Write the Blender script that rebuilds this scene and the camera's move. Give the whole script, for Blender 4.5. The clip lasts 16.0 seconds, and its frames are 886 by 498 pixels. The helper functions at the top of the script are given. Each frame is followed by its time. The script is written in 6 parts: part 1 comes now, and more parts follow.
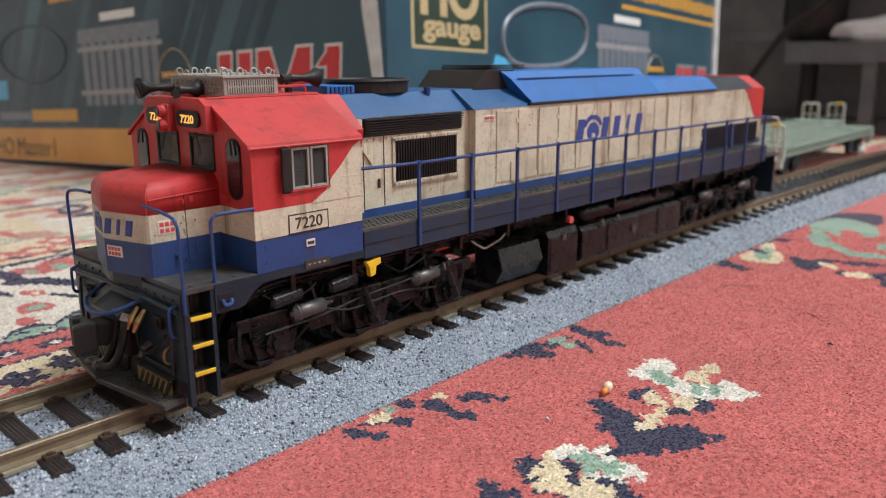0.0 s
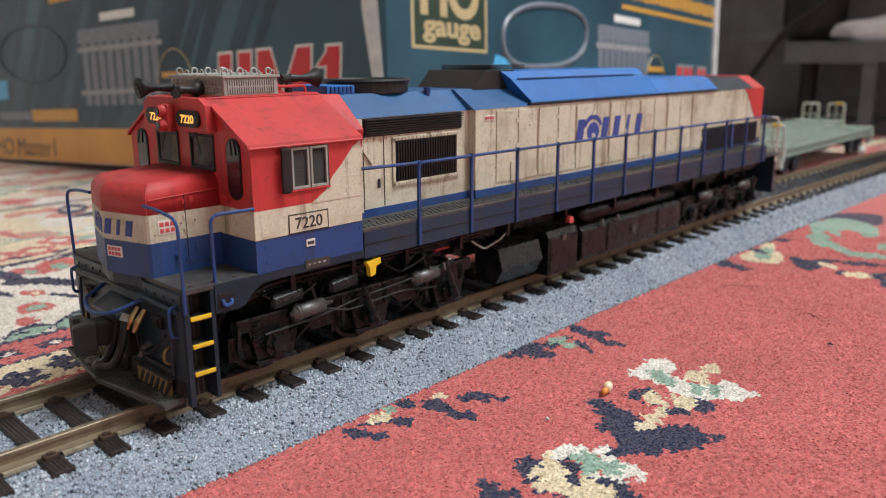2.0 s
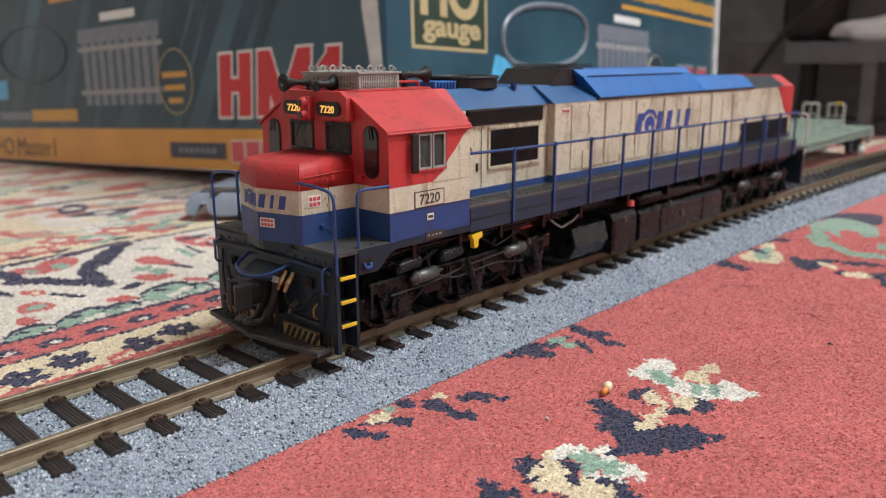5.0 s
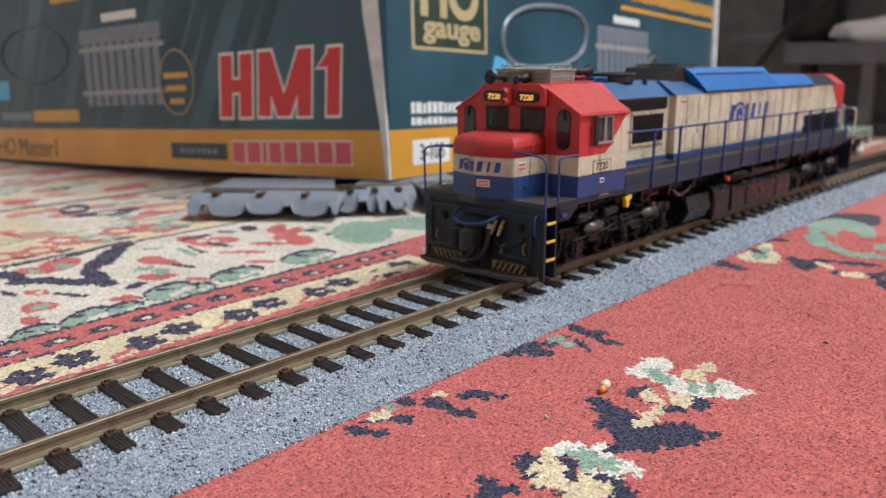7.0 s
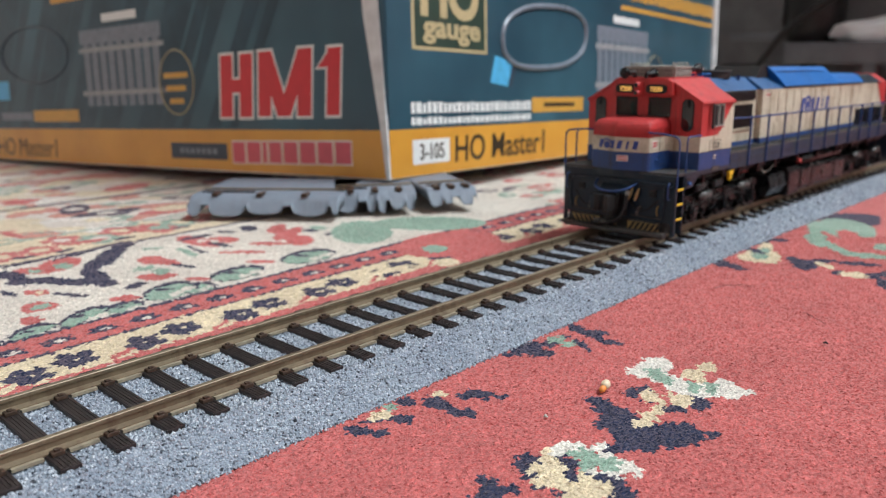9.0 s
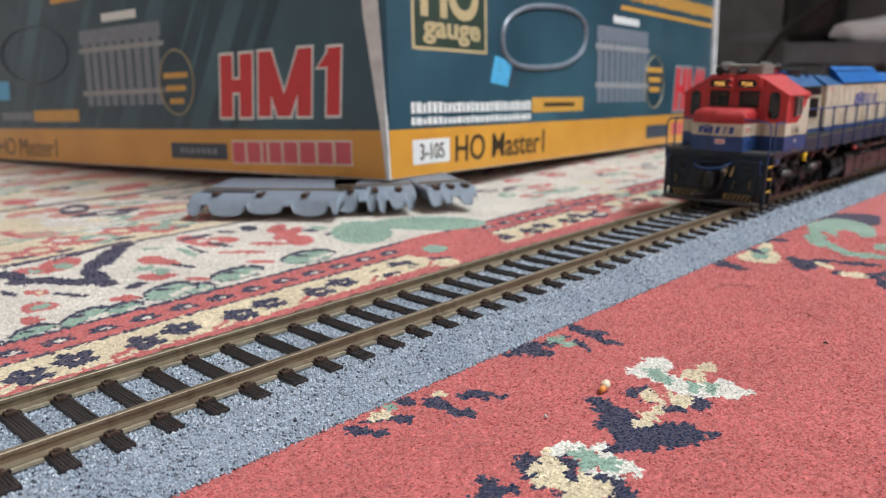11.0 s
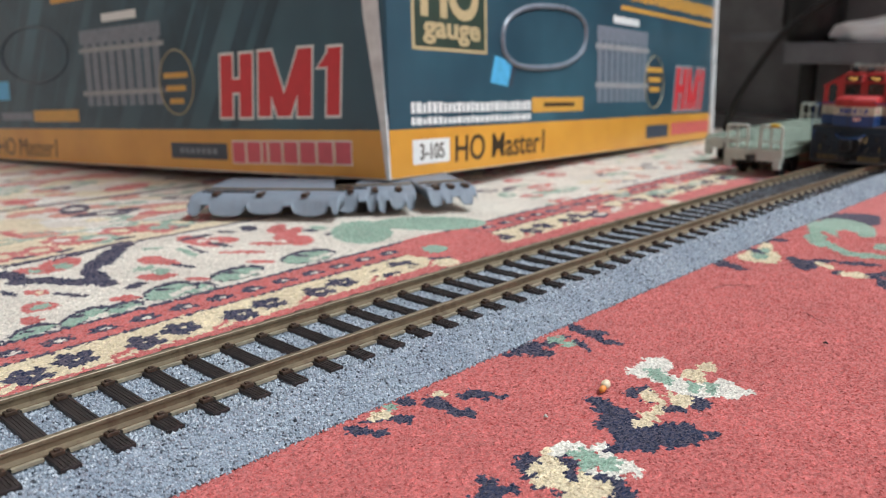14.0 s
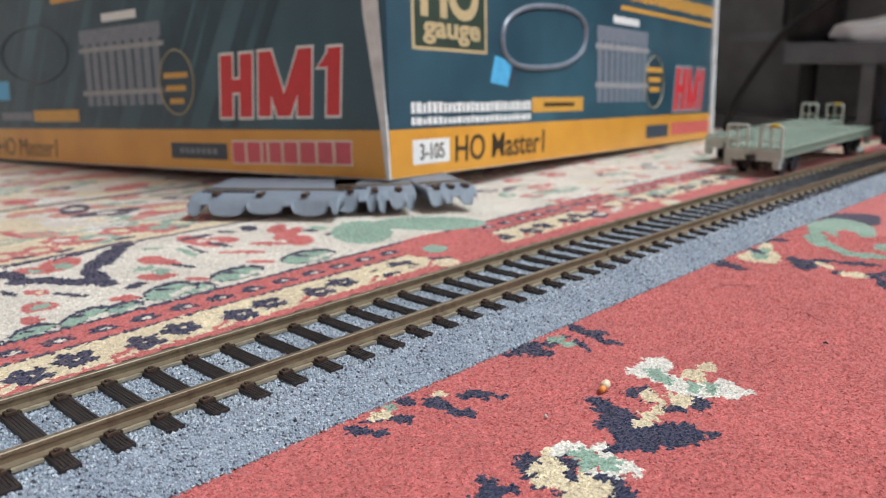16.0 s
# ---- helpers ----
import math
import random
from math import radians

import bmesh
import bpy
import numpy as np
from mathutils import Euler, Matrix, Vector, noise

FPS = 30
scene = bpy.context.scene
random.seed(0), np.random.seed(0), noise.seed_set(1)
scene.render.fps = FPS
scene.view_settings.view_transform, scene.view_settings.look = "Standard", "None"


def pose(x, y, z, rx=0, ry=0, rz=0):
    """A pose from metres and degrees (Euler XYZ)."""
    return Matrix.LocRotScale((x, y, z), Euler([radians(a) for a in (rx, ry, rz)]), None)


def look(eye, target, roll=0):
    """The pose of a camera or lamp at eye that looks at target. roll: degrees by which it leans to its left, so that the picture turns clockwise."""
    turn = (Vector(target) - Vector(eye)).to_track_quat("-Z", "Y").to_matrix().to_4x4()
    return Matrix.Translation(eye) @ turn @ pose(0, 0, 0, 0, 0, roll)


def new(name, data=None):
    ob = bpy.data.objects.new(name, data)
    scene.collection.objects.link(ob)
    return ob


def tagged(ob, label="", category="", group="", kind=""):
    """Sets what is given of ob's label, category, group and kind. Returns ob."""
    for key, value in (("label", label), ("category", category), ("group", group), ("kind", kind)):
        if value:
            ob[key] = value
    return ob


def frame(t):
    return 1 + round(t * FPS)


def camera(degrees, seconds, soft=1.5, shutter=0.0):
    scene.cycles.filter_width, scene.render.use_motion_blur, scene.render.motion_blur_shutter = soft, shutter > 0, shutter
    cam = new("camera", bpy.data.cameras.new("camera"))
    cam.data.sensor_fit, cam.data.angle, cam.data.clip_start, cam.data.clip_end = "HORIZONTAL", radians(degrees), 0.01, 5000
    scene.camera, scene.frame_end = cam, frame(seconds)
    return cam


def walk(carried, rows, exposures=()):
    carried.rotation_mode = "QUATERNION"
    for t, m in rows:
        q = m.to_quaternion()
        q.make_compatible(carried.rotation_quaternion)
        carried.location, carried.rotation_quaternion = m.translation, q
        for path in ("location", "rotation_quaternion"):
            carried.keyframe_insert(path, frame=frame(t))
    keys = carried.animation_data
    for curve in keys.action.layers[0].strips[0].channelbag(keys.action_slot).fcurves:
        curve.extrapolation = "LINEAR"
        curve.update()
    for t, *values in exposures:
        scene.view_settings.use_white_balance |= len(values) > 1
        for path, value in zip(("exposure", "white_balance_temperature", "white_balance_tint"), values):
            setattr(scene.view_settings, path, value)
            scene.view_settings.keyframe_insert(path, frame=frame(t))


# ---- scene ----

MM = 0.001
cam = camera(59.2, 16.0, soft=1.05)
cam.data.dof.use_dof = True
cam.data.dof.focus_distance = 0.125
cam.data.dof.aperture_fstop = 31.0

EYE = Vector((-39.8, -112.0, 55.67)) * MM
YAW, PITCH, ROLL = 43.50, 14.02, -0.67
AHEAD = Vector((math.cos(radians(YAW)) * math.cos(radians(PITCH)), math.sin(radians(YAW)) * math.cos(radians(PITCH)), -math.sin(radians(PITCH))))


def stand(push):
    """The tripod's pose, pushed forward by some millimetres."""
    eye = EYE + AHEAD * push * MM
    return look(eye, eye + AHEAD, ROLL)


walk(cam, [(0.0, stand(1.8)), (4.2, stand(1.8)), (6.3, stand(0.7)), (7.0, stand(0.0)), (16.0, stand(0.0))], [(0.0, 0.0, 6450, 10), (4.2, 0.0, 6450, 10), (9.0, 0.0, 6200, 9), (16.0, 0.0, 6150, 8)])

# ---- light ----
world = bpy.data.worlds.new("room_air")
scene.world = world
world.use_nodes = True
world.node_tree.nodes["Background"].inputs[0].default_value = (0.75, 0.82, 0.9, 1)
world.node_tree.nodes["Background"].inputs[1].default_value = 0.05
lamp = bpy.data.lights.new("ceiling_lamp_light", "AREA")
lamp.shape, lamp.size, lamp.size_y, lamp.energy, lamp.color = "RECTANGLE", 0.9, 0.5, 85.0, (0.88, 0.96, 1.0)
new("ceiling_lamp_light", lamp).matrix_world = pose(0.80, -0.95, 2.26)

# ---- materials ----


def material(name, rough=0.5, metal=0.0):
    m = bpy.data.materials.new(name)
    m.use_nodes = True
    b = m.node_tree.nodes["Principled BSDF"]
    b.inputs["Roughness"].default_value = rough
    b.inputs["Metallic"].default_value = metal
    return m, m.node_tree.nodes, m.node_tree.links, b


def coords(nodes, links, scale=(1, 1, 1)):
    c = nodes.new("ShaderNodeTexCoord")
    mp = nodes.new("ShaderNodeMapping")
    mp.inputs["Scale"].default_value = scale
    links.new(c.outputs["Object"], mp.inputs[0])
    return mp.outputs[0]


def noise_tex(nodes, links, vec, scale, detail=4.0, rough=0.6):
    n = nodes.new("ShaderNodeTexNoise")
    n.inputs["Scale"].default_value = scale
    n.inputs["Detail"].default_value = detail
    n.inputs["Roughness"].default_value = rough
    links.new(vec, n.inputs["Vector"])
    return n.outputs["Fac"]


def ramp(nodes, links, fac, stops):
    r = nodes.new("ShaderNodeValToRGB")
    e = r.color_ramp.elements
    while len(e) < len(stops):
        e.new(0.5)
    for k, (p, c) in zip(e, stops):
        k.position, k.color = p, (*c, 1)
    links.new(fac, r.inputs[0])
    return r.outputs["Color"]


def mix(nodes, links, fac, a, b, mode="MIX"):
    n = nodes.new("ShaderNodeMix")
    n.data_type, n.blend_type = "RGBA", mode
    for sock, v in ((n.inputs[0], fac), (n.inputs[6], a), (n.inputs[7], b)):
        if isinstance(v, (int, float)):
            sock.default_value = v
        elif isinstance(v, tuple):
            sock.default_value = (*v, 1)
        else:
            links.new(v, sock)
    return n.outputs[2]


def bump(nodes, links, b, height, strength, dist):
    n = nodes.new("ShaderNodeBump")
    n.inputs["Strength"].default_value = strength
    n.inputs["Distance"].default_value = dist
    links.new(height, n.inputs["Height"])
    links.new(n.outputs[0], b.inputs["Normal"])


def painted(name, col, rough=0.45, grime=0.5, dirt=(0.06, 0.04, 0.03), metal=0.0, streak=1.0):
    """Weathered model paint: soft stains, upright run-off streaks, chips and fine dust."""
    m, N, L, b = material(name, rough, metal)
    v = coords(N, L)
    vs = coords(N, L, (1, 1, 0.09))
    big = noise_tex(N, L, v, 70, 6, 0.65)
    mid = noise_tex(N, L, v, 330, 5, 0.7)
    st = noise_tex(N, L, vs, 430, 4, 0.65)
    fine = noise_tex(N, L, v, 3200, 3, 0.7)
    chips = noise_tex(N, L, v, 1300, 2, 0.5)

    def layer(c, fac, lo, hi, k, to):
        k = min(1.0, k)
        return mix(N, L, ramp(N, L, fac, [(lo, (0, 0, 0)), (hi, (k, k, k))]), c, to)
    pale = tuple(min(0.9, x * 1.25 + 0.01) for x in col)
    c = mix(N, L, ramp(N, L, mid, [(0.35, (0, 0, 0)), (0.7, (0.5, 0.5, 0.5))]), col, pale)
    c = layer(c, fine, 0.42, 0.8, 0.45 * grime, dirt)
    c = layer(c, big, 0.48, 0.72, 0.75 * grime, dirt)
    c = layer(c, mid, 0.56, 0.78, 0.8 * grime, dirt)
    c = layer(c, st, 0.54, 0.68, 0.85 * grime * streak, dirt)
    c = layer(c, chips, 0.70, 0.74, 0.9 * grime, tuple(x * 0.5 for x in dirt))
    dust = noise_tex(N, L, v, 820, 8, 0.75)
    c = layer(c, dust, 0.55, 0.72, 0.55 * grime, tuple(0.5 * x + 0.5 * y for x, y in zip(dirt, (0.07, 0.06, 0.045))))
    scuff = noise_tex(N, L, coords(N, L, (0.5, 1, 2.2)), 1900, 3, 0.6)
    c = layer(c, scuff, 0.69, 0.73, 0.5 * grime, tuple(min(0.85, x * 1.7 + 0.03) for x in col))
    L.new(c, b.inputs["Base Color"])
    rr = N.new("ShaderNodeMapRange")
    rr.inputs[3].default_value, rr.inputs[4].default_value = max(0.1, rough - 0.15), rough + 0.25
    L.new(mid, rr.inputs[0])
    L.new(rr.outputs[0], b.inputs["Roughness"])
    bump(N, L, b, fine, 0.5, 0.00008)
    return m


RED = painted("red_paint", (0.45, 0.026, 0.026), 0.48, 0.6, (0.13, 0.018, 0.016))
CREAM = painted("cream_paint", (0.55, 0.52, 0.40), 0.5, 0.85, (0.17, 0.105, 0.05))
BLUE = painted("blue_paint", (0.007, 0.046, 0.175), 0.42, 0.65, (0.024, 0.024, 0.034))
ROOF_BLUE = painted("roof_blue_paint", (0.006, 0.115, 0.38), 0.38, 0.32, (0.02, 0.05, 0.12), 0.0, 0.3)
FADED_BLUE = painted("faded_roof_blue", (0.008, 0.075, 0.21), 0.42, 0.45, (0.02, 0.04, 0.08), 0.0, 0.4)
SILL = painted("grimy_blue_paint", (0.007, 0.019, 0.034), 0.30, 0.8, (0.025, 0.031, 0.032))
SKIRT = painted("walkway_skirt_blue", (0.010, 0.028, 0.062), 0.42, 0.85, (0.027, 0.034, 0.036))
BLACK = painted("black_plastic", (0.010, 0.010, 0.011), 0.42, 0.5, (0.03, 0.025, 0.02))
UNDER = painted("underframe_black", (0.0045, 0.0058, 0.0065), 0.22, 0.6, (0.015, 0.0175, 0.0185))
for dull in (SILL, SKIRT, UNDER, BLACK):
    dull.node_tree.nodes["Principled BSDF"].inputs["Specular IOR Level"].default_value = 0.3
GREY = painted("grey_cast_metal", (0.30, 0.30, 0.27), 0.5, 0.6, (0.10, 0.09, 0.075))
STEEL = painted("worn_steel", (0.10, 0.095, 0.09), 0.35, 0.6, (0.03, 0.024, 0.02), 0.6)
YELLOW = painted("yellow_paint", (0.72, 0.46, 0.015), 0.45, 0.35)
DULLYELLOW = painted("faded_yellow_paint", (0.28, 0.19, 0.06), 0.6, 0.9)
WHITE = painted("white_print", (0.70, 0.67, 0.62), 0.5, 0.25)
SIGNRED = painted("red_print", (0.50, 0.07, 0.06), 0.5, 0.2)
BLUEPRINT = painted("blue_print", (0.02, 0.05, 0.24), 0.5, 0.2)
DARKPRINT = painted("dark_print", (0.03, 0.027, 0.025), 0.5, 0.2)


def plain(name, col, rough=0.5, amount=0.25, scale=300, metal=0.0, relief=0.0):
    m, N, L, b = material(name, rough, metal)
    v = coords(N, L)
    f = noise_tex(N, L, v, scale, 5)
    d = tuple(x * (1 - amount) for x in col)
    h = tuple(min(1, x * (1 + amount)) for x in col)
    L.new(ramp(N, L, f, [(0.3, d), (0.7, h)]), b.inputs["Base Color"])
    if relief:
        bump(N, L, b, noise_tex(N, L, v, scale * 6, 3), 0.5, relief)
    return m


GLASS, gN, gL, gb = material("dark_glass", 0.06)
gb.inputs["Base Color"].default_value = (0.012, 0.013, 0.014, 1)
gb.inputs["Specular IOR Level"].default_value = 0.6
PANE, gN, gL, gb = material("dusty_clear_glazing", 0.08)
gb.inputs["Base Color"].default_value = (0.42, 0.44, 0.43, 1)
gb.inputs["Transmission Weight"].default_value = 0.92
gb.inputs["IOR"].default_value = 1.15
GLOW, gN, gL, gb = material("lit_numerals", 0.4)
gb.inputs["Base Color"].default_value = (0.8, 0.5, 0.1, 1)
gb.inputs["Emission Color"].default_value = (1.0, 0.52, 0.12, 1)
gb.inputs["Emission Strength"].default_value = 0.8
SLEEPER = plain("brown_sleeper_plastic", (0.022, 0.0155, 0.015), 0.45, 0.6, 900, 0, 0.00015)
RAIL = painted("nickel_rail", (0.215, 0.168, 0.11), 0.42, 0.75, (0.11, 0.07, 0.045), 0.45)
# pale colour painting in the light that the rail foot catches
LIT_FOOT = plain("lit_foot_metal", (0.34, 0.29, 0.21), 0.4, 0.3, 900, 0.3)
CHAIR = plain("brown_rail_clip", (0.05, 0.028, 0.018), 0.45, 0.3, 900)


def ballast_material():
    m, N, L, b = material("grey_speckled_ballast", 0.6)
    v = coords(N, L)
    vo = N.new("ShaderNodeTexVoronoi")
    vo.inputs["Scale"].default_value = 2900
    L.new(v, vo.inputs["Vector"])
    sep = N.new("ShaderNodeSeparateColor")
    L.new(vo.outputs["Color"], sep.inputs[0])
    c = ramp(N, L, sep.outputs[0], [(0.0, (0.05, 0.057, 0.07)), (0.08, (0.10, 0.12, 0.15)), (0.18, (0.19, 0.22, 0.26)), (0.55, (0.25, 0.285, 0.335)), (0.92, (0.305, 0.345, 0.395)), (0.99, (0.46, 0.49, 0.54))])
    c2 = ramp(N, L, noise_tex(N, L, v, 60, 3), [(0.3, (0.82, 0.84, 0.88)), (0.7, (1, 1, 1))])
    L.new(mix(N, L, 1.0, c, c2, "MULTIPLY"), b.inputs["Base Color"])
    bump(N, L, b, vo.outputs["Distance"], 0.75, -0.00033)
    return m


BALLAST = ballast_material()


def grain_material():
    """Moulded plastic chips, each of its own grey."""
    m, N, L, b = material("grey_ballast_chips", 0.5)
    g = N.new("ShaderNodeNewGeometry")
    c = ramp(N, L, g.outputs["Random Per Island"], [(0.0, (0.02, 0.022, 0.03)), (0.04, (0.05, 0.058, 0.075)), (0.10, (0.25, 0.275, 0.31)), (0.6, (0.35, 0.385, 0.43)), (0.95, (0.43, 0.465, 0.505)), (1.0, (0.60, 0.63, 0.66))])
    c2 = ramp(N, L, noise_tex(N, L, coords(N, L), 60, 3), [(0.3, (0.82, 0.84, 0.88)), (0.7, (1, 1, 1))])
    L.new(mix(N, L, 1.0, c, c2, "MULTIPLY"), b.inputs["Base Color"])
    return m


CHIPS = grain_material()


def rug_material():
    m, N, L, b = material("wool_pile", 0.95)
    a = N.new("ShaderNodeVertexColor")
    a.layer_name = "pattern"
    v = coords(N, L)
    f = noise_tex(N, L, v, 3000, 2, 0.65)
    h = noise_tex(N, L, v, 900, 3, 0.6)
    g = noise_tex(N, L, v, 45, 4)
    c = mix(N, L, 1.0, a.outputs["Color"], ramp(N, L, f, [(0.32, (0.70, 0.68, 0.68)), (0.58, (1.12, 1.12, 1.12)), (0.72, (1.5, 1.5, 1.5))]), "MULTIPLY")
    c = mix(N, L, 1.0, c, ramp(N, L, h, [(0.3, (0.8, 0.79, 0.79)), (0.7, (1.15, 1.15, 1.15))]), "MULTIPLY")
    c = mix(N, L, 1.0, c, ramp(N, L, g, [(0.3, (0.88, 0.87, 0.87)), (0.7, (1.08, 1.08, 1.08))]), "MULTIPLY")
    L.new(c, b.inputs["Base Color"])
    b.inputs["Specular IOR Level"].default_value = 0.12
    b.inputs["Sheen Weight"].default_value = 0.4
    b.inputs["Sheen Tint"].default_value = (1.0, 0.75, 0.72, 1)
    bump(N, L, b, f, 0.6, 0.0003)
    return m


WOOL = rug_material()

# ---- mesh helpers (millimetres) ----


def dip(x):
    """The soft floor sinks a little towards the far end."""
    return -3.1e-5 * max(0.0, x) ** 2


def part(name, bm, mat, parent=None, label="", smooth=False):
    me = bpy.data.meshes.new(name)
    bmesh.ops.recalc_face_normals(bm, faces=bm.faces)
    bm.transform(Matrix.Scale(MM, 4))
    bm.to_mesh(me)
    bm.free()
    me.materials.append(mat)
    if smooth:
        for p in me.polygons:
            p.use_smooth = True
    ob = new(name, me)
    ob.parent = parent
    if label:
        tagged(ob, label)
    return ob


def thing(name, label, category, group="", kind=""):
    return tagged(new(name), label, category, group, kind)


def block(bm, x0, x1, y0, y1, z0, z1, bev=0.0):
    vs = [bm.verts.new((x, y, z)) for x in (x0, x1) for y in (y0, y1) for z in (z0, z1)]
    fs = [bm.faces.new([vs[i] for i in q]) for q in ((0, 1, 3, 2), (4, 6, 7, 5), (0, 4, 5, 1), (2, 3, 7, 6), (0, 2, 6, 4), (1, 5, 7, 3))]
    if bev:
        es = {e for f in fs for e in f.edges}
        bmesh.ops.bevel(bm, geom=list(es), offset=bev, segments=2, affect="EDGES", profile=0.6)
    return bm


def B(x0, x1, y0, y1, z0, z1, bev=0.0):
    return block(bmesh.new(), x0, x1, y0, y1, z0, z1, bev)


def prism(bm, poly, axis, a, b, bev=0.0):
    """A polygon drawn out along an axis from a to b."""
    def at(p, h):
        return {"x": (h, p[0], p[1]), "y": (p[0], h, p[1]), "z": (p[0], p[1], h)}[axis]
    lo = [bm.verts.new(at(p, a)) for p in poly]
    hi = [bm.verts.new(at(p, b)) for p in poly]
    n = len(poly)
    fs = [bm.faces.new(lo), bm.faces.new(hi[::-1])]
    fs += [bm.faces.new((lo[i], lo[(i + 1) % n], hi[(i + 1) % n], hi[i])) for i in range(n)]
    if bev:
        bmesh.ops.recalc_face_normals(bm, faces=fs)
        bmesh.ops.bevel(bm, geom=list({e for f in fs for e in f.edges}), offset=bev, segments=2, affect="EDGES", profile=0.6)
    return bm


def rod(bm, pts, r, n=8):
    """A round bar through points, with mitred bends and closed ends."""
    P = [Vector(p) for p in pts]
    rings = []
    up = None
    for i, p in enumerate(P):
        d = (P[min(i + 1, len(P) - 1)] - P[max(i - 1, 0)]).normalized()
        if up is None:
            up = d.orthogonal().normalized()
        up = (up - d * up.dot(d)).normalized()
        s = d.cross(up)
        rr = r[i] if isinstance(r, (list, tuple)) else r
        rings.append([bm.verts.new(p + (up * math.cos(2 * math.pi * k / n) + s * math.sin(2 * math.pi * k / n)) * rr) for k in range(n)])
    for a, b in zip(rings, rings[1:]):
        for k in range(n):
            bm.faces.new((a[k], a[(k + 1) % n], b[(k + 1) % n], b[k]))
    bm.faces.new(rings[0][::-1])
    bm.faces.new(rings[-1])
    return bm


def bent(pts, radius=1.2, steps=4):
    """Rounds the corners of a line of points."""
    P = [Vector(p) for p in pts]
    out = [P[0]]
    for a, b, c in zip(P, P[1:], P[2:]):
        u = b + (a - b).normalized() * min(radius, (a - b).length / 2)
        w = b + (c - b).normalized() * min(radius, (c - b).length / 2)
        for k in range(steps + 1):
            s = k / steps
            out.append(u * (1 - s) ** 2 + b * 2 * s * (1 - s) + w * s * s)
    out.append(P[-1])
    return out


def lettering(name, text, size, mat, parent, m, depth=0.05, squeeze=1.0, shear=0.0, offset=0.0, align="CENTER", fit=None):
    """Raised letters; size and depth in millimetres, m places their plane in the parent's millimetres."""
    cu = bpy.data.curves.new(name, "FONT")
    cu.body, cu.size, cu.extrude, cu.align_x, cu.align_y, cu.shear, cu.offset = text, size, depth, align, "CENTER", shear, offset
    cu.resolution_u = 4
    tmp = bpy.data.objects.new(name, cu)
    scene.collection.objects.link(tmp)
    bpy.context.view_layer.update()
    me = bpy.data.meshes.new_from_object(tmp.evaluated_get(bpy.context.evaluated_depsgraph_get()))
    bpy.data.objects.remove(tmp)
    if fit:
        co = np.array([v.co[:] for v in me.vertices])
        a, b = co.min(0), co.max(0)
        me.transform(Matrix.Diagonal((fit[0] / (b[0] - a[0]), fit[1] / (b[1] - a[1]), 1, 1)) @ Matrix.Translation((-(a[0] + b[0]) / 2, -(a[1] + b[1]) / 2, 0)))
    me.transform(Matrix.Scale(MM, 4) @ m @ Matrix.Diagonal((squeeze, 1, 1, 1)))
    me.materials.clear()
    me.materials.append(mat)
    ob = new(name, me)
    ob.parent = parent
    return ob

# ---- room ----
PLASTER = plain("off_white_plaster", (0.72, 0.70, 0.66), 0.8, 0.05, 8, 0, 0.0005)
DARKWOOD = plain("black_furniture_board", (0.125, 0.122, 0.128), 0.5, 0.3, 30)


def room():
    w = 1900
    for n, b in (("wall_north", (-w, w, w, w + 100, -60, 2340)), ("wall_south", (-w, w, -w - 100, -w, -60, 2340)),
                 ("wall_east", (w, w + 100, -w, w, -60, 2340)), ("wall_west", (-w - 100, -w, -w, w, -60, 2340))):
        tagged(part(n, B(*b), PLASTER), "plain off-white plastered room wall", "wall", kind="structure")
    tagged(part("ceiling", B(-w, w, -w, w, 2300, 2340), PLASTER), "plain white plastered ceiling", "ceiling", kind="structure")
    lampbox = thing("ceiling_light", "flat white rectangular ceiling light", "lamp")
    part("housing", B(330, 1270, -1220, -680, 2272, 2299, 4), WHITE, lampbox)


room()

# ---- rug: knots in coloured wool ----
WOOLS = np.array([(0.46, 0.112, 0.103), (0.014, 0.025, 0.058), (0.60, 0.555, 0.475), (0.62, 0.525, 0.35), (0.23, 0.35, 0.27), (0.66, 0.635, 0.56), (0.50, 0.22, 0.17)])
CRIMSON, NAVY, IVORY, STRAW, SAGE, CHALK, ROSE = range(7)


def spaced(parts):
    out = [parts[0][0]]
    for a, b, s0, s1 in parts:
        x = a
        n = max(1, round((b - a) / ((s0 + s1) / 2)))
        w = np.linspace(s0, s1, n)
        out += list(a + np.cumsum(w) * (b - a) / w.sum())
    return np.array(out)


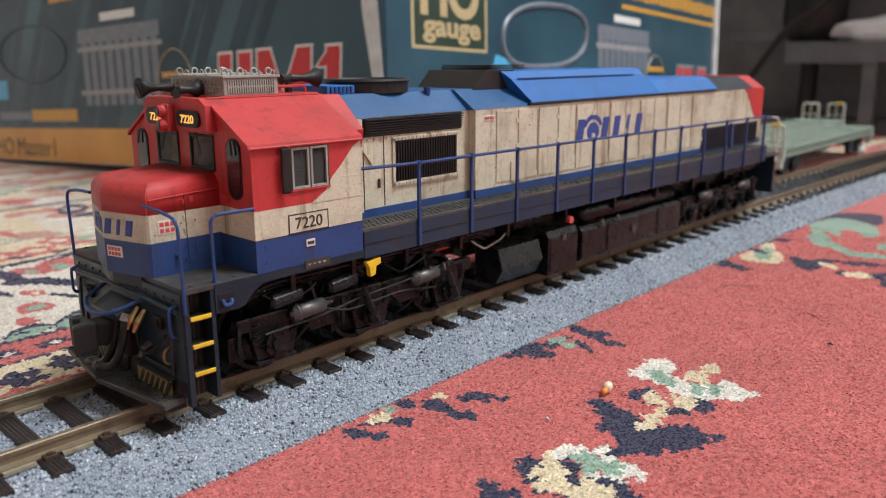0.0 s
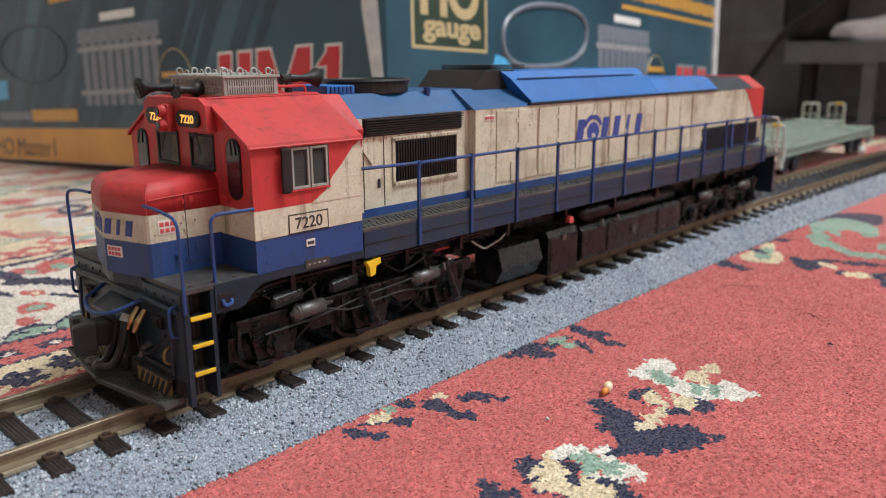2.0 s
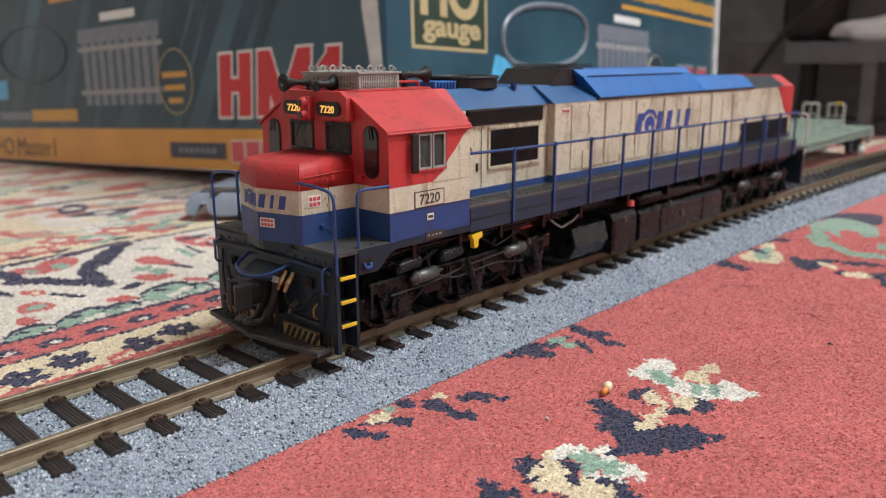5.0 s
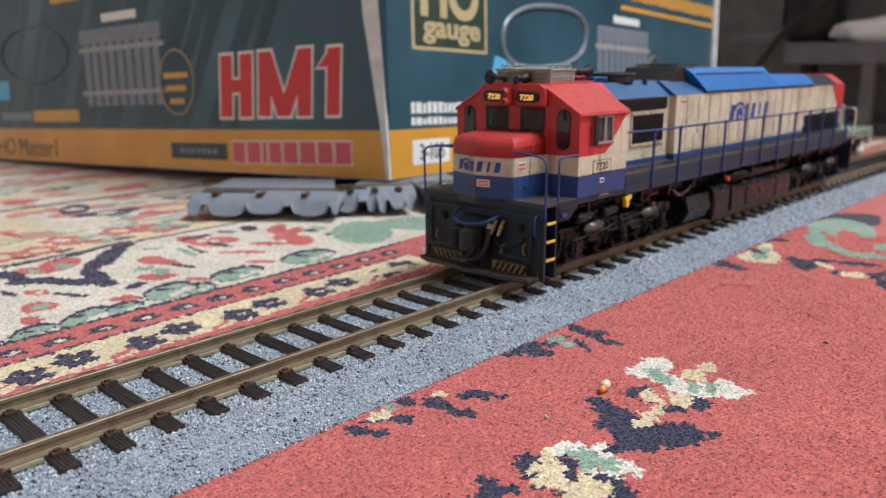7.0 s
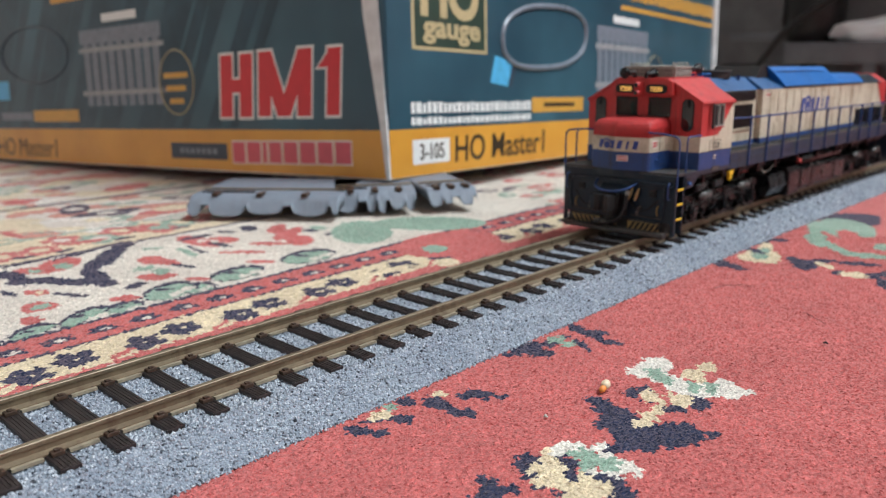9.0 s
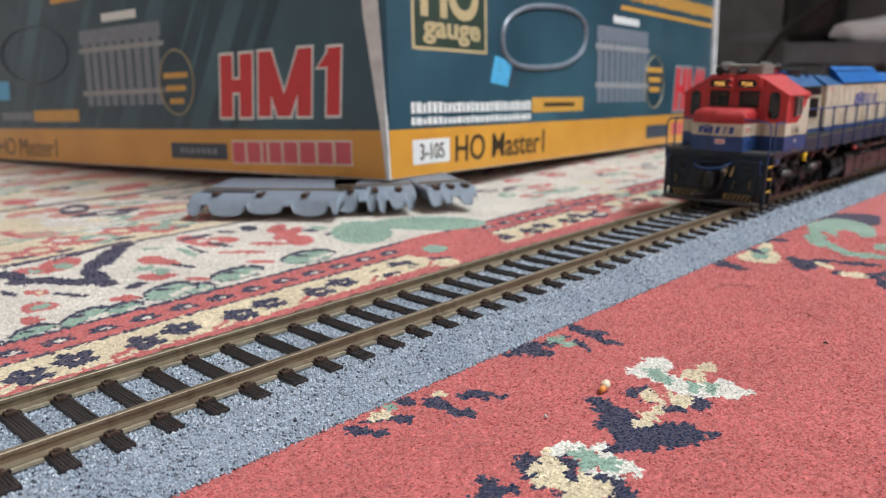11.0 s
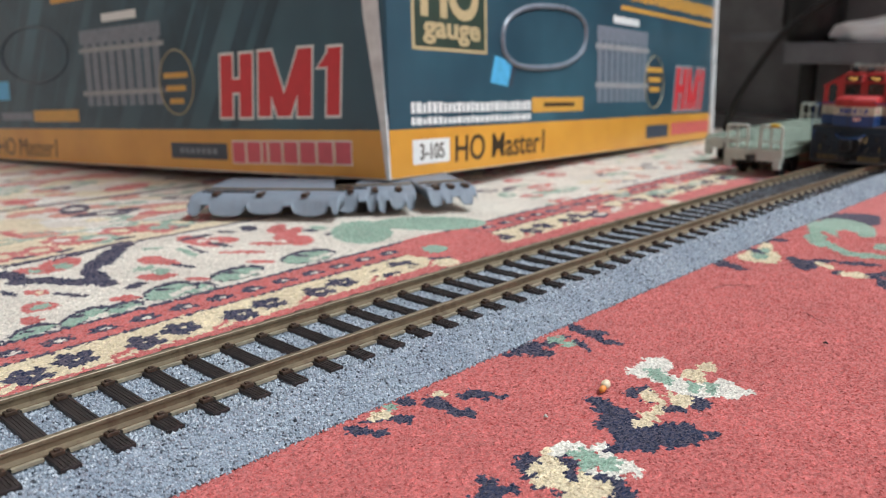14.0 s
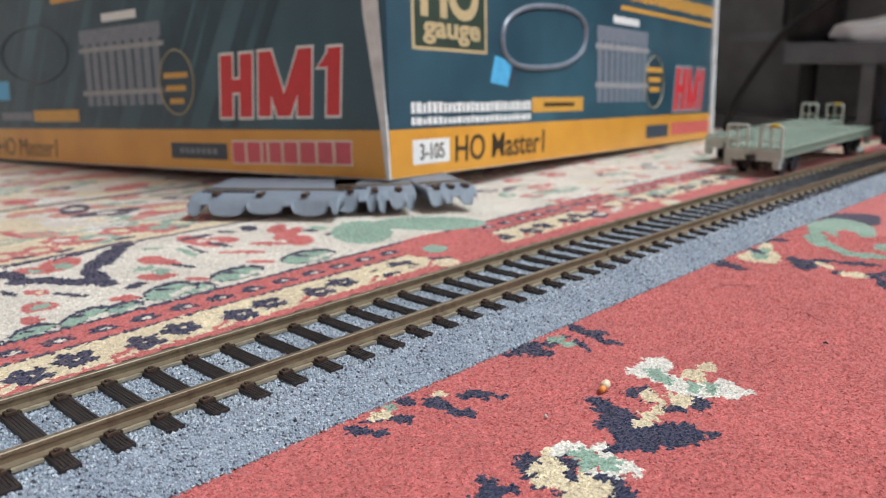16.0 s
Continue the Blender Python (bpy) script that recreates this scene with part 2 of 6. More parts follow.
def rug():
    gx = spaced([(-1880, -90, 200, 5), (-90, 150, 0.6, 0.6), (150, 420, 0.8, 1.6), (420, 800, 1.6, 12), (800, 1880, 12, 150)])
    gy = spaced([(-1880, -130, 200, 5), (-130, 75, 0.6, 0.6), (75, 330, 0.8, 1.6), (330, 700, 1.6, 12), (700, 1880, 12, 150)])
    cx, cy = (gx[1:] + gx[:-1]) / 2, (gy[1:] + gy[:-1]) / 2
    X, Y = np.meshgrid(cx, cy, indexing="ij")
    rng = np.random.default_rng(4)
    ragx = rng.normal(0, 0.2, X.shape)
    ragy = rng.normal(0, 0.2, X.shape)
    wob = np.sin(X * 1.9 + 2 * np.sin(Y * 1.3)) * 0.45 + np.sin(Y * 2.3 + 1.7 * np.sin(X * 1.1)) * 0.45
    P, Q = X + ragx + wob * 0.5, Y + ragy + wob * 0.5
    C = np.full(X.shape, CRIMSON, dtype=np.int8)

    def blob(x, y, rx, ry, col, turn=0.0, only=None):
        r = max(rx, ry) + 2
        i0, i1 = np.searchsorted(cx, (x - r, x + r))
        j0, j1 = np.searchsorted(cy, (y - r, y + r))
        if i1 <= i0 or j1 <= j0:
            return
        w = (slice(i0, i1), slice(j0, j1))
        c, s = math.cos(radians(turn)), math.sin(radians(turn))
        u, v = (P[w] - x) * c + (Q[w] - y) * s, -(P[w] - x) * s + (Q[w] - y) * c
        hit = (u / rx) ** 2 + (v / ry) ** 2 < 1
        if only is not None:
            hit &= np.isin(C[w], only)
        C[w][hit] = col

    def bar(x0, y0, x1, y1, w0, w1, col):
        dx, dy = x1 - x0, y1 - y0
        ln = math.hypot(dx, dy)
        s = ((P - x0) * dx + (Q - y0) * dy) / ln ** 2
        d = np.abs((P - x0) * dy - (Q - y0) * dx) / ln
        C[(s > 0) & (s < 1) & (d < w0 + (w1 - w0) * s)] = col

    # garden field beyond the border
    base = 0.035 * X.clip(-100, 400)
    far = random.Random(11)
    C[Q > 53.5 + base] = IVORY
    C[Q > 121 + base * 0.7] = STRAW
    C[Q > 152 + base * 0.7] = IVORY
    for _ in range(1900):
        x, y = far.uniform(-60, 560), 152 + 480 * far.random() ** 1.4
        col = far.choice((IVORY, IVORY, CHALK, STRAW, STRAW, CRIMSON, SAGE, NAVY, ROSE, ROSE))
        r = far.uniform(3.5, 9) * (1 + y / 700)
        blob(x, y, r * far.uniform(0.8, 1.7), r * 0.75, col, far.uniform(-70, 70))
        if col in (SAGE, NAVY):
            blob(x, y, r * 0.5, r * 0.4, IVORY)
    C[(Q > 219) & (Q < 223)] = NAVY
    C[(Q > 300) & (Q < 308)] = CRIMSON
    C[(Q > 119.5 + base * 0.7) & (Q < 121.5 + base * 0.7)] = NAVY
    C[(Q > 150.5 + base * 0.7) & (Q < 152.5 + base * 0.7)] = SAGE

    def bloom(x, y, k, petal=CRIMSON, heart=SAGE):
        for a in range(5):
            u = radians(72 * a + 20 * k)
            blob(x + 3.0 * k * math.cos(u), y + 3.8 * k * math.sin(u), 2.3 * k, 2.3 * k, petal)
        blob(x, y, 2.2 * k, 2.6 * k, heart)

    for i in range(46):
        x = 32 + i * 9.5 + far.uniform(-3, 3)
        y = 137 + 0.025 * x + far.uniform(-6, 6)
        bloom(x, y, far.uniform(1.0, 1.7), far.choice((CRIMSON, CRIMSON, SAGE, IVORY)), far.choice((IVORY, SAGE, STRAW)))
        blob(x + 5, y - 6, 3.4, 1.5, NAVY, far.uniform(-50, 50))
    def spray(items, col):
        for x, y, a, b, t in items:
            blob(x, y, a, b, col, t)

    # inner border: navy zigzag, blooms, then the leafy edge
    spray(((39.2, 110.9, 7.9, 5.4, 54), (31.9, 109.3, 6.0, 3.2, -64),), CRIMSON)
    spray(((39.5, 108.7, 3.8, 2.3, -89), (31.7, 108.7, 2.7, 1.5, -70),), SAGE)
    spray(((37.0, 97.6, 5.5, 3.3, -90),), IVORY)
    spray(((59.1, 95.8, 5.5, 3.7, -86), (60.7, 89.2, 3.6, 2.5, 87), (50.6, 78.9, 4.6, 3.0, -70), (53.9, 77.6, 3.0, 2.0, -72), (24.8, 87.5, 3.6, 2.1, -72), (20.9, 75.0, 4.4, 3.5, -60), (18.2, 74.4, 2.7, 1.5, -87), (15.8, 65.8, 3.5, 2.1, -83), (37.0, 66.1, 3.5, 2.4, -36), (81.5, 84.4, 7.6, 1.7, -49), (105.4, 95.3, 10.4, 3.4, 34), (102.0, 84.5, 7.3, 4.3, 60), (92.8, 88.0, 6.3, 2.2, -51), (107.1, 103.9, 7.6, 3.2, 49), (78.4, 71.1, 4.1, 2.2, -54), (57.7, 68.5, 3.8, 1.8, -55), (79.8, 107.3, 10.8, 4.1, -87), (86.4, 103.3, 5.7, 3.8, -65),), CRIMSON)
    spray(((45.2, 166.8, 9.8, 1.9, -85), (55.8, 133.9, 6.6, 2.8, -7),), CRIMSON)
    spray(((82.1, 113.0, 5.8, 1.9, 2), (81.9, 99.1, 6.6, 1.4, -78), (101.2, 111.9, 4.8, 2.9, 67), (93.3, 112.9, 3.4, 1.7, -54), (61.8, 83.3, 4.7, 1.3, -68), (29.5, 78.7, 5.9, 1.3, -65), (19.6, 91.3, 4.0, 1.2, -80), (43.9, 74.7, 3.6, 2.0, 31), (113.0, 93.3, 2.9, 2.4, -90), (73.8, 98.4, 7.0, 0.7, 86), (114.7, 83.6, 3.3, 1.7, -52),), NAVY)
    spray(((81.7, 105.1, 4.1, 2.6, -63),), IVORY)
    spray(((81.3, 104.4, 2.0, 1.4, -76),), CRIMSON)
    spray(((53.1, 88.8, 3.2, 2.3, 15), (54.8, 82.5, 3.8, 2.2, 75), (70.3, 97.1, 7.4, 1.4, 86), (20.8, 74.6, 2.6, 1.6, 30), (117.3, 95.1, 3.4, 2.8, 84), (65.6, 108.7, 3.2, 1.5, -26),), SAGE)
    spray(((25.1, 86.5, 1.7, 0.9, 85), (89.5, 52.2, 2.0, 1.7, -84),), STRAW)
    spray(((13.3, 57.3, 6.3, 4.4, 43), (24.9, 59.6, 8.0, 4.0, 41), (34.0, 59.7, 5.2, 3.9, 29), (47.5, 64.0, 8.5, 5.8, 38), (53.6, 60.8, 5.2, 4.4, 65), (67.6, 65.5, 8.5, 5.9, 18), (91.4, 66.2, 9.5, 6.7, 16), (2.0, 55.3, 5.5, 4.0, 52),), NAVY)
    spray(((13.1, 56.5, 5.2, 3.6, 33), (24.6, 58.8, 6.8, 3.3, 36), (33.6, 58.9, 4.2, 2.9, 12), (47.0, 63.1, 7.1, 4.9, 29), (53.1, 59.9, 3.8, 3.6, -46), (67.0, 64.5, 7.2, 4.6, 7), (90.6, 65.1, 8.0, 5.3, 3), (1.8, 54.6, 4.5, 3.4, 40),), SAGE)
    spray(((12.7, 58.7, 1.6, 0.9, -39), (24.2, 61.1, 1.7, 1.0, -8), (33.3, 60.5, 1.4, 0.7, -47), (46.8, 65.9, 2.1, 1.3, -50), (53.0, 61.6, 1.7, 0.6, -71), (66.7, 67.1, 2.4, 1.1, -53), (90.4, 67.9, 2.7, 1.2, -62), (1.4, 56.6, 1.5, 0.8, -42),), NAVY)
    spray(((13.7, 54.4, 1.6, 1.1, 49), (25.2, 56.6, 2.1, 1.1, 43), (34.1, 57.2, 1.3, 0.9, 29), (47.5, 60.4, 2.3, 1.5, 43), (53.4, 58.2, 1.2, 1.0, 64), (67.6, 62.0, 2.1, 1.5, 20), (91.1, 62.3, 2.4, 1.7, 18), (2.5, 52.7, 1.4, 1.0, 58), (16.4, 55.7, 1.6, 1.1, 31), (28.2, 58.0, 2.1, 1.0, 35), (36.4, 57.9, 1.3, 0.9, 12), (51.5, 62.3, 2.2, 1.5, 28), (56.0, 59.2, 1.1, 1.1, -37), (71.7, 63.0, 2.2, 1.4, 7), (96.0, 63.5, 2.5, 1.6, 3), (4.7, 54.0, 1.4, 1.0, 38),), IVORY)
    # border bands along the track
    C[(Q < 55.0 + base) & (Q > 53.4 + base)] = NAVY
    C[(Q < 53.4 + base) & (Q > 42.6 + base)] = CRIMSON
    C[(Q < 42.6 + base) & (Q > 41.6 + base)] = NAVY
    C[(Q < 41.6 + base) & (Q > 28.5 + base)] = STRAW
    C[(Q < 28.5 + base) & (Q > 26.6 + base)] = CRIMSON
    C[(Q < 26.6 + base) & (Q > 20.5 + base) & (X < 20)] = IVORY
    for i in range(-9, 44):
        x = 5 + i * 9.45
        y = 48.0 + 0.035 * x
        blob(x, y, 3.1, 2.1, NAVY, 20)
        blob(x + 2.0, y - 1.2, 1.7, 1.3, NAVY)
        blob(x + 0.6, y - 0.6, 1.2, 0.7, IVORY)
    for i in range(-5, 22):
        x = 8 + i * 22.5
        y = 34.6 + 0.035 * x
        for dx, dy in ((-4.2, -1.6), (4.8, 0.6)):
            for q in range(5):
                u = radians(72 * q + 30)
                blob(x + dx + 2.6 * math.cos(u), y + dy + 2.9 * math.sin(u), 1.7, 1.7, NAVY)
            blob(x + dx, y + dy, 2.3, 2.4, NAVY)
            blob(x + dx + 0.5, y + dy - 0.2, 0.8, 0.6, STRAW)
        for dx, dy in ((13.0, -3.0), (15.5, -1.0), (11.0, -4.2), (16.5, -4.4)):
            blob(x + dx, y + dy, 2.0, 0.8, CRIMSON, 30)
    # red medallion where the border turns
    spray(((123.1, 79.3, 17.5, 10.1, 53), (147.7, 72.2, 19.5, 11.5, -49),), SAGE)
    spray(((130.4, 46.9, 19.3, 13.8, 7), (130.2, 34.1, 15.5, 10.0, 40),), CRIMSON)
    spray(((122.2, 45.0, 5.0, 3.7, 46),), SAGE)
    spray(((112.8, 31.6, 4.3, 3.8, 47), (96.6, 37.2, 7.5, 2.3, -3),), STRAW)
    spray(((25.9, 108.5, 6.9, 2.9, -83), (28.1, 98.7, 6.6, 3.5, -32), (33.6, 90.9, 9.0, 3.0, -52), (40.6, 90.2, 11.2, 3.1, 77), (39.7, 83.2, 4.6, 2.9, -86), (45.0, 102.4, 9.1, 2.5, 58), (51.9, 108.8, 11.0, 3.4, 58), (58.8, 116.5, 10.8, 2.3, 60), (63.2, 120.4, 5.0, 2.2, 61), (35.9, 120.3, 9.5, 1.6, 8), (50.4, 120.8, 11.8, 1.8, 19),), NAVY)
    for i in range(260):
        x, y = far.uniform(195, 560), far.uniform(30, 175)
        r = far.uniform(2.5, 6.0)
        col = far.choice((CRIMSON, ROSE, ROSE, STRAW, SAGE, SAGE, CRIMSON, NAVY))
        blob(x, y, r * far.uniform(1.0, 2.2), r * 0.7, col, far.uniform(-40, 40))
        blob(x + r * 0.3, y, r * 0.6, r * 0.3, IVORY)
    # flowers on the red field
    spray(((70.4, -51.0, 2.2, 1.2, 17), (73.2, -51.8, 1.7, 1.3, 13), (69.4, -54.9, 1.3, 1.1, 88), (69.0, -58.2, 1.6, 1.1, -56), (70.5, -59.9, 1.4, 1.0, 6), (73.7, -61.2, 2.7, 1.6, 24), (74.6, -62.2, 1.8, 0.9, 20), (75.9, -58.5, 1.7, 1.1, -36), (76.4, -56.9, 1.9, 0.7, 24), (63.4, -47.4, 1.5, 1.3, -25), (62.6, -50.6, 4.1, 2.0, 55), (61.1, -53.6, 4.5, 2.9, 61), (58.0, -54.5, 2.7, 1.9, -36), (58.4, -59.1, 5.0, 3.7, -77), (61.3, -62.3, 5.2, 2.9, -41), (57.7, -62.3, 5.0, 2.1, -45), (54.1, -59.7, 3.1, 1.9, -5), (51.6, -58.9, 2.5, 1.1, -3),), NAVY)
    spray(((62.7, -65.2, 2.9, 2.2, -7), (65.6, -67.6, 1.6, 1.0, -32), (55.1, -62.8, 1.7, 1.0, -40), (65.2, -63.0, 1.5, 1.1, -25),), NAVY)
    spray(((79.2, -47.3, 2.4, 2.2, 23), (84.2, -47.7, 3.9, 3.0, 1), (80.2, -50.7, 3.5, 2.4, 52), (78.5, -54.8, 3.5, 2.4, 45), (79.3, -59.1, 4.2, 3.1, -53), (81.7, -62.4, 3.3, 2.9, -12), (83.4, -64.3, 2.4, 1.5, -55), (83.4, -60.2, 2.8, 2.0, -21),), CHALK)
    spray(((84.7, -54.9, 3.1, 2.0, 11), (89.3, -55.3, 2.6, 1.7, 11), (83.3, -57.1, 1.8, 1.0, 18), (71.4, -53.8, 2.8, 1.3, 29), (70.4, -56.0, 2.5, 1.2, 51), (73.9, -55.8, 1.7, 0.8, 23), (73.5, -58.4, 2.4, 1.7, 7), (71.9, -60.2, 1.1, 0.7, 16), (62.4, -57.9, 2.8, 1.4, -15), (65.1, -57.3, 2.6, 1.0, 10), (67.5, -57.5, 1.7, 0.7, 25),), STRAW)
    spray(((80.3, -50.0, 2.7, 1.6, 45), (79.3, -52.7, 2.2, 1.2, 36), (79.6, -57.7, 2.3, 1.1, 28), (81.2, -60.2, 2.5, 1.2, 23),), SAGE)
    spray(((71.8, -56.9, 1.6, 0.6, 25), (74.0, -55.3, 0.7, 0.4, 18),), CRIMSON)
    spray(((40.4, -52.0, 2.6, 1.8, -6), (38.6, -52.4, 1.4, 1.2, -34), (32.4, -51.0, 1.4, 1.1, -43), (30.7, -53.4, 2.8, 1.6, 54), (32.8, -54.6, 1.6, 1.0, -46), (28.9, -53.4, 1.8, 1.3, -45), (41.6, -66.2, 2.1, 1.7, -25), (44.4, -64.1, 2.1, 1.0, 27), (42.4, -64.1, 3.6, 1.5, 29),), NAVY)
    spray(((40.9, -56.0, 4.0, 2.2, 33), (39.3, -54.3, 3.0, 1.2, 8), (42.0, -53.8, 2.9, 0.9, 35), (39.5, -58.8, 2.8, 2.3, -82), (37.2, -57.3, 2.1, 1.3, -71), (38.7, -62.1, 3.1, 1.8, -43), (40.8, -63.3, 2.8, 1.9, 23), (42.1, -61.6, 1.9, 1.0, 29), (41.7, -60.1, 1.6, 0.8, 30), (35.0, -61.1, 2.0, 0.8, -46), (44.4, -52.7, 1.6, 0.8, 19),), STRAW)
    spray(((47.3, -53.5, 2.4, 1.4, -29), (48.3, -55.8, 2.7, 1.5, -58), (50.3, -57.3, 1.7, 0.8, 15), (45.4, -53.3, 1.3, 0.9, 11), (49.3, -59.3, 1.4, 1.1, -79), (49.4, -61.8, 1.3, 0.8, 71), (47.2, -63.3, 2.1, 1.6, -28), (45.4, -62.7, 1.4, 1.0, -35), (43.9, -60.0, 1.3, 1.0, 82), (48.0, -64.6, 1.3, 0.9, 17),), CHALK)
    spray(((47.1, -56.5, 2.2, 1.5, -40), (46.2, -59.0, 2.4, 1.8, 84), (47.2, -61.1, 1.8, 1.3, 15), (44.5, -58.7, 1.3, 1.0, 19),), SAGE)
    spray(((44.3, -54.6, 1.3, 0.5, -8), (43.8, -56.4, 1.5, 1.0, 62), (41.5, -58.4, 1.8, 0.9, 38), (40.8, -59.8, 1.1, 0.6, 4), (43.5, -61.6, 1.0, 0.7, -37), (37.1, -54.5, 1.3, 0.7, -22), (35.8, -57.3, 1.3, 0.7, -45), (35.9, -60.0, 1.2, 0.5, -46), (44.3, -57.4, 0.9, 0.6, -39), (42.5, -25.2, 2.1, 1.6, -85), (45.3, -29.0, 2.7, 1.9, 87), (45.2, -33.0, 2.8, 1.5, 87), (46.2, -35.7, 1.6, 1.3, 40), (50.4, -30.7, 1.6, 1.1, 42), (52.4, -32.2, 2.4, 1.8, 81), (54.2, -34.9, 2.1, 0.9, -61), (37.3, -29.4, 2.0, 1.6, -55), (33.9, -26.5, 2.2, 0.8, -29),), NAVY)
    spray(((30.2, -26.7, 2.5, 1.5, -81), (31.8, -30.1, 1.6, 1.1, -53), (75.2, -24.8, 4.0, 3.0, 8), (75.0, -29.1, 2.7, 2.0, -40), (70.2, -24.6, 1.5, 1.3, 27), (80.6, -27.0, 3.0, 1.3, 21), (83.9, -32.1, 3.3, 1.0, 61), (85.4, -27.1, 1.2, 1.0, -30), (91.5, -25.7, 2.9, 1.4, 60), (90.5, -29.8, 3.5, 1.9, 75), (89.0, -35.4, 2.6, 1.5, -86), (92.3, -30.7, 1.9, 1.3, -37), (163.0, -24.8, 4.7, 2.5, 33), (161.5, -29.4, 4.0, 2.0, 49), (161.2, -32.6, 1.6, 1.1, -27), (202.1, -26.2, 2.6, 2.5, 68), (196.2, -23.3, 5.5, 1.4, -10), (177.1, -40.2, 8.0, 2.1, 30),), NAVY)
    spray(((176.0, -43.5, 5.4, 2.2, 14), (183.2, -44.1, 4.9, 2.4, -38), (186.8, -51.7, 4.3, 2.6, -52), (188.0, -55.6, 3.1, 1.2, -42), (174.0, -51.6, 2.6, 1.3, 8), (176.6, -59.4, 3.5, 2.0, -7), (180.4, -61.1, 3.8, 1.3, 11), (170.0, -63.8, 5.1, 2.0, 24), (255.1, -29.9, 13.2, 7.6, -28), (251.4, -36.5, 9.5, 4.9, 3), (239.0, -27.5, 4.9, 3.1, -8),), NAVY)
    spray(((48.2, -27.3, 1.4, 1.3, 69), (35.9, -25.8, 2.1, 1.5, -10), (178.0, -28.9, 8.0, 4.1, 14), (178.2, -32.0, 7.8, 3.2, 17), (174.5, -27.9, 5.1, 2.9, 11), (189.3, -26.8, 7.0, 2.2, 19), (174.3, -56.0, 3.1, 2.8, -10), (179.1, -46.9, 3.6, 1.8, 48), (174.1, -53.4, 2.6, 1.3, 7),), STRAW)
    spray(((39.1, -24.7, 1.3, 1.1, 61), (83.2, -26.6, 2.4, 1.7, -7), (82.5, -29.7, 1.7, 1.5, -4), (178.6, -29.4, 5.0, 2.4, 21), (185.2, -27.6, 3.8, 1.8, 15), (223.9, -31.5, 20.0, 4.3, 23), (209.2, -33.8, 9.9, 2.2, 29), (239.2, -34.7, 13.9, 7.7, 33), (231.4, -42.1, 8.0, 3.1, 20), (202.0, -42.7, 8.1, 2.2, 45), (198.6, -51.3, 6.4, 3.7, -69), (213.3, -51.8, 5.2, 2.3, 7),), SAGE)
    spray(((218.7, -35.8, 6.7, 1.2, 38), (227.7, -38.1, 4.2, 2.4, 33), (212.3, -41.9, 6.8, 4.2, 58),), CRIMSON)
    spray(((182.7, -27.0, 3.3, 1.5, 52), (184.5, -23.7, 1.9, 1.3, -19),), NAVY)
    for i in range(26):
        x, y = far.uniform(300, 640), far.uniform(-170, 20)
        r = far.uniform(4, 11)
        blob(x, y, r * 1.6, r * 0.7, far.choice((NAVY, SAGE, IVORY, STRAW)), far.uniform(-70, 70))

    nx, ny = len(gx), len(gy)
    VX, VY = np.meshgrid(gx, gy, indexing="ij")
    fine = (VX > -90) & (VX < 420) & (VY > -130) & (VY < 330)
    VZ = -3.1e-5 * np.clip(VX, 0, 420) ** 2 - 0.025 * np.clip(VX - 420, 0, 300)
    VZ = VZ - 0.022 * np.clip(VY - 130, 0, 400)
    VZ = VZ + np.where(fine, rng.uniform(-0.2, 0.0, VX.shape), 0)
    co = np.stack([VX, VY, VZ], -1).reshape(-1, 3) * MM
    i = np.arange(nx * ny).reshape(nx, ny)
    quads = np.stack([i[:-1, :-1], i[1:, :-1], i[1:, 1:], i[:-1, 1:]], -1).reshape(-1, 4)
    # standing tufts of pile where the rug is seen closest
    tuft_at, tuft_r = [], []
    for x0, x1, y0, y1, step in ((0, 230, -104, -22.8, 0.62), (-60, 190, 22.2, 120, 0.8)):
        A, B_ = np.meshgrid(np.arange(x0, x1, step), np.arange(y0, y1, step), indexing="ij")
        p = np.stack([A.ravel(), B_.ravel()], 1) + rng.uniform(-0.5, 0.5, (A.size, 2)) * step
        tuft_at.append(p)
        tuft_r.append(np.full(len(p), step))
    tuft_at, tuft_r = np.concatenate(tuft_at), np.concatenate(tuft_r)
    n = len(tuft_at)
    turn = rng.uniform(0, 2 * math.pi, n)
    floor_z = -3.1e-5 * np.clip(tuft_at[:, 0], 0, 420) ** 2
    ring = []
    for k in range(3):
        w = turn + k * 2 * math.pi / 3
        ring.append(np.stack([tuft_at[:, 0] + tuft_r * 1.05 * np.cos(w), tuft_at[:, 1] + tuft_r * 1.05 * np.sin(w), floor_z - 0.22], 1))
    lean = rng.normal(0, 0.22, (n, 2)) + (0.12, -0.1)
    tip = np.stack([tuft_at[:, 0] + lean[:, 0], tuft_at[:, 1] + lean[:, 1], floor_z + rng.uniform(0.0, 0.15, n)], 1)
    first = len(co)
    co = np.concatenate([co, np.stack(ring + [tip], 1).reshape(-1, 3) * MM])
    o = first + 4 * np.arange(n)
    tris = np.stack([np.stack([o + k, o + (k + 1) % 3, o + 3], 1) for k in range(3)], 1).reshape(-1, 3)
    ti = np.clip(np.searchsorted(gx, tuft_at[:, 0]) - 1, 0, nx - 2)
    tj = np.clip(np.searchsorted(gy, tuft_at[:, 1]) - 1, 0, ny - 2)
    me = bpy.data.meshes.new("rug")
    me.from_pydata(co, [], quads.tolist() + tris.tolist())
    col = me.attributes.new("pattern", "FLOAT_COLOR", "FACE")
    near = ((X > -90) & (X < 420) & (Y > -130) & (Y < 330)).reshape(-1, 1)
    tint = WOOLS[C.reshape(-1)] * np.where(near, rng.uniform(0.84, 1.12, (C.size, 1)), 0.98)
    tuft_tint = WOOLS[C[ti, tj]] * rng.uniform(0.86, 1.16, (n, 1))
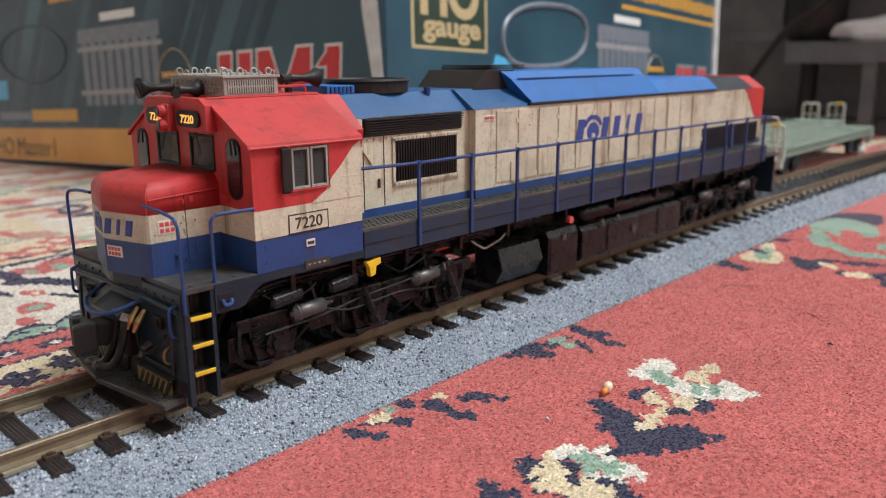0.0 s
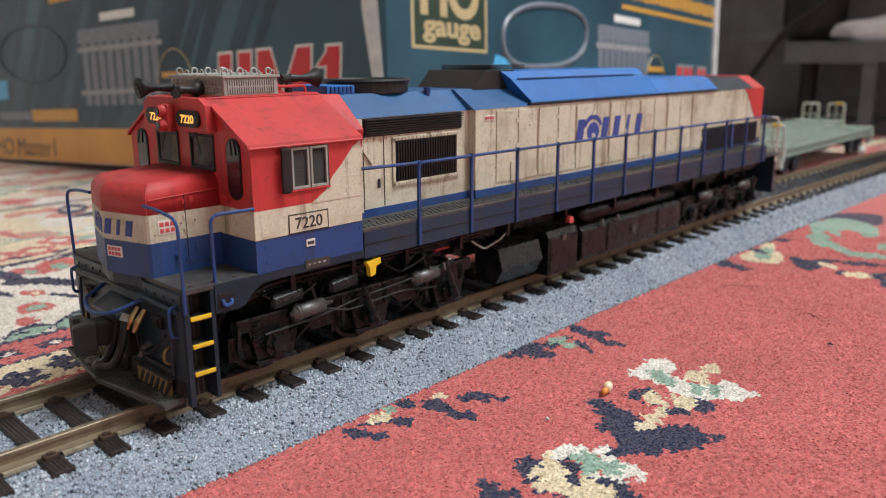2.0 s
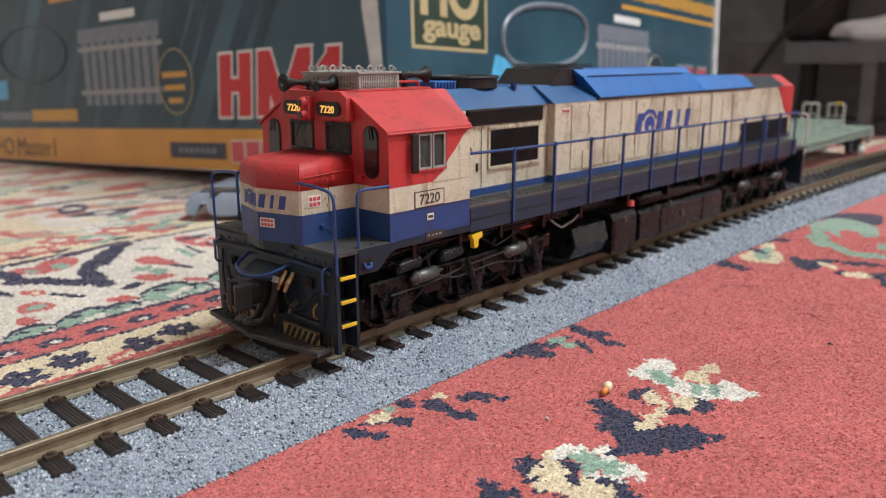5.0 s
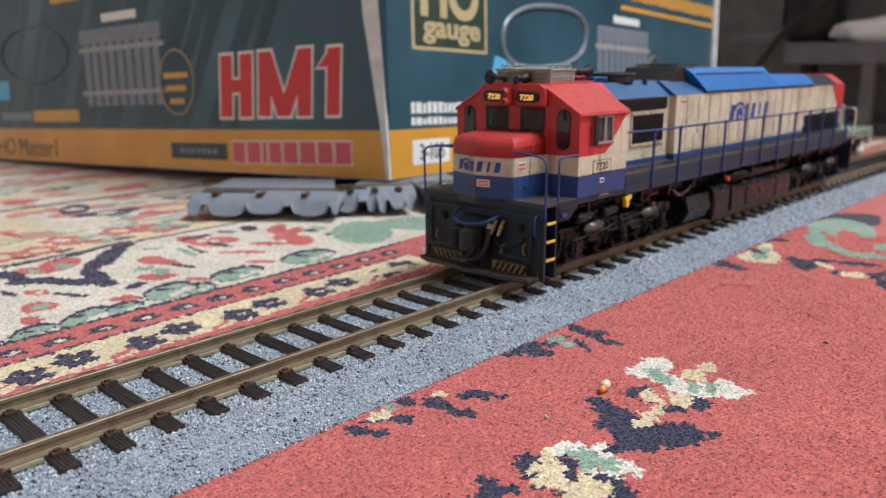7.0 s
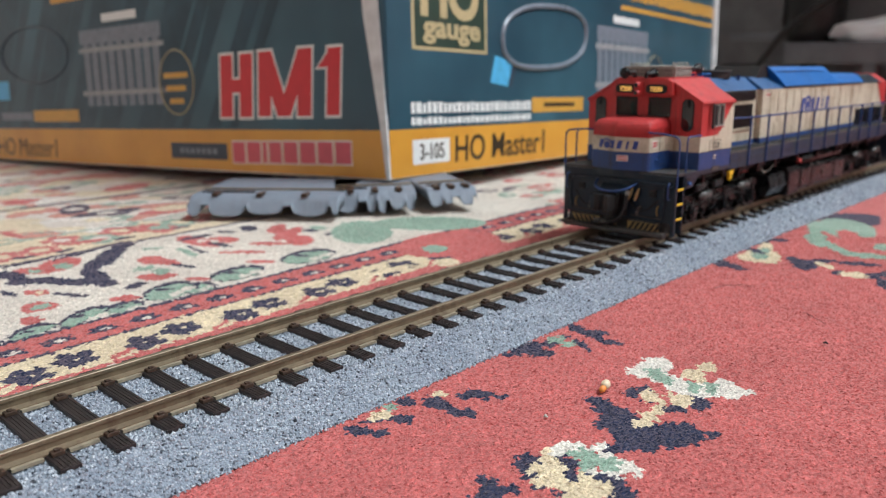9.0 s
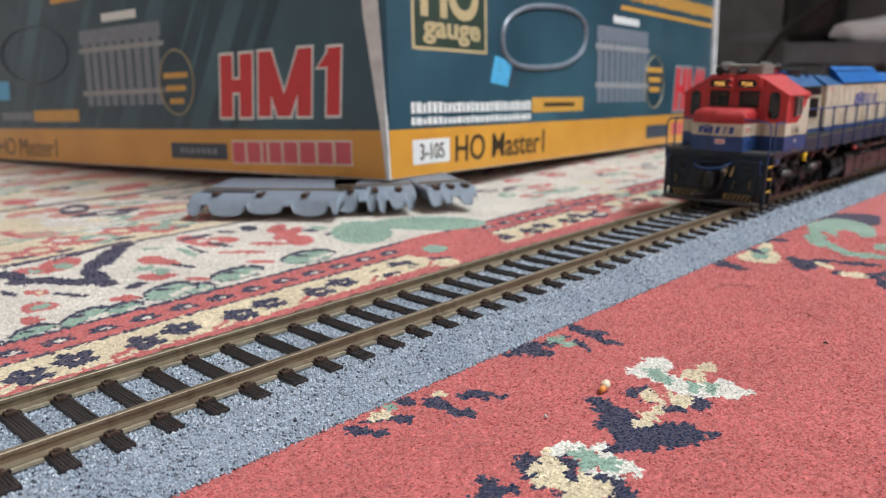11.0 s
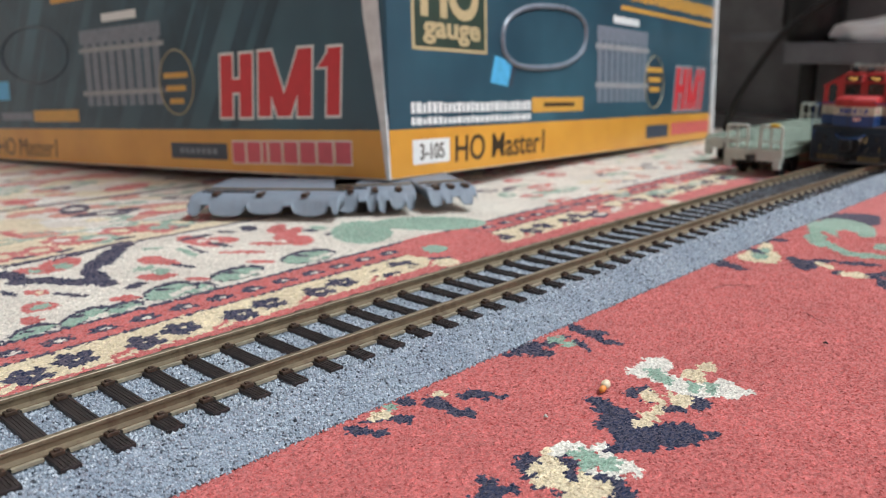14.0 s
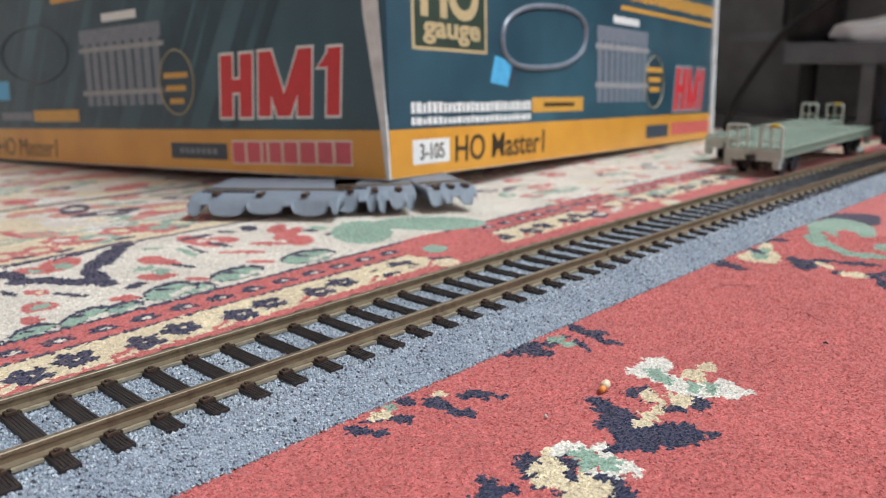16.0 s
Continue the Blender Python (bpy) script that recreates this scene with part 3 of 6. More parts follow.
    tint = np.concatenate([tint, np.repeat(tuft_tint, 3, 0)])
    col.data.foreach_set("color", np.concatenate([tint, np.ones((len(tint), 1))], 1).astype(np.float32).reshape(-1))
    me.polygons.foreach_set("use_smooth", np.arange(len(tint)) < len(quads))
    me.materials.append(WOOL)
    tagged(new("floor_rug", me), "red wool rug with ivory, navy and green floral border", "rug", kind="structure")


rug()

# ---- track ----
PITCH_X, DECK = 7.263, 5.0


def track():
    tr = thing("model_track", "model railway track on grey speckled roadbed, laid on a red rug", "model track")
    prof = [(-23.3, 0.05), (-16.4, 4.0), (-15.5, 4.3), (15.3, 4.3), (16.0, 4.0), (22.6, 0.05)]
    for x0, x1 in ((-110, 130.0), (130.25, 376.0), (376.25, 622.0)):
        bm = bmesh.new()
        xs = np.linspace(x0, x1, 26)
        rings = [[bm.verts.new((x, y, z + dip(x))) for y, z in prof] for x in xs]
        for a, b in zip(rings, rings[1:]):
            for k in range(len(prof)):
                bm.faces.new((a[k], a[(k + 1) % len(prof)], b[(k + 1) % len(prof)], b[k]))
        bm.faces.new(rings[0])
        bm.faces.new(rings[-1][::-1])
        part("roadbed", bm, BALLAST, tr, "grey speckled plastic ballast bed")
    rng = np.random.default_rng(9)
    ys, zs = [p[0] for p in prof], [p[1] for p in prof]
    for x0, x1, y0, y1, step, fill in ((-50, 95, -16.0, 16.4, 0.50, 1.0), (-50, 95, -23.5, -16.0, 0.58, 0.74), (95, 200, -16.0, 16.4, 0.66, 1.0), (95, 200, -23.5, -16.0, 0.62, 0.74), (200, 420, -23.4, 15.4, 0.8, 0.85)):
        A, D = np.meshgrid(np.arange(x0, x1, step), np.arange(y0, y1, step * 0.93), indexing="ij")
        p = np.stack([A.ravel(), D.ravel()], 1) + rng.uniform(-0.5, 0.5, (A.size, 2)) * step
        n = len(p)
        z = np.interp(p[:, 1], ys, zs) - 3.1e-5 * np.clip(p[:, 0], 0, None) ** 2 + rng.uniform(-0.10, 0.12, n) * (3.0 - 2.0 * fill)
        size = step * fill * rng.uniform(0.42, 0.78, (n, 1)) * rng.uniform(0.75, 1.2, (n, 3))
        w, q = rng.uniform(0, 2 * math.pi, n), rng.uniform(-0.7, 0.7, n)
        ex = np.stack([np.cos(w) * np.cos(q), np.sin(w) * np.cos(q), np.sin(q)], 1)
        ey = np.stack([-np.sin(w), np.cos(w), 0 * w], 1)
        ez = np.cross(ex, ey)
        mid = np.stack([p[:, 0], p[:, 1], z], 1)
        verts = np.stack([mid + sg * e * size[:, [k]] for k, e in enumerate((ex, ey, ez)) for sg in (1, -1)], 1)
        o = 6 * np.arange(n)[:, None]
        tri = np.stack([o + np.array(t) for t in ((0, 2, 4), (2, 1, 4), (1, 3, 4), (3, 0, 4), (2, 0, 5), (1, 2, 5), (3, 1, 5), (0, 3, 5))], 1)
        me = bpy.data.meshes.new("ballast_grit")
        me.from_pydata(verts.reshape(-1, 3) * MM, [], tri.reshape(-1, 3).tolist())
        me.materials.append(CHIPS)
        chips = new("ballast_grit", me)
        chips.parent = tr
        tagged(chips, "grey, white and black ballast chips", kind="stuff")
    head = [(-1.25, 0.0), (1.25, 0.0), (1.25, 0.25), (0.3, 0.5), (0.3, 1.35), (0.5, 1.5), (0.5, 2.0), (0.4, 2.1), (-0.4, 2.1), (-0.5, 2.0), (-0.5, 1.5), (-0.3, 1.35), (-0.3, 0.5), (-1.25, 0.25)]
    for s in (-1, 1):
        for x0, x1 in ((-110, 129.9), (130.3, 375.9), (376.3, 622.0)):
            bm = bmesh.new()
            rings = [[bm.verts.new((x, s * 8.75 + y, DECK + z + dip(x))) for y, z in head] for x in np.linspace(x0, x1, 16)]
            for a, b in zip(rings, rings[1:]):
                for k in range(len(head)):
                    bm.faces.new((a[k], a[(k + 1) % len(head)], b[(k + 1) % len(head)], b[k]))
            bm.faces.new(rings[0])
            bm.faces.new(rings[-1][::-1])
            part("rail", bm, RAIL, tr, "tarnished nickel rail")
    # added pale bars between clips: painted highlight of the shiny rail foot
    for s in (-1, 1):
        bm = bmesh.new()
        for i in range(-12, 50):
            x = i * PITCH_X
            block(bm, x + 1.6, x + 5.6, s * 8.75 - 1.9, s * 8.75 - 1.2, DECK - 0.35 + dip(x), DECK + 0.12 + dip(x + 4))
        tagged(part("rail_foot_highlight", bm, LIT_FOOT, tr, "added pale bar for the light caught by the rail foot"), kind="stuff")
    tie = None
    clip = None
    for i in range(-13, 84):
        x = i * PITCH_X
        if tie is None:
            bm = B(-1.4, 1.4, -15, 15, -0.9, -0.08, 0.12)
            for j in range(5):
                block(bm, -1.25 + j * 0.52, -0.95 + j * 0.52, -14.9, 14.9, -0.12, 0.03 - 0.03 * (j % 2))
            tie = part("sleeper", bm, SLEEPER, tr, "dark brown wood-grained plastic sleeper")
            bm = bmesh.new()
            for y in (-10.5, -6.95):
                block(bm, -0.85, 0.85, y - 0.62, y + 0.62, -0.05, 0.55, 0.12)
                block(bm, -0.35, 0.35, y - 0.35, y + 0.35, 0.4, 0.85, 0.1)
            clip = part("rail_clip", bm, CHAIR, tr)
            obs = [tie, clip, new("rail_clip", clip.data)]
        else:
            obs = [new("sleeper", tie.data), new("rail_clip", clip.data), new("rail_clip", clip.data)]
        for o, dy in zip(obs, (0, 0, 17.5)):
            o.parent = tr
            o.location = Vector((x, dy, DECK + dip(x))) * MM
    return tr


# ---- cardboard box ----

def carton():
    def card(name, stops, scale, rough=0.28):
        m, N, L, b = material(name, rough)
        v = coords(N, L, (1, 1, 1))
        f = noise_tex(N, L, v, scale, 3)
        L.new(ramp(N, L, f, stops), b.inputs["Base Color"])
        b.inputs["Coat Weight"].default_value = 0.15
        bump(N, L, b, noise_tex(N, L, v, 700, 2), 0.15, 0.0001)
        return m
    teal = card("teal_printed_card", [(0.3, (0.020, 0.052, 0.078)), (0.55, (0.034, 0.088, 0.122)), (0.75, (0.052, 0.128, 0.17))], 14)
    orange = card("orange_printed_card", [(0.3, (0.60, 0.27, 0.035)), (0.7, (0.72, 0.35, 0.05))], 25)
    edge = card("worn_white_card_edge", [(0.3, (0.55, 0.56, 0.56)), (0.7, (0.75, 0.76, 0.76))], 120, 0.7)
    streak = plain("teal_streak_print", (0.018, 0.050, 0.074), 0.3, 0.3, 60)
    redp = plain("bright_red_print", (0.60, 0.03, 0.04), 0.35, 0.08, 200)
    pink = plain("pink_red_print", (0.62, 0.10, 0.13), 0.35, 0.1, 200)
    gold = plain("gold_print", (0.50, 0.40, 0.22), 0.35, 0.12, 200)
    silver = plain("silver_print", (0.185, 0.205, 0.245), 0.35, 0.2, 300)
    navyp = plain("slate_print", (0.04, 0.055, 0.08), 0.35, 0.2, 300)
    skyp = plain("sky_blue_print", (0.10, 0.42, 0.70), 0.35, 0.15, 200)
    olive = plain("dark_green_print", (0.03, 0.055, 0.04), 0.35, 0.15, 200)
    black = plain("black_print", (0.05, 0.035, 0.02), 0.35, 0.2, 200)
    amber = plain("amber_print", (0.62, 0.33, 0.06), 0.35, 0.12, 200)
    pale = plain("pale_grey_print", (0.30, 0.30, 0.31), 0.35, 0.2, 200)
    white = plain("white_ink", (0.74, 0.74, 0.72), 0.4, 0.06, 200)
    bx = thing("cardboard_box", "large dark teal cardboard set box with orange base stripe", "box")
    W, D, H, S = BOXW, 380.0, 150.0, 19.0
    t = 1.2
    # four walls with an orange foot band, top and bottom: local x along the right face, local y along the left face
    part("front_panel", B(0.6, W, 0, t, S, H), teal, bx, "dark teal printed card side")
    part("side_panel", B(0, t, 0.6, D, S, H), teal, bx, "dark teal printed card side")
    part("front_band", B(0.6, W, -0.05, t, 0.5, S), orange, bx, "orange printed foot band")
    part("side_band", B(-0.05, t, 0.6, D, 0.5, S), orange, bx, "orange printed foot band")
    part("back_panel", B(0, W, D - t, D, 0.5, H), teal, bx)
    part("end_panel", B(W - t, W, 0, D, 0.5, H), edge, bx, "pale unprinted card end")
    part("lid", B(0, W, 0, D, H, H + 1), teal, bx)
    part("base", B(0.3, W, 0.3, D, 0, 0.5), edge, bx, "bare grey card base")
    part("corner_wear", prism(bmesh.new(), [(-0.4, 0.2), (1.3, 0.2), (4.0, 22.0), (10.5, 62.0), (17.0, H), (3.0, H), (3.0, 64.0), (0.4, 22.0)], "x", -0.5, 0.5, 0.1), edge, bx, "scuffed white card corner")
    rod(bm := bmesh.new(), [(W - 0.6, -0.3, 0.4), (W - 0.6, -0.3, H)], 2.6, 8)
    part("end_edge", bm, edge, bx, "pale folded card edge")
    return bx, dict(teal=teal, orange=orange, edge=edge, streak=streak, red=redp, pink=pink, gold=gold, silver=silver, navy=navyp, sky=skyp, olive=olive, black=black, amber=amber, white=white, pale=pale), W, D, H, S


def box_prints(bx, k, W, D, H, S):
    """Flat inks on the two sides in view."""
    def right(x, z, out=0.06):
        return Matrix(((1, 0, 0, x), (0, 0, -1, -out), (0, 1, 0, z), (0, 0, 0, 1)))

    def left(y, z, out=0.06):
        return Matrix(((0, 0, -1, -out), (-1, 0, 0, y), (0, 1, 0, z), (0, 0, 0, 1)))

    def patch(name, face, a0, a1, z0, z1, mat, out=0.05, label=""):
        lo, hi = -0.02 - out, 0.3
        b = B(a0, a1, lo, hi, z0, z1) if face == "r" else B(lo, hi, a0, a1, z0, z1)
        return part(name, b, mat, bx, label)
    def strokes(name, face, u0, z0, w, h, bars, mat, out, grow=0.0, lean=0.08):
        """A letter of straight bars; each bar is (x0, z0, x1, z1, width) in parts of its size."""
        bm = bmesh.new()
        for i, (ax, az, cx, cz, t) in enumerate(bars):
            a, c = Vector((ax * w + az * h * lean, az * h)), Vector((cx * w + cz * h * lean, cz * h))
            d = (c - a).normalized()
            n = Vector((d.y, -d.x)) if abs(d.y) < 0.3 else Vector((1, 0))
            t = t * w / 2 + grow
            e = d * grow
            q = [a - n * t - e, a + n * t - e, c + n * t + e, c - n * t + e]
            lo, hi = -out - 0.006 * i, 0.3
            pts = [((u0 + p.x) if face == "r" else (u0 - p.x), z0 + p.y) for p in q]
            prism(bm, pts, "y" if face == "r" else "x", lo, hi)
        return part(name, bm, mat, bx)
    H_ = ((0.19, 0, 0.19, 1, 0.38), (0.81, 0, 0.81, 1, 0.38), (0.2, 0.5, 0.8, 0.5, 0.26))
    M_ = ((0.12, 0, 0.12, 1, 0.25), (0.88, 0, 0.88, 1, 0.25), (0.12, 1, 0.5, 0.0, 0.25), (0.88, 1, 0.5, 0.0, 0.25))
    I_ = ((0.62, 0, 0.62, 1, 0.62), (0.05, 0.72, 0.62, 0.98, 0.42))
    for word, grow, mat, out in (("code_letter_outline", 1.1, k["white"], 0.08), ("code_letter", 0.0, k["red"], 0.16)):
        strokes(word, "l", 99.3, 24.5, 21.5, 27.0, H_, mat, out, grow)
        strokes(word, "l", 73.4, 24.7, 32.0, 27.0, M_, mat, out, grow)
        strokes(word, "l", 35.8, 24.9, 11.5, 26.2, I_, mat, out, grow)
    for word, grow, mat, out in (("code_letter_outline", 1.6, k["pale"], 0.08), ("code_letter", 0.0, k["red"], 0.16)):
        strokes(word, "r", 291.5, 22.0, 20.0, 28.0, H_, mat, out, grow, 0.16)
        strokes(word, "r", 314.0, 22.0, 22.0, 28.0, M_, mat, out, grow, 0.16)
        strokes(word, "r", 338.0, 22.0, 9.0, 28.0, I_, mat, out, grow, 0.16)
    disc = [(258 + 15 * math.cos(a), 40 + 16 * math.sin(a)) for a in np.linspace(0, 2 * math.pi, 29)[:-1]]
    part("badge_disc", prism(bmesh.new(), disc, "y", -0.1, 0.3), k["streak"], bx)
    ring = [(258 + 15 * math.cos(a), -0.1, 40 + 16 * math.sin(a)) for a in np.linspace(0, 2 * math.pi, 33)]
    part("badge_ring", rod(bmesh.new(), ring, 0.3, 6), k["gold"], bx)
    patch("foot_band_plate", "l", 96.5, 139.2, 5.3, 12.8, k["navy"], 0.10, "slate plate on the orange band")
    for i in range(7):
        patch("plate_stroke", "l", 104 + i * 4.2, 107 + i * 4.2, 7.8, 10.4, k["silver"], 0.16)
    y = 92.6
    for w in (8.4, 8.8, 2.6, 7.6, 8.4, 9.0, 8.4, 8.6):
        patch("foot_band_word", "l", y - w - 0.5, y + 0.5, 3.9 + (92 - y) * 0.018, 14.2 + (92 - y) * 0.012, k["white"], 0.08)
        patch("foot_band_word", "l", y - w, y, 4.4 + (92 - y) * 0.018, 13.6 + (92 - y) * 0.012, k["pink"], 0.13)
        y -= w + 1.6
    for i in range(9):
        patch("track_strip", "l", 143 + i * 7.8, 148.4 + i * 7.8, 31, 69, k["silver"], 0.06)
    patch("track_base", "l", 141, 214, 63, 70, k["silver"], 0.10)
    for z, h in ((58.6, 2.4), (36.5, 2.4)):
        patch("track_band", "l", 139, 215, z, z + h, k["pale"], 0.16)
    patch("track_caption", "l", 160, 191, 73, 77, k["white"], 0.06)
    patch("amber_slogan", "l", 195, 240, 86, 91, k["amber"], 0.06)
    for j in range(3):
        patch("badge_text", "l", 122 + 2 * j, 141 - 2 * j, 43 - j * 6, 45.6 - j * 6, k["amber"], 0.2)
    disc = [(131 + 13.2 * math.cos(a), 41 + 15 * math.sin(a)) for a in np.linspace(0, 2 * math.pi, 29)[:-1]]
    part("badge_disc", prism(bmesh.new(), disc, "x", -0.18, 0.3), k["streak"], bx)
    ring = [(-0.16, 131 + 13.3 * math.cos(a), 41 + 15 * math.sin(a)) for a in np.linspace(0, 2 * math.pi, 33)]
    part("badge_ring", rod(bmesh.new(), ring, 0.3, 6), k["gold"], bx)
    patch("amber_tag", "l", 222, 272, 23, 29.5, k["amber"], 0.08)
    patch("grey_tag", "l", 273, 312, 24, 28.5, k["silver"], 0.08)
    patch("blue_tag", "l", 299, 316, 36, 47, k["sky"], 0.08)
    loop = [(-0.10, 265 + 36 * math.cos(a) + 12 * math.sin(a), 60.5 + 15 * math.sin(a) - 4 * math.cos(a)) for a in np.linspace(0, 2 * math.pi, 41)]
    part("track_oval", rod(bmesh.new(), loop, 0.6, 6), k["navy"], bx, "printed grey track oval")
    lettering("band_title", "HO Master1", 15.5, k["black"], bx, left(285, 8.2, 0.12), 0.05, fit=(72, 10.5), shear=0.08)
    for i in range(26):
        a = 14 + i * 12.0
        pts = [(a + 74, S + 1), (a + 80 + 4 * (i % 3), S + 1), (a + 9 + 3 * (i % 4), H - 8), (a, H - 8)]
        if max(p[0] for p in pts) < D - 5 and i % 5 != 2:
            part("teal_streak", prism(bmesh.new(), pts, "x", -0.02 - 0.003 * (i % 3), 0.3), k["streak"], bx)
    # right side
    lettering("band_title", "HO Master1", 15.5, k["black"], bx, right(80.5, 9.8, 0.12), 0.05, shear=0.05, offset=0.2, fit=(76, 11.2))
    patch("code_plate", "r", 14.2, 38.8, 4.9, 14.7, k["white"], 0.08, "white printed code plate")
    lettering("band_code", "3-105", 9.5, k["black"], bx, right(26.8, 9.8, 0.20), 0.05, offset=0.1, fit=(16, 6.4))
    patch("gauge_plate_frame", "r", 15.4, 67.6, 49.6, 92, k["gold"], 0.06, "gold frame of the gauge badge")
    patch("gauge_plate", "r", 17.2, 65.8, 51.0, 90.6, k["olive"], 0.12, "dark green gauge badge")
    lettering("gauge_word", "gauge", 14.5, k["gold"], bx, right(42.2, 56.4, 0.24), 0.06, offset=0.5, fit=(40, 8.8))
    lettering("gauge_letters", "HO", 33, k["gold"], bx, right(41, 71.8, 0.24), 0.06, offset=1.4, fit=(40, 19))
    for z, h in ((25.0, 4.6), (20.4, 3.2)):
        x = 14.0
        while x < 104:
            ww = 1.8 + 1.9 * ((x * 7.3) % 1.0)
            hh = h * (0.8 + 0.2 * ((x * 3.7) % 1.0))
            patch("caption_stroke", "r", x, x + ww, z, z + hh, k["white"], 0.06)
            x += ww + 0.8
    patch("amber_caption", "r", 106.3, 160, 23.8, 31.0, k["amber"], 0.08)
    patch("amber_caption_line", "r", 118, 150, 26.4, 28.4, k["black"], 0.12)
    part("blue_controller", prism(bmesh.new(), [(70, 37.5), (84.5, 36), (88.8, 47), (74, 49.5)], "y", -0.1, 0.3), k["sky"], bx, "printed sky-blue controller")
    part("cable_print", prism(bmesh.new(), [(84.8, 36), (87.5, 35.5), (92.5, 45), (89.0, 47)], "y", -0.09, 0.3), k["navy"], bx)
    loop = []
    for a in np.linspace(0, 2 * math.pi, 57):
        loop.append((121 + 41 * math.copysign(abs(math.cos(a)) ** 0.8, math.cos(a)), -0.08, 60 + 14.5 * math.copysign(abs(math.sin(a)) ** 0.8, math.sin(a)) + 3.5 * math.cos(a)))
    part("track_oval", rod(bmesh.new(), loop, 1.2, 6), k["silver"], bx, "printed grey track oval")
    for i in range(9):
        patch("track_strip", "r", 177 + i * 7.7, 182.6 + i * 7.7, 28, 66, k["silver"], 0.06)
    patch("track_base", "r", 176, 246, 62, 69.5, k["silver"], 0.10)
    patch("track_band", "r", 174, 248, 57, 60, k["pale"], 0.14)
    patch("track_band", "r", 174, 248, 36, 39, k["pale"], 0.14)
    patch("track_caption", "r", 196, 232, 72, 76, k["white"], 0.06)
    for j in range(3):
        patch("badge_text", "r", 246 + 2 * j, 270 - 2 * j, 46 - j * 6, 49 - j * 6, k["amber"], 0.16)
    patch("foot_band_plate", "r", 247, 283, 5.0, 13.2, k["navy"], 0.10)
    for i in range(8):
        patch("foot_band_word", "r", 290 + i * 9.3, 297.6 + i * 9.3, 5.4, 13.7, k["pink"], 0.10)
    for i in range(21):
        x, z = 196 + i * 8.2, 86 + 0.2 * ((i * 7) % 5)
        patch("amber_slogan", "r", x, x + 6.6, z, z + 8, k["amber"], 0.08)
    patch("amber_slogan_line", "r", 206, 366, 80, 82.5, k["amber"], 0.08)


BOXW = 368.0
box_thing, inks, bw, bd, bh, bs = carton()
box_prints(box_thing, inks, bw, bd, bh, bs)
RX, RY = Vector((0.99290, 0.10964, -0.04603)), Vector((-0.11700, 0.99217, -0.04348))
RZ = RX.cross(RY).normalized()
box_thing.matrix_world = Matrix(((RX.x, RY.x, RZ.x, 0.16095), (RX.y, RY.y, RZ.y, 0.10611), (RX.z, RY.z, RZ.z, 0.009), (0, 0, 0, 1)))

# ---- locomotive ----
DIRTY = painted("walkway_tread", (0.026, 0.027, 0.029), 0.5, 0.9, (0.10, 0.088, 0.070))


RUST = painted("rust_run", (0.20, 0.10, 0.045), 0.7, 0.8, (0.40, 0.30, 0.2))


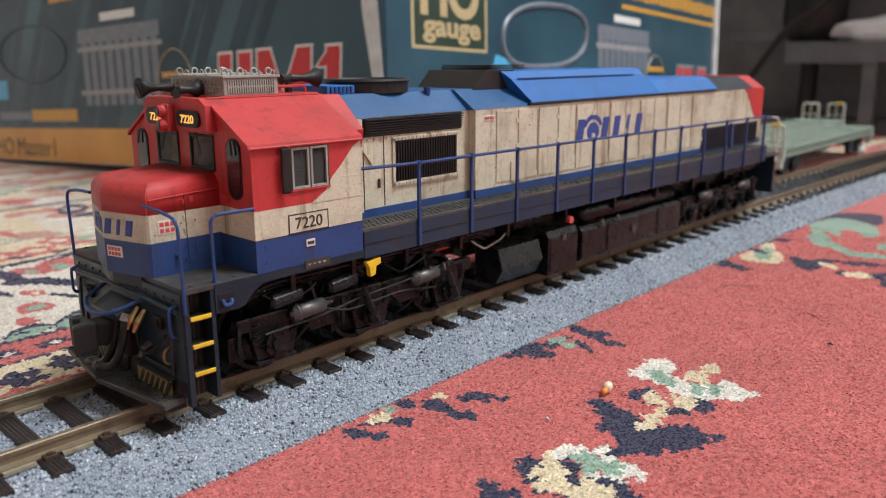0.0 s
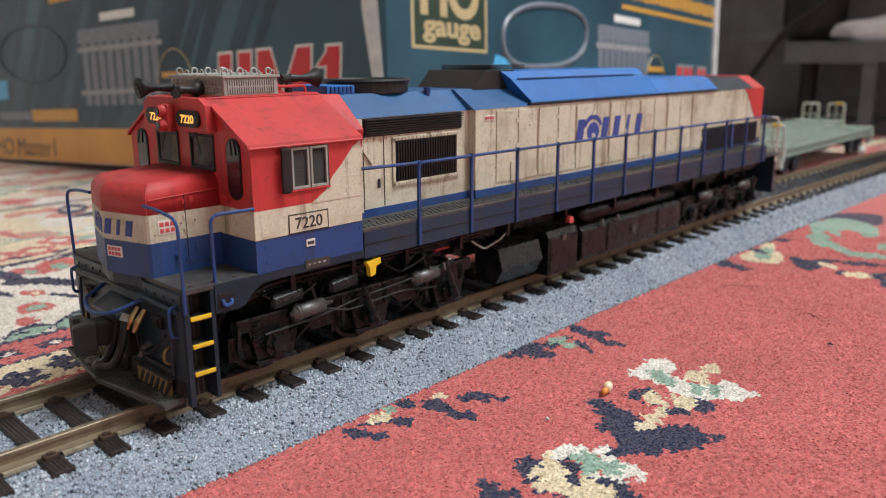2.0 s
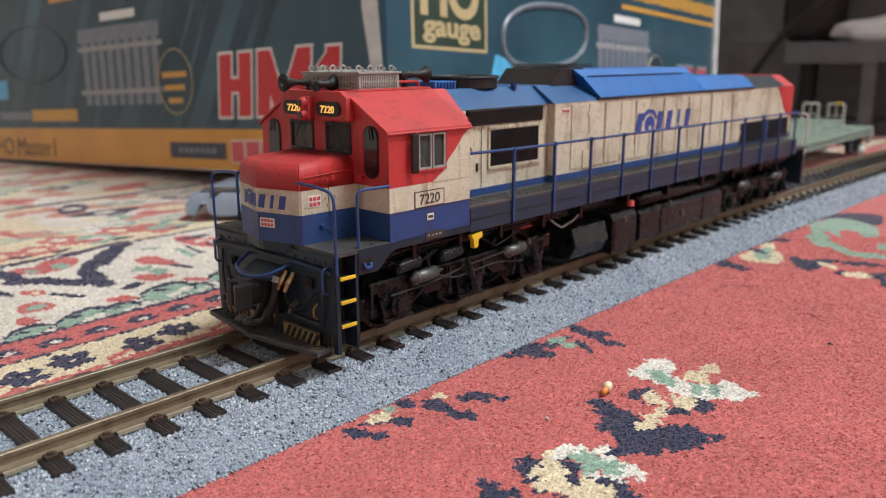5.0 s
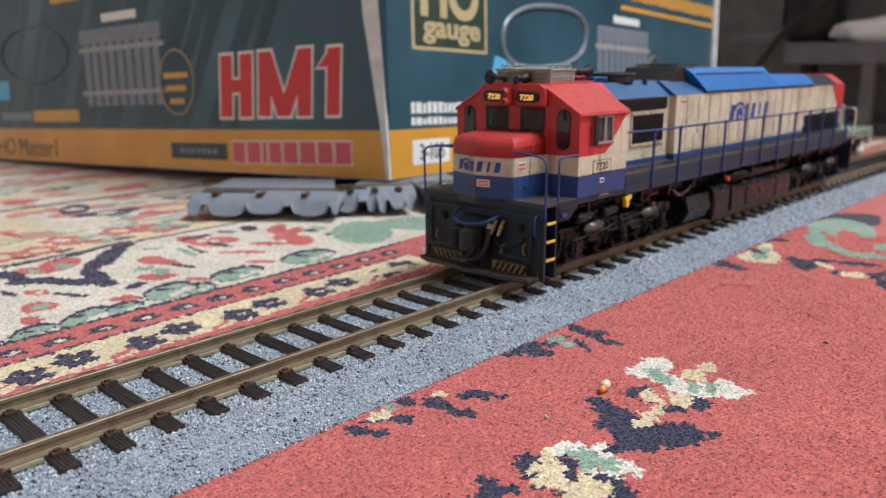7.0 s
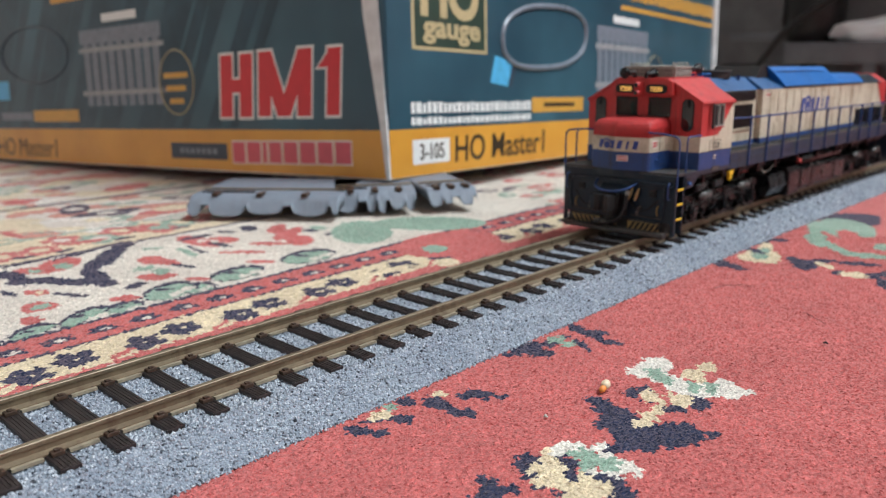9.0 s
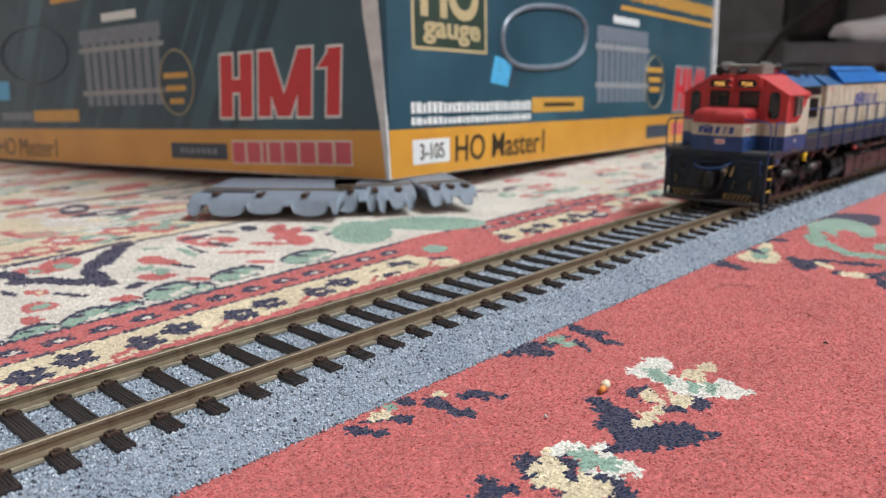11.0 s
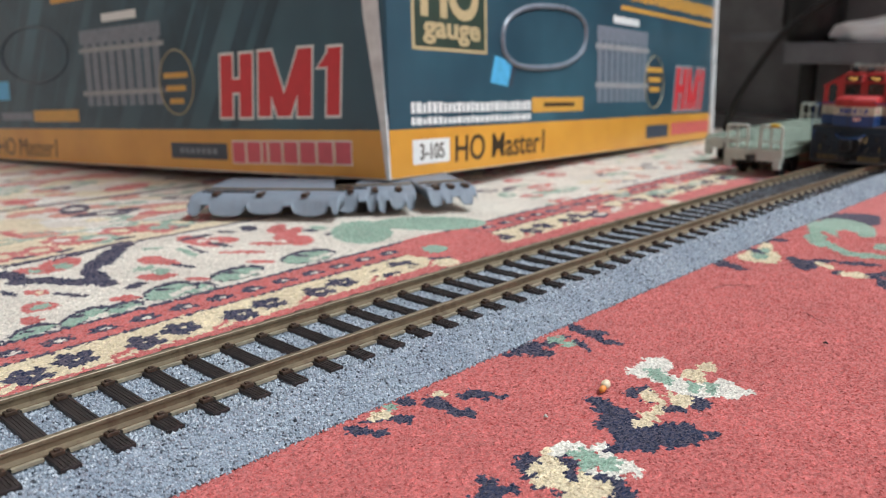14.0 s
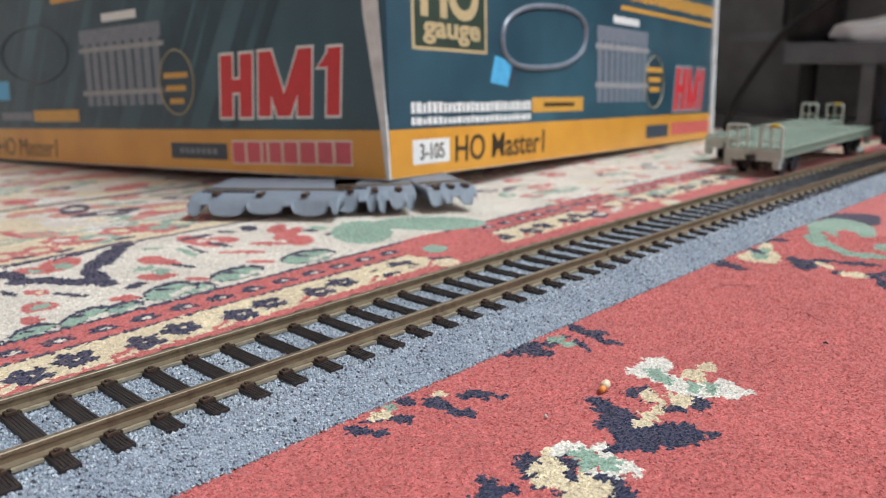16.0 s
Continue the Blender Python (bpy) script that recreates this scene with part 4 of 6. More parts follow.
def bogie(loco, cx, name):
    """A three-axle truck; returns its wheelsets."""
    bg = part(name, bmesh.new(), UNDER, loco, "black cast three-axle bogie with rust dust")
    me = bmesh.new()
    for s in (-1, 1):
        y0, y1 = sorted((s * 12.6, s * 14.2))
        block(me, cx - 26, cx + 26, y0, y1, 15.2, 17.4, 0.3)
        for dx in (-19.5, 0, 19.5):
            prism(me, [(cx + dx - 4.6, 15.4), (cx + dx + 4.6, 15.4), (cx + dx + 3.2, 10.4), (cx + dx - 3.2, 10.4)], "y", y0, y1)
        for dx in (-9.7, 9.7):
            prism(me, [(cx + dx - 5.6, 15.3), (cx + dx + 5.6, 15.3), (cx + dx + 2.6, 12.6), (cx + dx - 2.6, 12.6)], "y", y0 + 0.15, y1 - 0.15)
    block(me, cx - 24, cx + 24, -7, 7, 14.5, 19.0)
    me.transform(Matrix.Scale(MM, 4))
    me.to_mesh(bg.data)
    me.free()
    for s in (-1, 1):
        for dx in (-19.5, 0, 19.5):
            bm = bmesh.new()
            rod(bm, [(cx + dx, s * 14.0, 12.6), (cx + dx, s * 15.2, 12.6)], 2.3, 12)
            rod(bm, [(cx + dx, s * 15.1, 12.6), (cx + dx, s * 15.7, 12.6)], 1.3, 10)
            for a in range(6):
                u = math.radians(60 * a)
                rod(bm, [(cx + dx + 1.75 * math.cos(u), s * 15.1, 12.6 + 1.75 * math.sin(u)), (cx + dx + 1.75 * math.cos(u), s * 15.45, 12.6 + 1.75 * math.sin(u))], 0.28, 5)
            part("axle_box", bm, UNDER, bg)
            for e in (-3.4, 3.4):
                bm = bmesh.new()
                pts = [(cx + dx + e + 0.75 * math.cos(i * 0.8), s * 13.8 + 0.75 * math.sin(i * 0.8), 13.6 + 0.062 * i) for i in range(50)]
                rod(bm, pts, 0.22, 5)
                part("coil_spring", bm, UNDER, bg)
            bm = bmesh.new()
            block(bm, cx + dx - 3.6, cx + dx + 3.6, s * 14.2 - 0.5, s * 14.2 + 0.5, 9.6, 10.3, 0.15)
            part("pedestal_tie", bm, UNDER, bg)
            # brake shoe hanger
            bm = bmesh.new()
            e = -6.7
            rod(bm, bent([(cx + dx + e, s * 15.0, 17.0), (cx + dx + e - 0.4, s * 15.2, 13.4), (cx + dx + e + 1.5, s * 13.0, 11.0)], 0.8), 0.45, 6)
            block(bm, cx + dx + e - 0.2, cx + dx + e + 1.2, s * 10.6 - 1.4, s * 10.6 + 1.4, 10.2, 14.2, 0.25)
            part("brake_hanger", bm, UNDER, bg)
        for dx in (-14.0, 12.0):
            bm = bmesh.new()
            a = cx + dx
            rod(bm, [(a - 3.4, s * 15.4, 16.6), (a - 3.0, s * 15.4, 16.6), (a - 2.9, s * 15.4, 16.6), (a + 2.9, s * 15.4, 16.9), (a + 3.0, s * 15.4, 16.9), (a + 4.8, s * 15.4, 17.0)], [0.5, 0.5, 1.2, 1.2, 0.5, 0.3], 12)
            rod(bm, [(a - 2.4, s * 15.4, 16.65), (a - 1.9, s * 15.4, 16.65)], 1.35, 12)
            part("brake_cylinder", bm, STEEL, bg, "oily black brake cylinder", True)
        for dx in (-2.0, 18.0):
            bm = bmesh.new()
            rod(bm, [(cx + dx - 0.9, s * 15.9, 18.2), (cx + dx + 0.1, s * 15.9, 15.4), (cx + dx + 1.4, s * 15.9, 12.2)], [0.42, 0.62, 0.62], 8)
            rod(bm, [(cx + dx + 0.9, s * 15.9, 13.4), (cx + dx + 1.7, s * 15.9, 11.4)], 0.85, 8)
            part("damper", bm, UNDER, bg, "slanted black damper")
        bm = bmesh.new()
        rod(bm, bent([(cx - 22, s * 15.2, 14.6), (cx - 12, s * 15.4, 15.0), (cx - 3, s * 15.3, 16.2), (cx + 8, s * 15.4, 16.9), (cx + 20, s * 15.3, 18.3)], 2.0), 0.2, 5)
        rod(bm, bent([(cx - 16, s * 15.0, 17.9), (cx - 6, s * 15.5, 14.6), (cx + 6, s * 15.6, 15.4), (cx + 15, s * 15.2, 14.0)], 2.0), 0.2, 5)
        part("brake_pipe", bm, BLACK, bg)
    sets = []
    for dx in (-19.5, 0, 19.5):
        ws = new("wheelset")
        ws.parent = loco
        ws.location = Vector((cx + dx, 0, 12.9)) * MM
        for s in (-1, 1):
            bm = bmesh.new()
            prof = [(5.1, 0.0), (5.8, 0.0), (5.85, 2.3), (6.5, 2.5), (6.5, 3.1), (5.0, 3.1), (4.6, 1.4), (1.9, 1.2), (1.7, 0.4), (0.9, 0.3)]
            n = 28
            rings = [[bm.verts.new((r * math.cos(2 * math.pi * i / n), s * (10.2 - d), r * math.sin(2 * math.pi * i / n))) for i in range(n)] for r, d in prof]
            for a, b in zip(rings, rings[1:]):
                for i in range(n):
                    bm.faces.new((a[i], a[(i + 1) % n], b[(i + 1) % n], b[i]))
            bm.faces.new(rings[-1])
            for q in range(4):
                u = math.radians(90 * q + 20)
                rod(bm, [(3.3 * math.cos(u), s * 9.2, 3.3 * math.sin(u)), (3.3 * math.cos(u), s * 8.6, 3.3 * math.sin(u))], 0.6, 7)
            part("wheel", bm, UNDER, ws)
        part("axle", rod(bmesh.new(), [(0, -9, 0), (0, 9, 0)], 1.2, 10), UNDER, ws)
        sets.append(ws)
    return sets


def ribbed(x0, x1, y, z0, z1, pitch, width, depth, s, upright=True):
    """Slats standing off a plane that faces y = s."""
    bm = bmesh.new()
    a, b = (x0, x1) if upright else (z0, z1)
    n = int((b - a) / pitch)
    for i in range(n):
        c = a + (i + 0.5) * (b - a) / n
        lo, hi = sorted((s * y, s * (y + depth)))
        if upright:
            block(bm, c - width / 2, c + width / 2, lo, hi, z0, z1)
        else:
            block(bm, x0, x1, lo, hi, c - width / 2, c + width / 2)
    return bm


def locomotive():
    lo = thing("model_locomotive", "weathered red, cream and blue model diesel locomotive on the track", "model train")
    # running frame and platforms
    fr = part("frame", B(13, 211, -9, 9, 18.6, 24.0, 0.3), UNDER, lo, "black underframe beam")
    for s in (-1, 1):
        y0, y1 = sorted((s * 16.8, s * 17.7))
        pts = [(13.9, 24.9), (13.9, 20.6), (17.6, 20.6), (18.6, 21.0), (20.2, 22.6), (21.8, 23.5), (41.0, 23.6), (41.0, 24.9)]
        sl = part("side_sill", prism(bmesh.new(), pts, "y", y0, y1, 0.08), SILL, lo, "grimy dark blue side sill")
        y0, y1 = sorted((s * 16.9, s * 17.72))
        part("walkway_skirt", B(41.05, 205, y0, y1, 23.3, 28.0, 0.1), SKIRT, lo, "grimy blue-grey walkway skirt")
        part("walkway_seam", B(41.2, 205, s * 17.6 - 0.2, s * 17.6 + 0.2, 25.5, 25.7), BLACK, lo)
        y0, y1 = sorted((s * 10.0, s * 17.75))
        dk = part("walkway", B(40.75, 205, y0, y1, 27.7, 28.2, 0.08), DIRTY, lo, "dusty grey tread-plate walkway")
        bm = bmesh.new()
        for i in range(150):
            for j in range(5):
                x, y = 42 + i * 1.05 + 0.5 * (j % 2), s * (12.9 + j * 1.0)
                a, c = (0.32, 0.1) if (i + j) % 2 else (0.1, 0.32)
                block(bm, x - a, x + a, y - c, y + c, 28.18, 28.32)
        tagged(part("tread_pattern", bm, DIRTY, lo), kind="stuff")
        part("builder_plate", B(29.2, 33.9, s * 17.7 - 0.12, s * 17.7 + 0.12, 23.9, 25.3), DARKPRINT, lo, "small dark builder's plate")
        for i in range(4):
            part("plate_mark", B(29.7 + i * 0.95, 30.2 + i * 0.95, s * 17.8 - 0.05, s * 17.8 + 0.05, 24.5, 24.75), GREY, lo)
    part("front_platform", B(9.4, 22, -17.6, 17.6, 24.2, 25.0, 0.12), DIRTY, lo, "dusty grey front platform")
    part("rear_platform", B(204.5, 216, -17.6, 17.6, 24.2, 25.0, 0.12), DIRTY, lo)
    part("front_beam", B(9.0, 9.8, -17.3, 17.3, 11.6, 24.3, 0.15), SILL, lo, "grimy blue front beam plate")
    part("rear_beam", B(214.6, 216, -16.8, 16.8, 12, 24.3, 0.15), SILL, lo)
    for s in (-1, 1):
        y0, y1 = sorted((s * 14.2, s * 17.5))
        # step well
        part("step_well", B(13.3, 13.9, y0, y1, 8.4, 24.2), SILL, lo)
        part("step_back", B(9.8, 13.4, s * 14.3 - 0.2, s * 14.3 + 0.2, 8.4, 24.2), BLACK, lo)
        part("step_post", B(9.2, 10.0, min(s * 16.4, s * 17.55), max(s * 16.4, s * 17.55), 8.2, 24.15, 0.1), SILL, lo)
        for z in (20.75, 16.8, 12.8):
            part("step", B(10.1, 13.2, y0 + 0.2, y1 + 0.1, z - 0.6, z - 0.1, 0.08), DIRTY, lo)
            part("step_edge", B(10.1, 13.2, s * 17.55 - 0.16, s * 17.55 + 0.16, z - 0.3, z + 0.25, 0.06), YELLOW, lo, "yellow painted step edge")
        part("jack_pad", B(14.3, 16.8, s * 17.7 - 0.1, s * 17.7 + 0.14, 21.3, 23.4, 0.1), BLACK, lo)
        part("tow_hook", rod(bmesh.new(), bent([(14.9, s * 17.9, 22.6), (15.0, s * 18.2, 21.7), (16.2, s * 18.2, 21.8), (16.3, s * 17.8, 22.4)], 0.4), 0.3, 6), BLUE, lo)
    # snow plough and steps at the front
    for s in (-1, 1):
        part("pilot_tread", prism(bmesh.new(), [(3.9, s * 0.1), (9.2, s * 0.1), (9.2, s * 15.6), (6.0, s * 16.2)], "z", 8.4, 9.1, 0.08), DIRTY, lo, "dusty grey pilot step")
        bm = bmesh.new()
        for i in range(13):
            for j in range(4):
                x, y = 6.2 + j * 0.75 + 0.2 * (i % 2), s * (2.4 + i * 1.0)
                block(bm, x - 0.18, x + 0.18, y - 0.28, y + 0.28, 9.05, 9.25)
        tagged(part("step_studs", bm, DIRTY, lo), kind="stuff")
        part("pilot_plate", prism(bmesh.new(), [(9.05, 12.0), (9.5, 12.0), (9.5, 7.6), (7.2, 7.6), (6.2, 8.3), (8.6, 8.4)], "y", min(s * 0.6, s * 15.4), max(s * 0.6, s * 15.4)), BLACK, lo)
        part("stripe_board", B(8.0, 8.6, min(s * 4.4, s * 13.6), max(s * 4.4, s * 13.6), 9.1, 11.3, 0.08), DULLYELLOW, lo, "faded yellow hazard board")
        part("stripe_board_top", B(8.0, 9.2, min(s * 4.4, s * 13.6), max(s * 4.4, s * 13.6), 11.3, 11.6, 0.06), DIRTY, lo)
        for i in range(6):
            y = s * (4.8 + i * 1.5)
            part("hazard_stripe", prism(bmesh.new(), [(y, 9.2), (y + 0.85 * s, 9.2), (y + 2.1 * s, 11.2), (y + 1.25 * s, 11.2)], "x", 7.94, 8.2), BLACK, lo, "black hazard stripe")
        # hand rails at the corners, blue wire
        part("corner_handrail", rod(bmesh.new(), bent([(9.4, s * 17.6, 21.6), (9.3, s * 17.7, 34.6), (9.2, s * 12.6, 35.3), (9.3, s * 8.6, 35.3)], 1.8), 0.25, 8), BLUE, lo, "bent blue wire handrail")
        part("step_handrail", rod(bmesh.new(), bent([(14.3, s * 17.3, 23.4), (14.3, s * 17.3, 34.4), (20.9, s * 17.8, 34.4)], 1.4), 0.26, 8), BLUE, lo, "bent blue wire handrail")
        part("beam_grab", rod(bmesh.new(), bent([(9.2, s * 15.9, 22.6), (7.9, s * 15.9, 22.4), (7.9, s * 15.9, 18.4), (9.2, s * 15.9, 18.2)], 0.8), 0.24, 6), BLUE, lo)
        part("brake_hose", rod(bmesh.new(), bent([(9.0, -3.0 + s * 1.3, 20.0), (7.2, -3.0 + s * 1.3, 19.4), (6.2, -3.2 + s * 1.3, 15.0), (5.2, -1.6 + s * 1.4, 11.4), (5.0, 1.5 + s, 10.9)], 1.8), 0.6, 8), BLACK, lo, "black rubber brake hose")
        part("hose_valve", rod(bmesh.new(), [(8.8, -6.0 - s, 20.2), (7.6, -6.0 - s, 18.6), (7.0, -5.8 - s, 17.2)], [0.35, 0.55, 0.3], 8), plain("brass_valve" + str(s), (0.34, 0.25, 0.12), 0.3, 0.5, 900, 0.8), lo, "small brass hose valve")
        part("lifting_eye", rod(bmesh.new(), bent([(9.1, s * 12.8, 16.0), (8.2, s * 12.8, 15.4), (8.2, s * 12.8, 13.8), (9.1, s * 12.8, 13.4)], 0.5), 0.2, 6), DULLYELLOW, lo)
        for i in range(3):
            part("beam_mark", B(9.08, 9.25, s * 10.6 + i * 0.8, s * 10.6 + i * 0.8 + 0.5, 16.4, 17.4), GREY, lo)
    for s in (-1, 1):
        part("beam_seam", B(8.9, 9.05, min(s * 6.8, s * 16.6), max(s * 6.8, s * 16.6), 20.9, 21.1), BLACK, lo)
        part("jumper_pipe", rod(bmesh.new(), bent([(8.7, s * 14.6, 21.0), (8.5, s * 14.8, 16.0), (8.6, s * 14.2, 12.4)], 1.0), 0.26, 6), SILL, lo, "grimy upright pipe")
        part("low_grab", rod(bmesh.new(), [(8.6, s * 5.0, 12.9), (8.6, s * 13.8, 12.7)], 0.22, 6), DIRTY, lo)
        part("jumper_socket", B(8.3, 9.05, s * 11.2 - 1.0, s * 11.2 + 1.0, 18.4, 20.2, 0.2), BLACK, lo, "black jumper socket")
        part("socket_lid", rod(bmesh.new(), [(8.0, s * 11.2, 19.3), (8.3, s * 11.2, 19.3)], 0.7, 10), BLACK, lo)
        part("end_cock", rod(bmesh.new(), [(8.9, s * 7.6, 15.2), (7.9, s * 7.6, 14.8), (7.2, s * 7.4, 13.6)], [0.6, 0.5, 0.35], 8), STEEL, lo, "small metal end cock")
        for i in range(5):
            part("beam_bolt", rod(bmesh.new(), [(8.8, s * (4.8 + i * 2.6), 23.2), (9.02, s * (4.8 + i * 2.6), 23.2)], 0.24, 6), SILL, lo)
        part("tread_rim", rod(bmesh.new(), [(3.9, s * 0.4, 9.15), (6.0, s * 16.0, 9.15), (9.0, s * 15.4, 9.15)], 0.2, 6), STEEL, lo, "worn bright tread rim")
        part("hose_coupling", rod(bmesh.new(), [(5.6, 1.2 + s * 1.2, 10.9), (4.6, 2.4 + s * 1.2, 10.7), (4.2, 3.0 + s * 1.2, 10.7)], [0.75, 0.8, 0.5], 10), STEEL, lo, "dull metal hose coupling")
        part("hose_clamp", rod(bmesh.new(), [(7.3, -3.0 + s * 1.3, 19.4), (6.9, -3.0 + s * 1.3, 18.4)], 0.75, 10), GREY, lo, "bright hose clamp")
        part("beam_cable", rod(bmesh.new(), [(8.6 - 1.2 * math.sin(math.pi * q), s * (4.0 + 9.0 * q), 17.8 - 3.4 * math.sin(math.pi * q)) for q in np.linspace(0, 1, 12)], 0.22, 6), BLACK, lo, "drooping black jumper cable")
        part("step_lattice", ribbed(9.9, 13.2, 14.5, 8.6, 23.8, 0.8, 0.22, 0.15, s), DIRTY, lo)
        for i in range(3):
            part("platform_bolt", rod(bmesh.new(), [(11.0 + 3.4 * i, s * 16.6, 24.9), (11.0 + 3.4 * i, s * 16.6, 25.2)], 0.3, 6), STEEL, lo)
    part("coupler_pocket", B(6.4, 9.1, -2.6, 2.6, 13.6, 19.0, 0.3), BLACK, lo)
    part("side_buffer_box", B(7.0, 9.0, 3.4, 7.4, 13.6, 17.6, 0.3), SILL, lo, "black coupler box")
    part("beam_rail", rod(bmesh.new(), bent([(8.4, -17.0, 22.0), (8.4, -6.5, 22.4), (8.4, 6.5, 22.4), (8.4, 17.0, 22.0)], 2.0), 0.28, 8), SILL, lo, "grimy blue wire rail")
    part("uncoupling_bar", rod(bmesh.new(), bent([(9.2, -6.2, 21.6), (5.2, -5.0, 20.2), (4.2, -1.5, 19.4), (4.2, 1.5, 19.4), (5.2, 5.0, 20.2), (9.2, 6.2, 21.6)], 1.5), 0.3, 8), BLUE, lo, "blue bent uncoupling lever")
    co = part("coupler", B(3.2, 10, -1.8, 1.8, 14.6, 18.0, 0.3), BLACK, lo, "black knuckle coupler")
    part("knuckle", prism(bmesh.new(), [(0.2, -2.6), (3.6, -2.6), (3.6, 2.8), (1.8, 2.8), (1.8, 1.2), (2.6, 0.6), (2.4, -0.8), (0.9, -1.0)], "z", 14.2, 18.6, 0.3), BLACK, co)
    part("draft_box", B(7.4, 10, -3.6, 3.6, 12.4, 19.2, 0.3), BLACK, lo)
    part("buffer_shelf", prism(bmesh.new(), [(6.0, 19.3), (9.3, 21.0), (9.3, 20.4), (6.0, 18.7)], "y", -4.2, 4.2), SILL, lo)
    co2 = part("coupler", B(215, 221, -1.7, 1.7, 14.2, 17.6, 0.3), BLACK, lo, "black knuckle coupler")

    # nose in three colours, its front bent to a shallow wedge
    def wedge(x, w, y0, cut=0.35):
        return [(20.9, -w), (9.4 + x + cut, -w), (9.4 + x, -w + cut), (7.1 + x, 0), (9.4 + x, w - cut), (9.4 + x + cut, w), (20.9, w)]
    part("nose_base", prism(bmesh.new(), wedge(0, 8.9, 0), "z", 25.0, 29.9), BLUE, lo, "blue lower nose band")
    part("nose_middle", prism(bmesh.new(), wedge(0, 8.9, 0), "z", 29.9, 33.9), CREAM, lo, "grimy cream nose band")
    part("nose_bracket", prism(bmesh.new(), [(9.0, -6.5), (7.5, -0.6), (7.5, 0.6), (9.0, 6.5)], "z", 23.4, 25.0), SILL, lo)
    bm = bmesh.new()
    levels = ((0, 8.9, 33.9, 33.9), (0.05, 8.85, 36.4, 36.9), (0.35, 8.55, 37.2, 37.9), (1.0, 7.7, 37.9, 38.7), (1.5, 7.2, 38.1, 38.9))
    rs = []
    for x, w, z0, z1 in levels:
        rs.append([bm.verts.new((p[0], p[1], z0 + (z1 - z0) * (p[0] - 7.1) / 13.8)) for p in wedge(x, w, 0)])
    for a, b in zip(rs, rs[1:]):
        for i in range(7):
            bm.faces.new((a[i], a[(i + 1) % 7], b[(i + 1) % 7], b[i]))
    bm.faces.new(rs[0])
    bm.faces.new(rs[-1][::-1])
    bmesh.ops.recalc_face_normals(bm, faces=bm.faces)
    sharp = [e for e in bm.edges if len(e.link_faces) == 2 and e.calc_face_angle() > 0.2 and min(v.co.x for v in e.verts) < 20.5 and max(v.co.z for v in e.verts) > 34]
    bmesh.ops.bevel(bm, geom=sharp, offset=0.28, segments=3, affect="EDGES", profile=0.5)
    part("nose_top", bm, RED, lo, "dusty red nose top", True)
    for s in (-1, 1):
        part("nose_door_edge", B(15.2, 15.28, s * 8.9 - 0.1, s * 8.9 + 0.03, 26.0, 36.4), DARKPRINT, lo)
        part("nose_door_edge", B(15.2, 20.4, s * 8.9 - 0.1, s * 8.9 + 0.03, 26.2, 26.28), DARKPRINT, lo)
        part("nose_hatch", B(16.4, 18.6, s * 8.9 - 0.1, s * 8.9 + 0.12, 27.4, 29.2, 0.08), BLUE, lo, "small blue nose hatch")
        part("nose_moulding", rod(bmesh.new(), [(10.0, s * 8.95, 36.0), (20.5, s * 8.95, 36.5)], 0.1, 5), RED, lo)
        for z in (26.8, 28.8, 31.0, 33.0, 35.2):
            part("nose_hinge", B(14.8, 15.15, s * 8.95 - 0.1, s * 8.95 + 0.14, z - 0.3, z + 0.3, 0.05), BLUE if z < 29.9 else CREAM if z < 33.9 else RED, lo)
        part("nose_lamp", rod(bmesh.new(), [(13.6, s * 8.9, 27.6), (13.6, s * 9.5, 27.6)], [0.5, 0.35], 8), BLUE, lo)
        part("nose_sign", B(11.0, 13.6, s * 8.92 - 0.06, s * 8.92 + 0.06, 31.0, 33.0), WHITE, lo, "small red-framed notice plate")
        for j in range(2):
            for i in range(3):
                part("sign_mark", B(11.2 + i * 0.8, 11.8 + i * 0.8, s * 8.98 - 0.05, s * 8.98 + 0.05, 31.2 + j * 0.9, 31.8 + j * 0.9), SIGNRED, lo)
        part("nose_latch", B(15.9, 16.6, s * 8.92 - 0.15, s * 8.92 + 0.15, 35.0, 35.9, 0.1), RED, lo)
    tilt = 2.3 / 8.9
    part("front_notice", prism(bmesh.new(), [(7.05 + 0.5 * tilt, -0.5), (7.05 + 3.5 * tilt, -3.5), (7.2 + 3.5 * tilt, -3.5), (7.2 + 0.5 * tilt, -0.5)], "z", 27.4, 29.0), WHITE, lo, "small white notice plate")
    for j in range(2):
        for i in range(4):
            y = 0.8 + i * 0.65
            part("notice_mark", prism(bmesh.new(), [(7.0 + y * tilt, -y), (7.0 + (y + 0.45) * tilt, -y - 0.45), (7.2 + (y + 0.45) * tilt, -y - 0.45), (7.2 + y * tilt, -y)], "z", 27.6 + j * 0.7, 28.1 + j * 0.7), SIGNRED, lo)

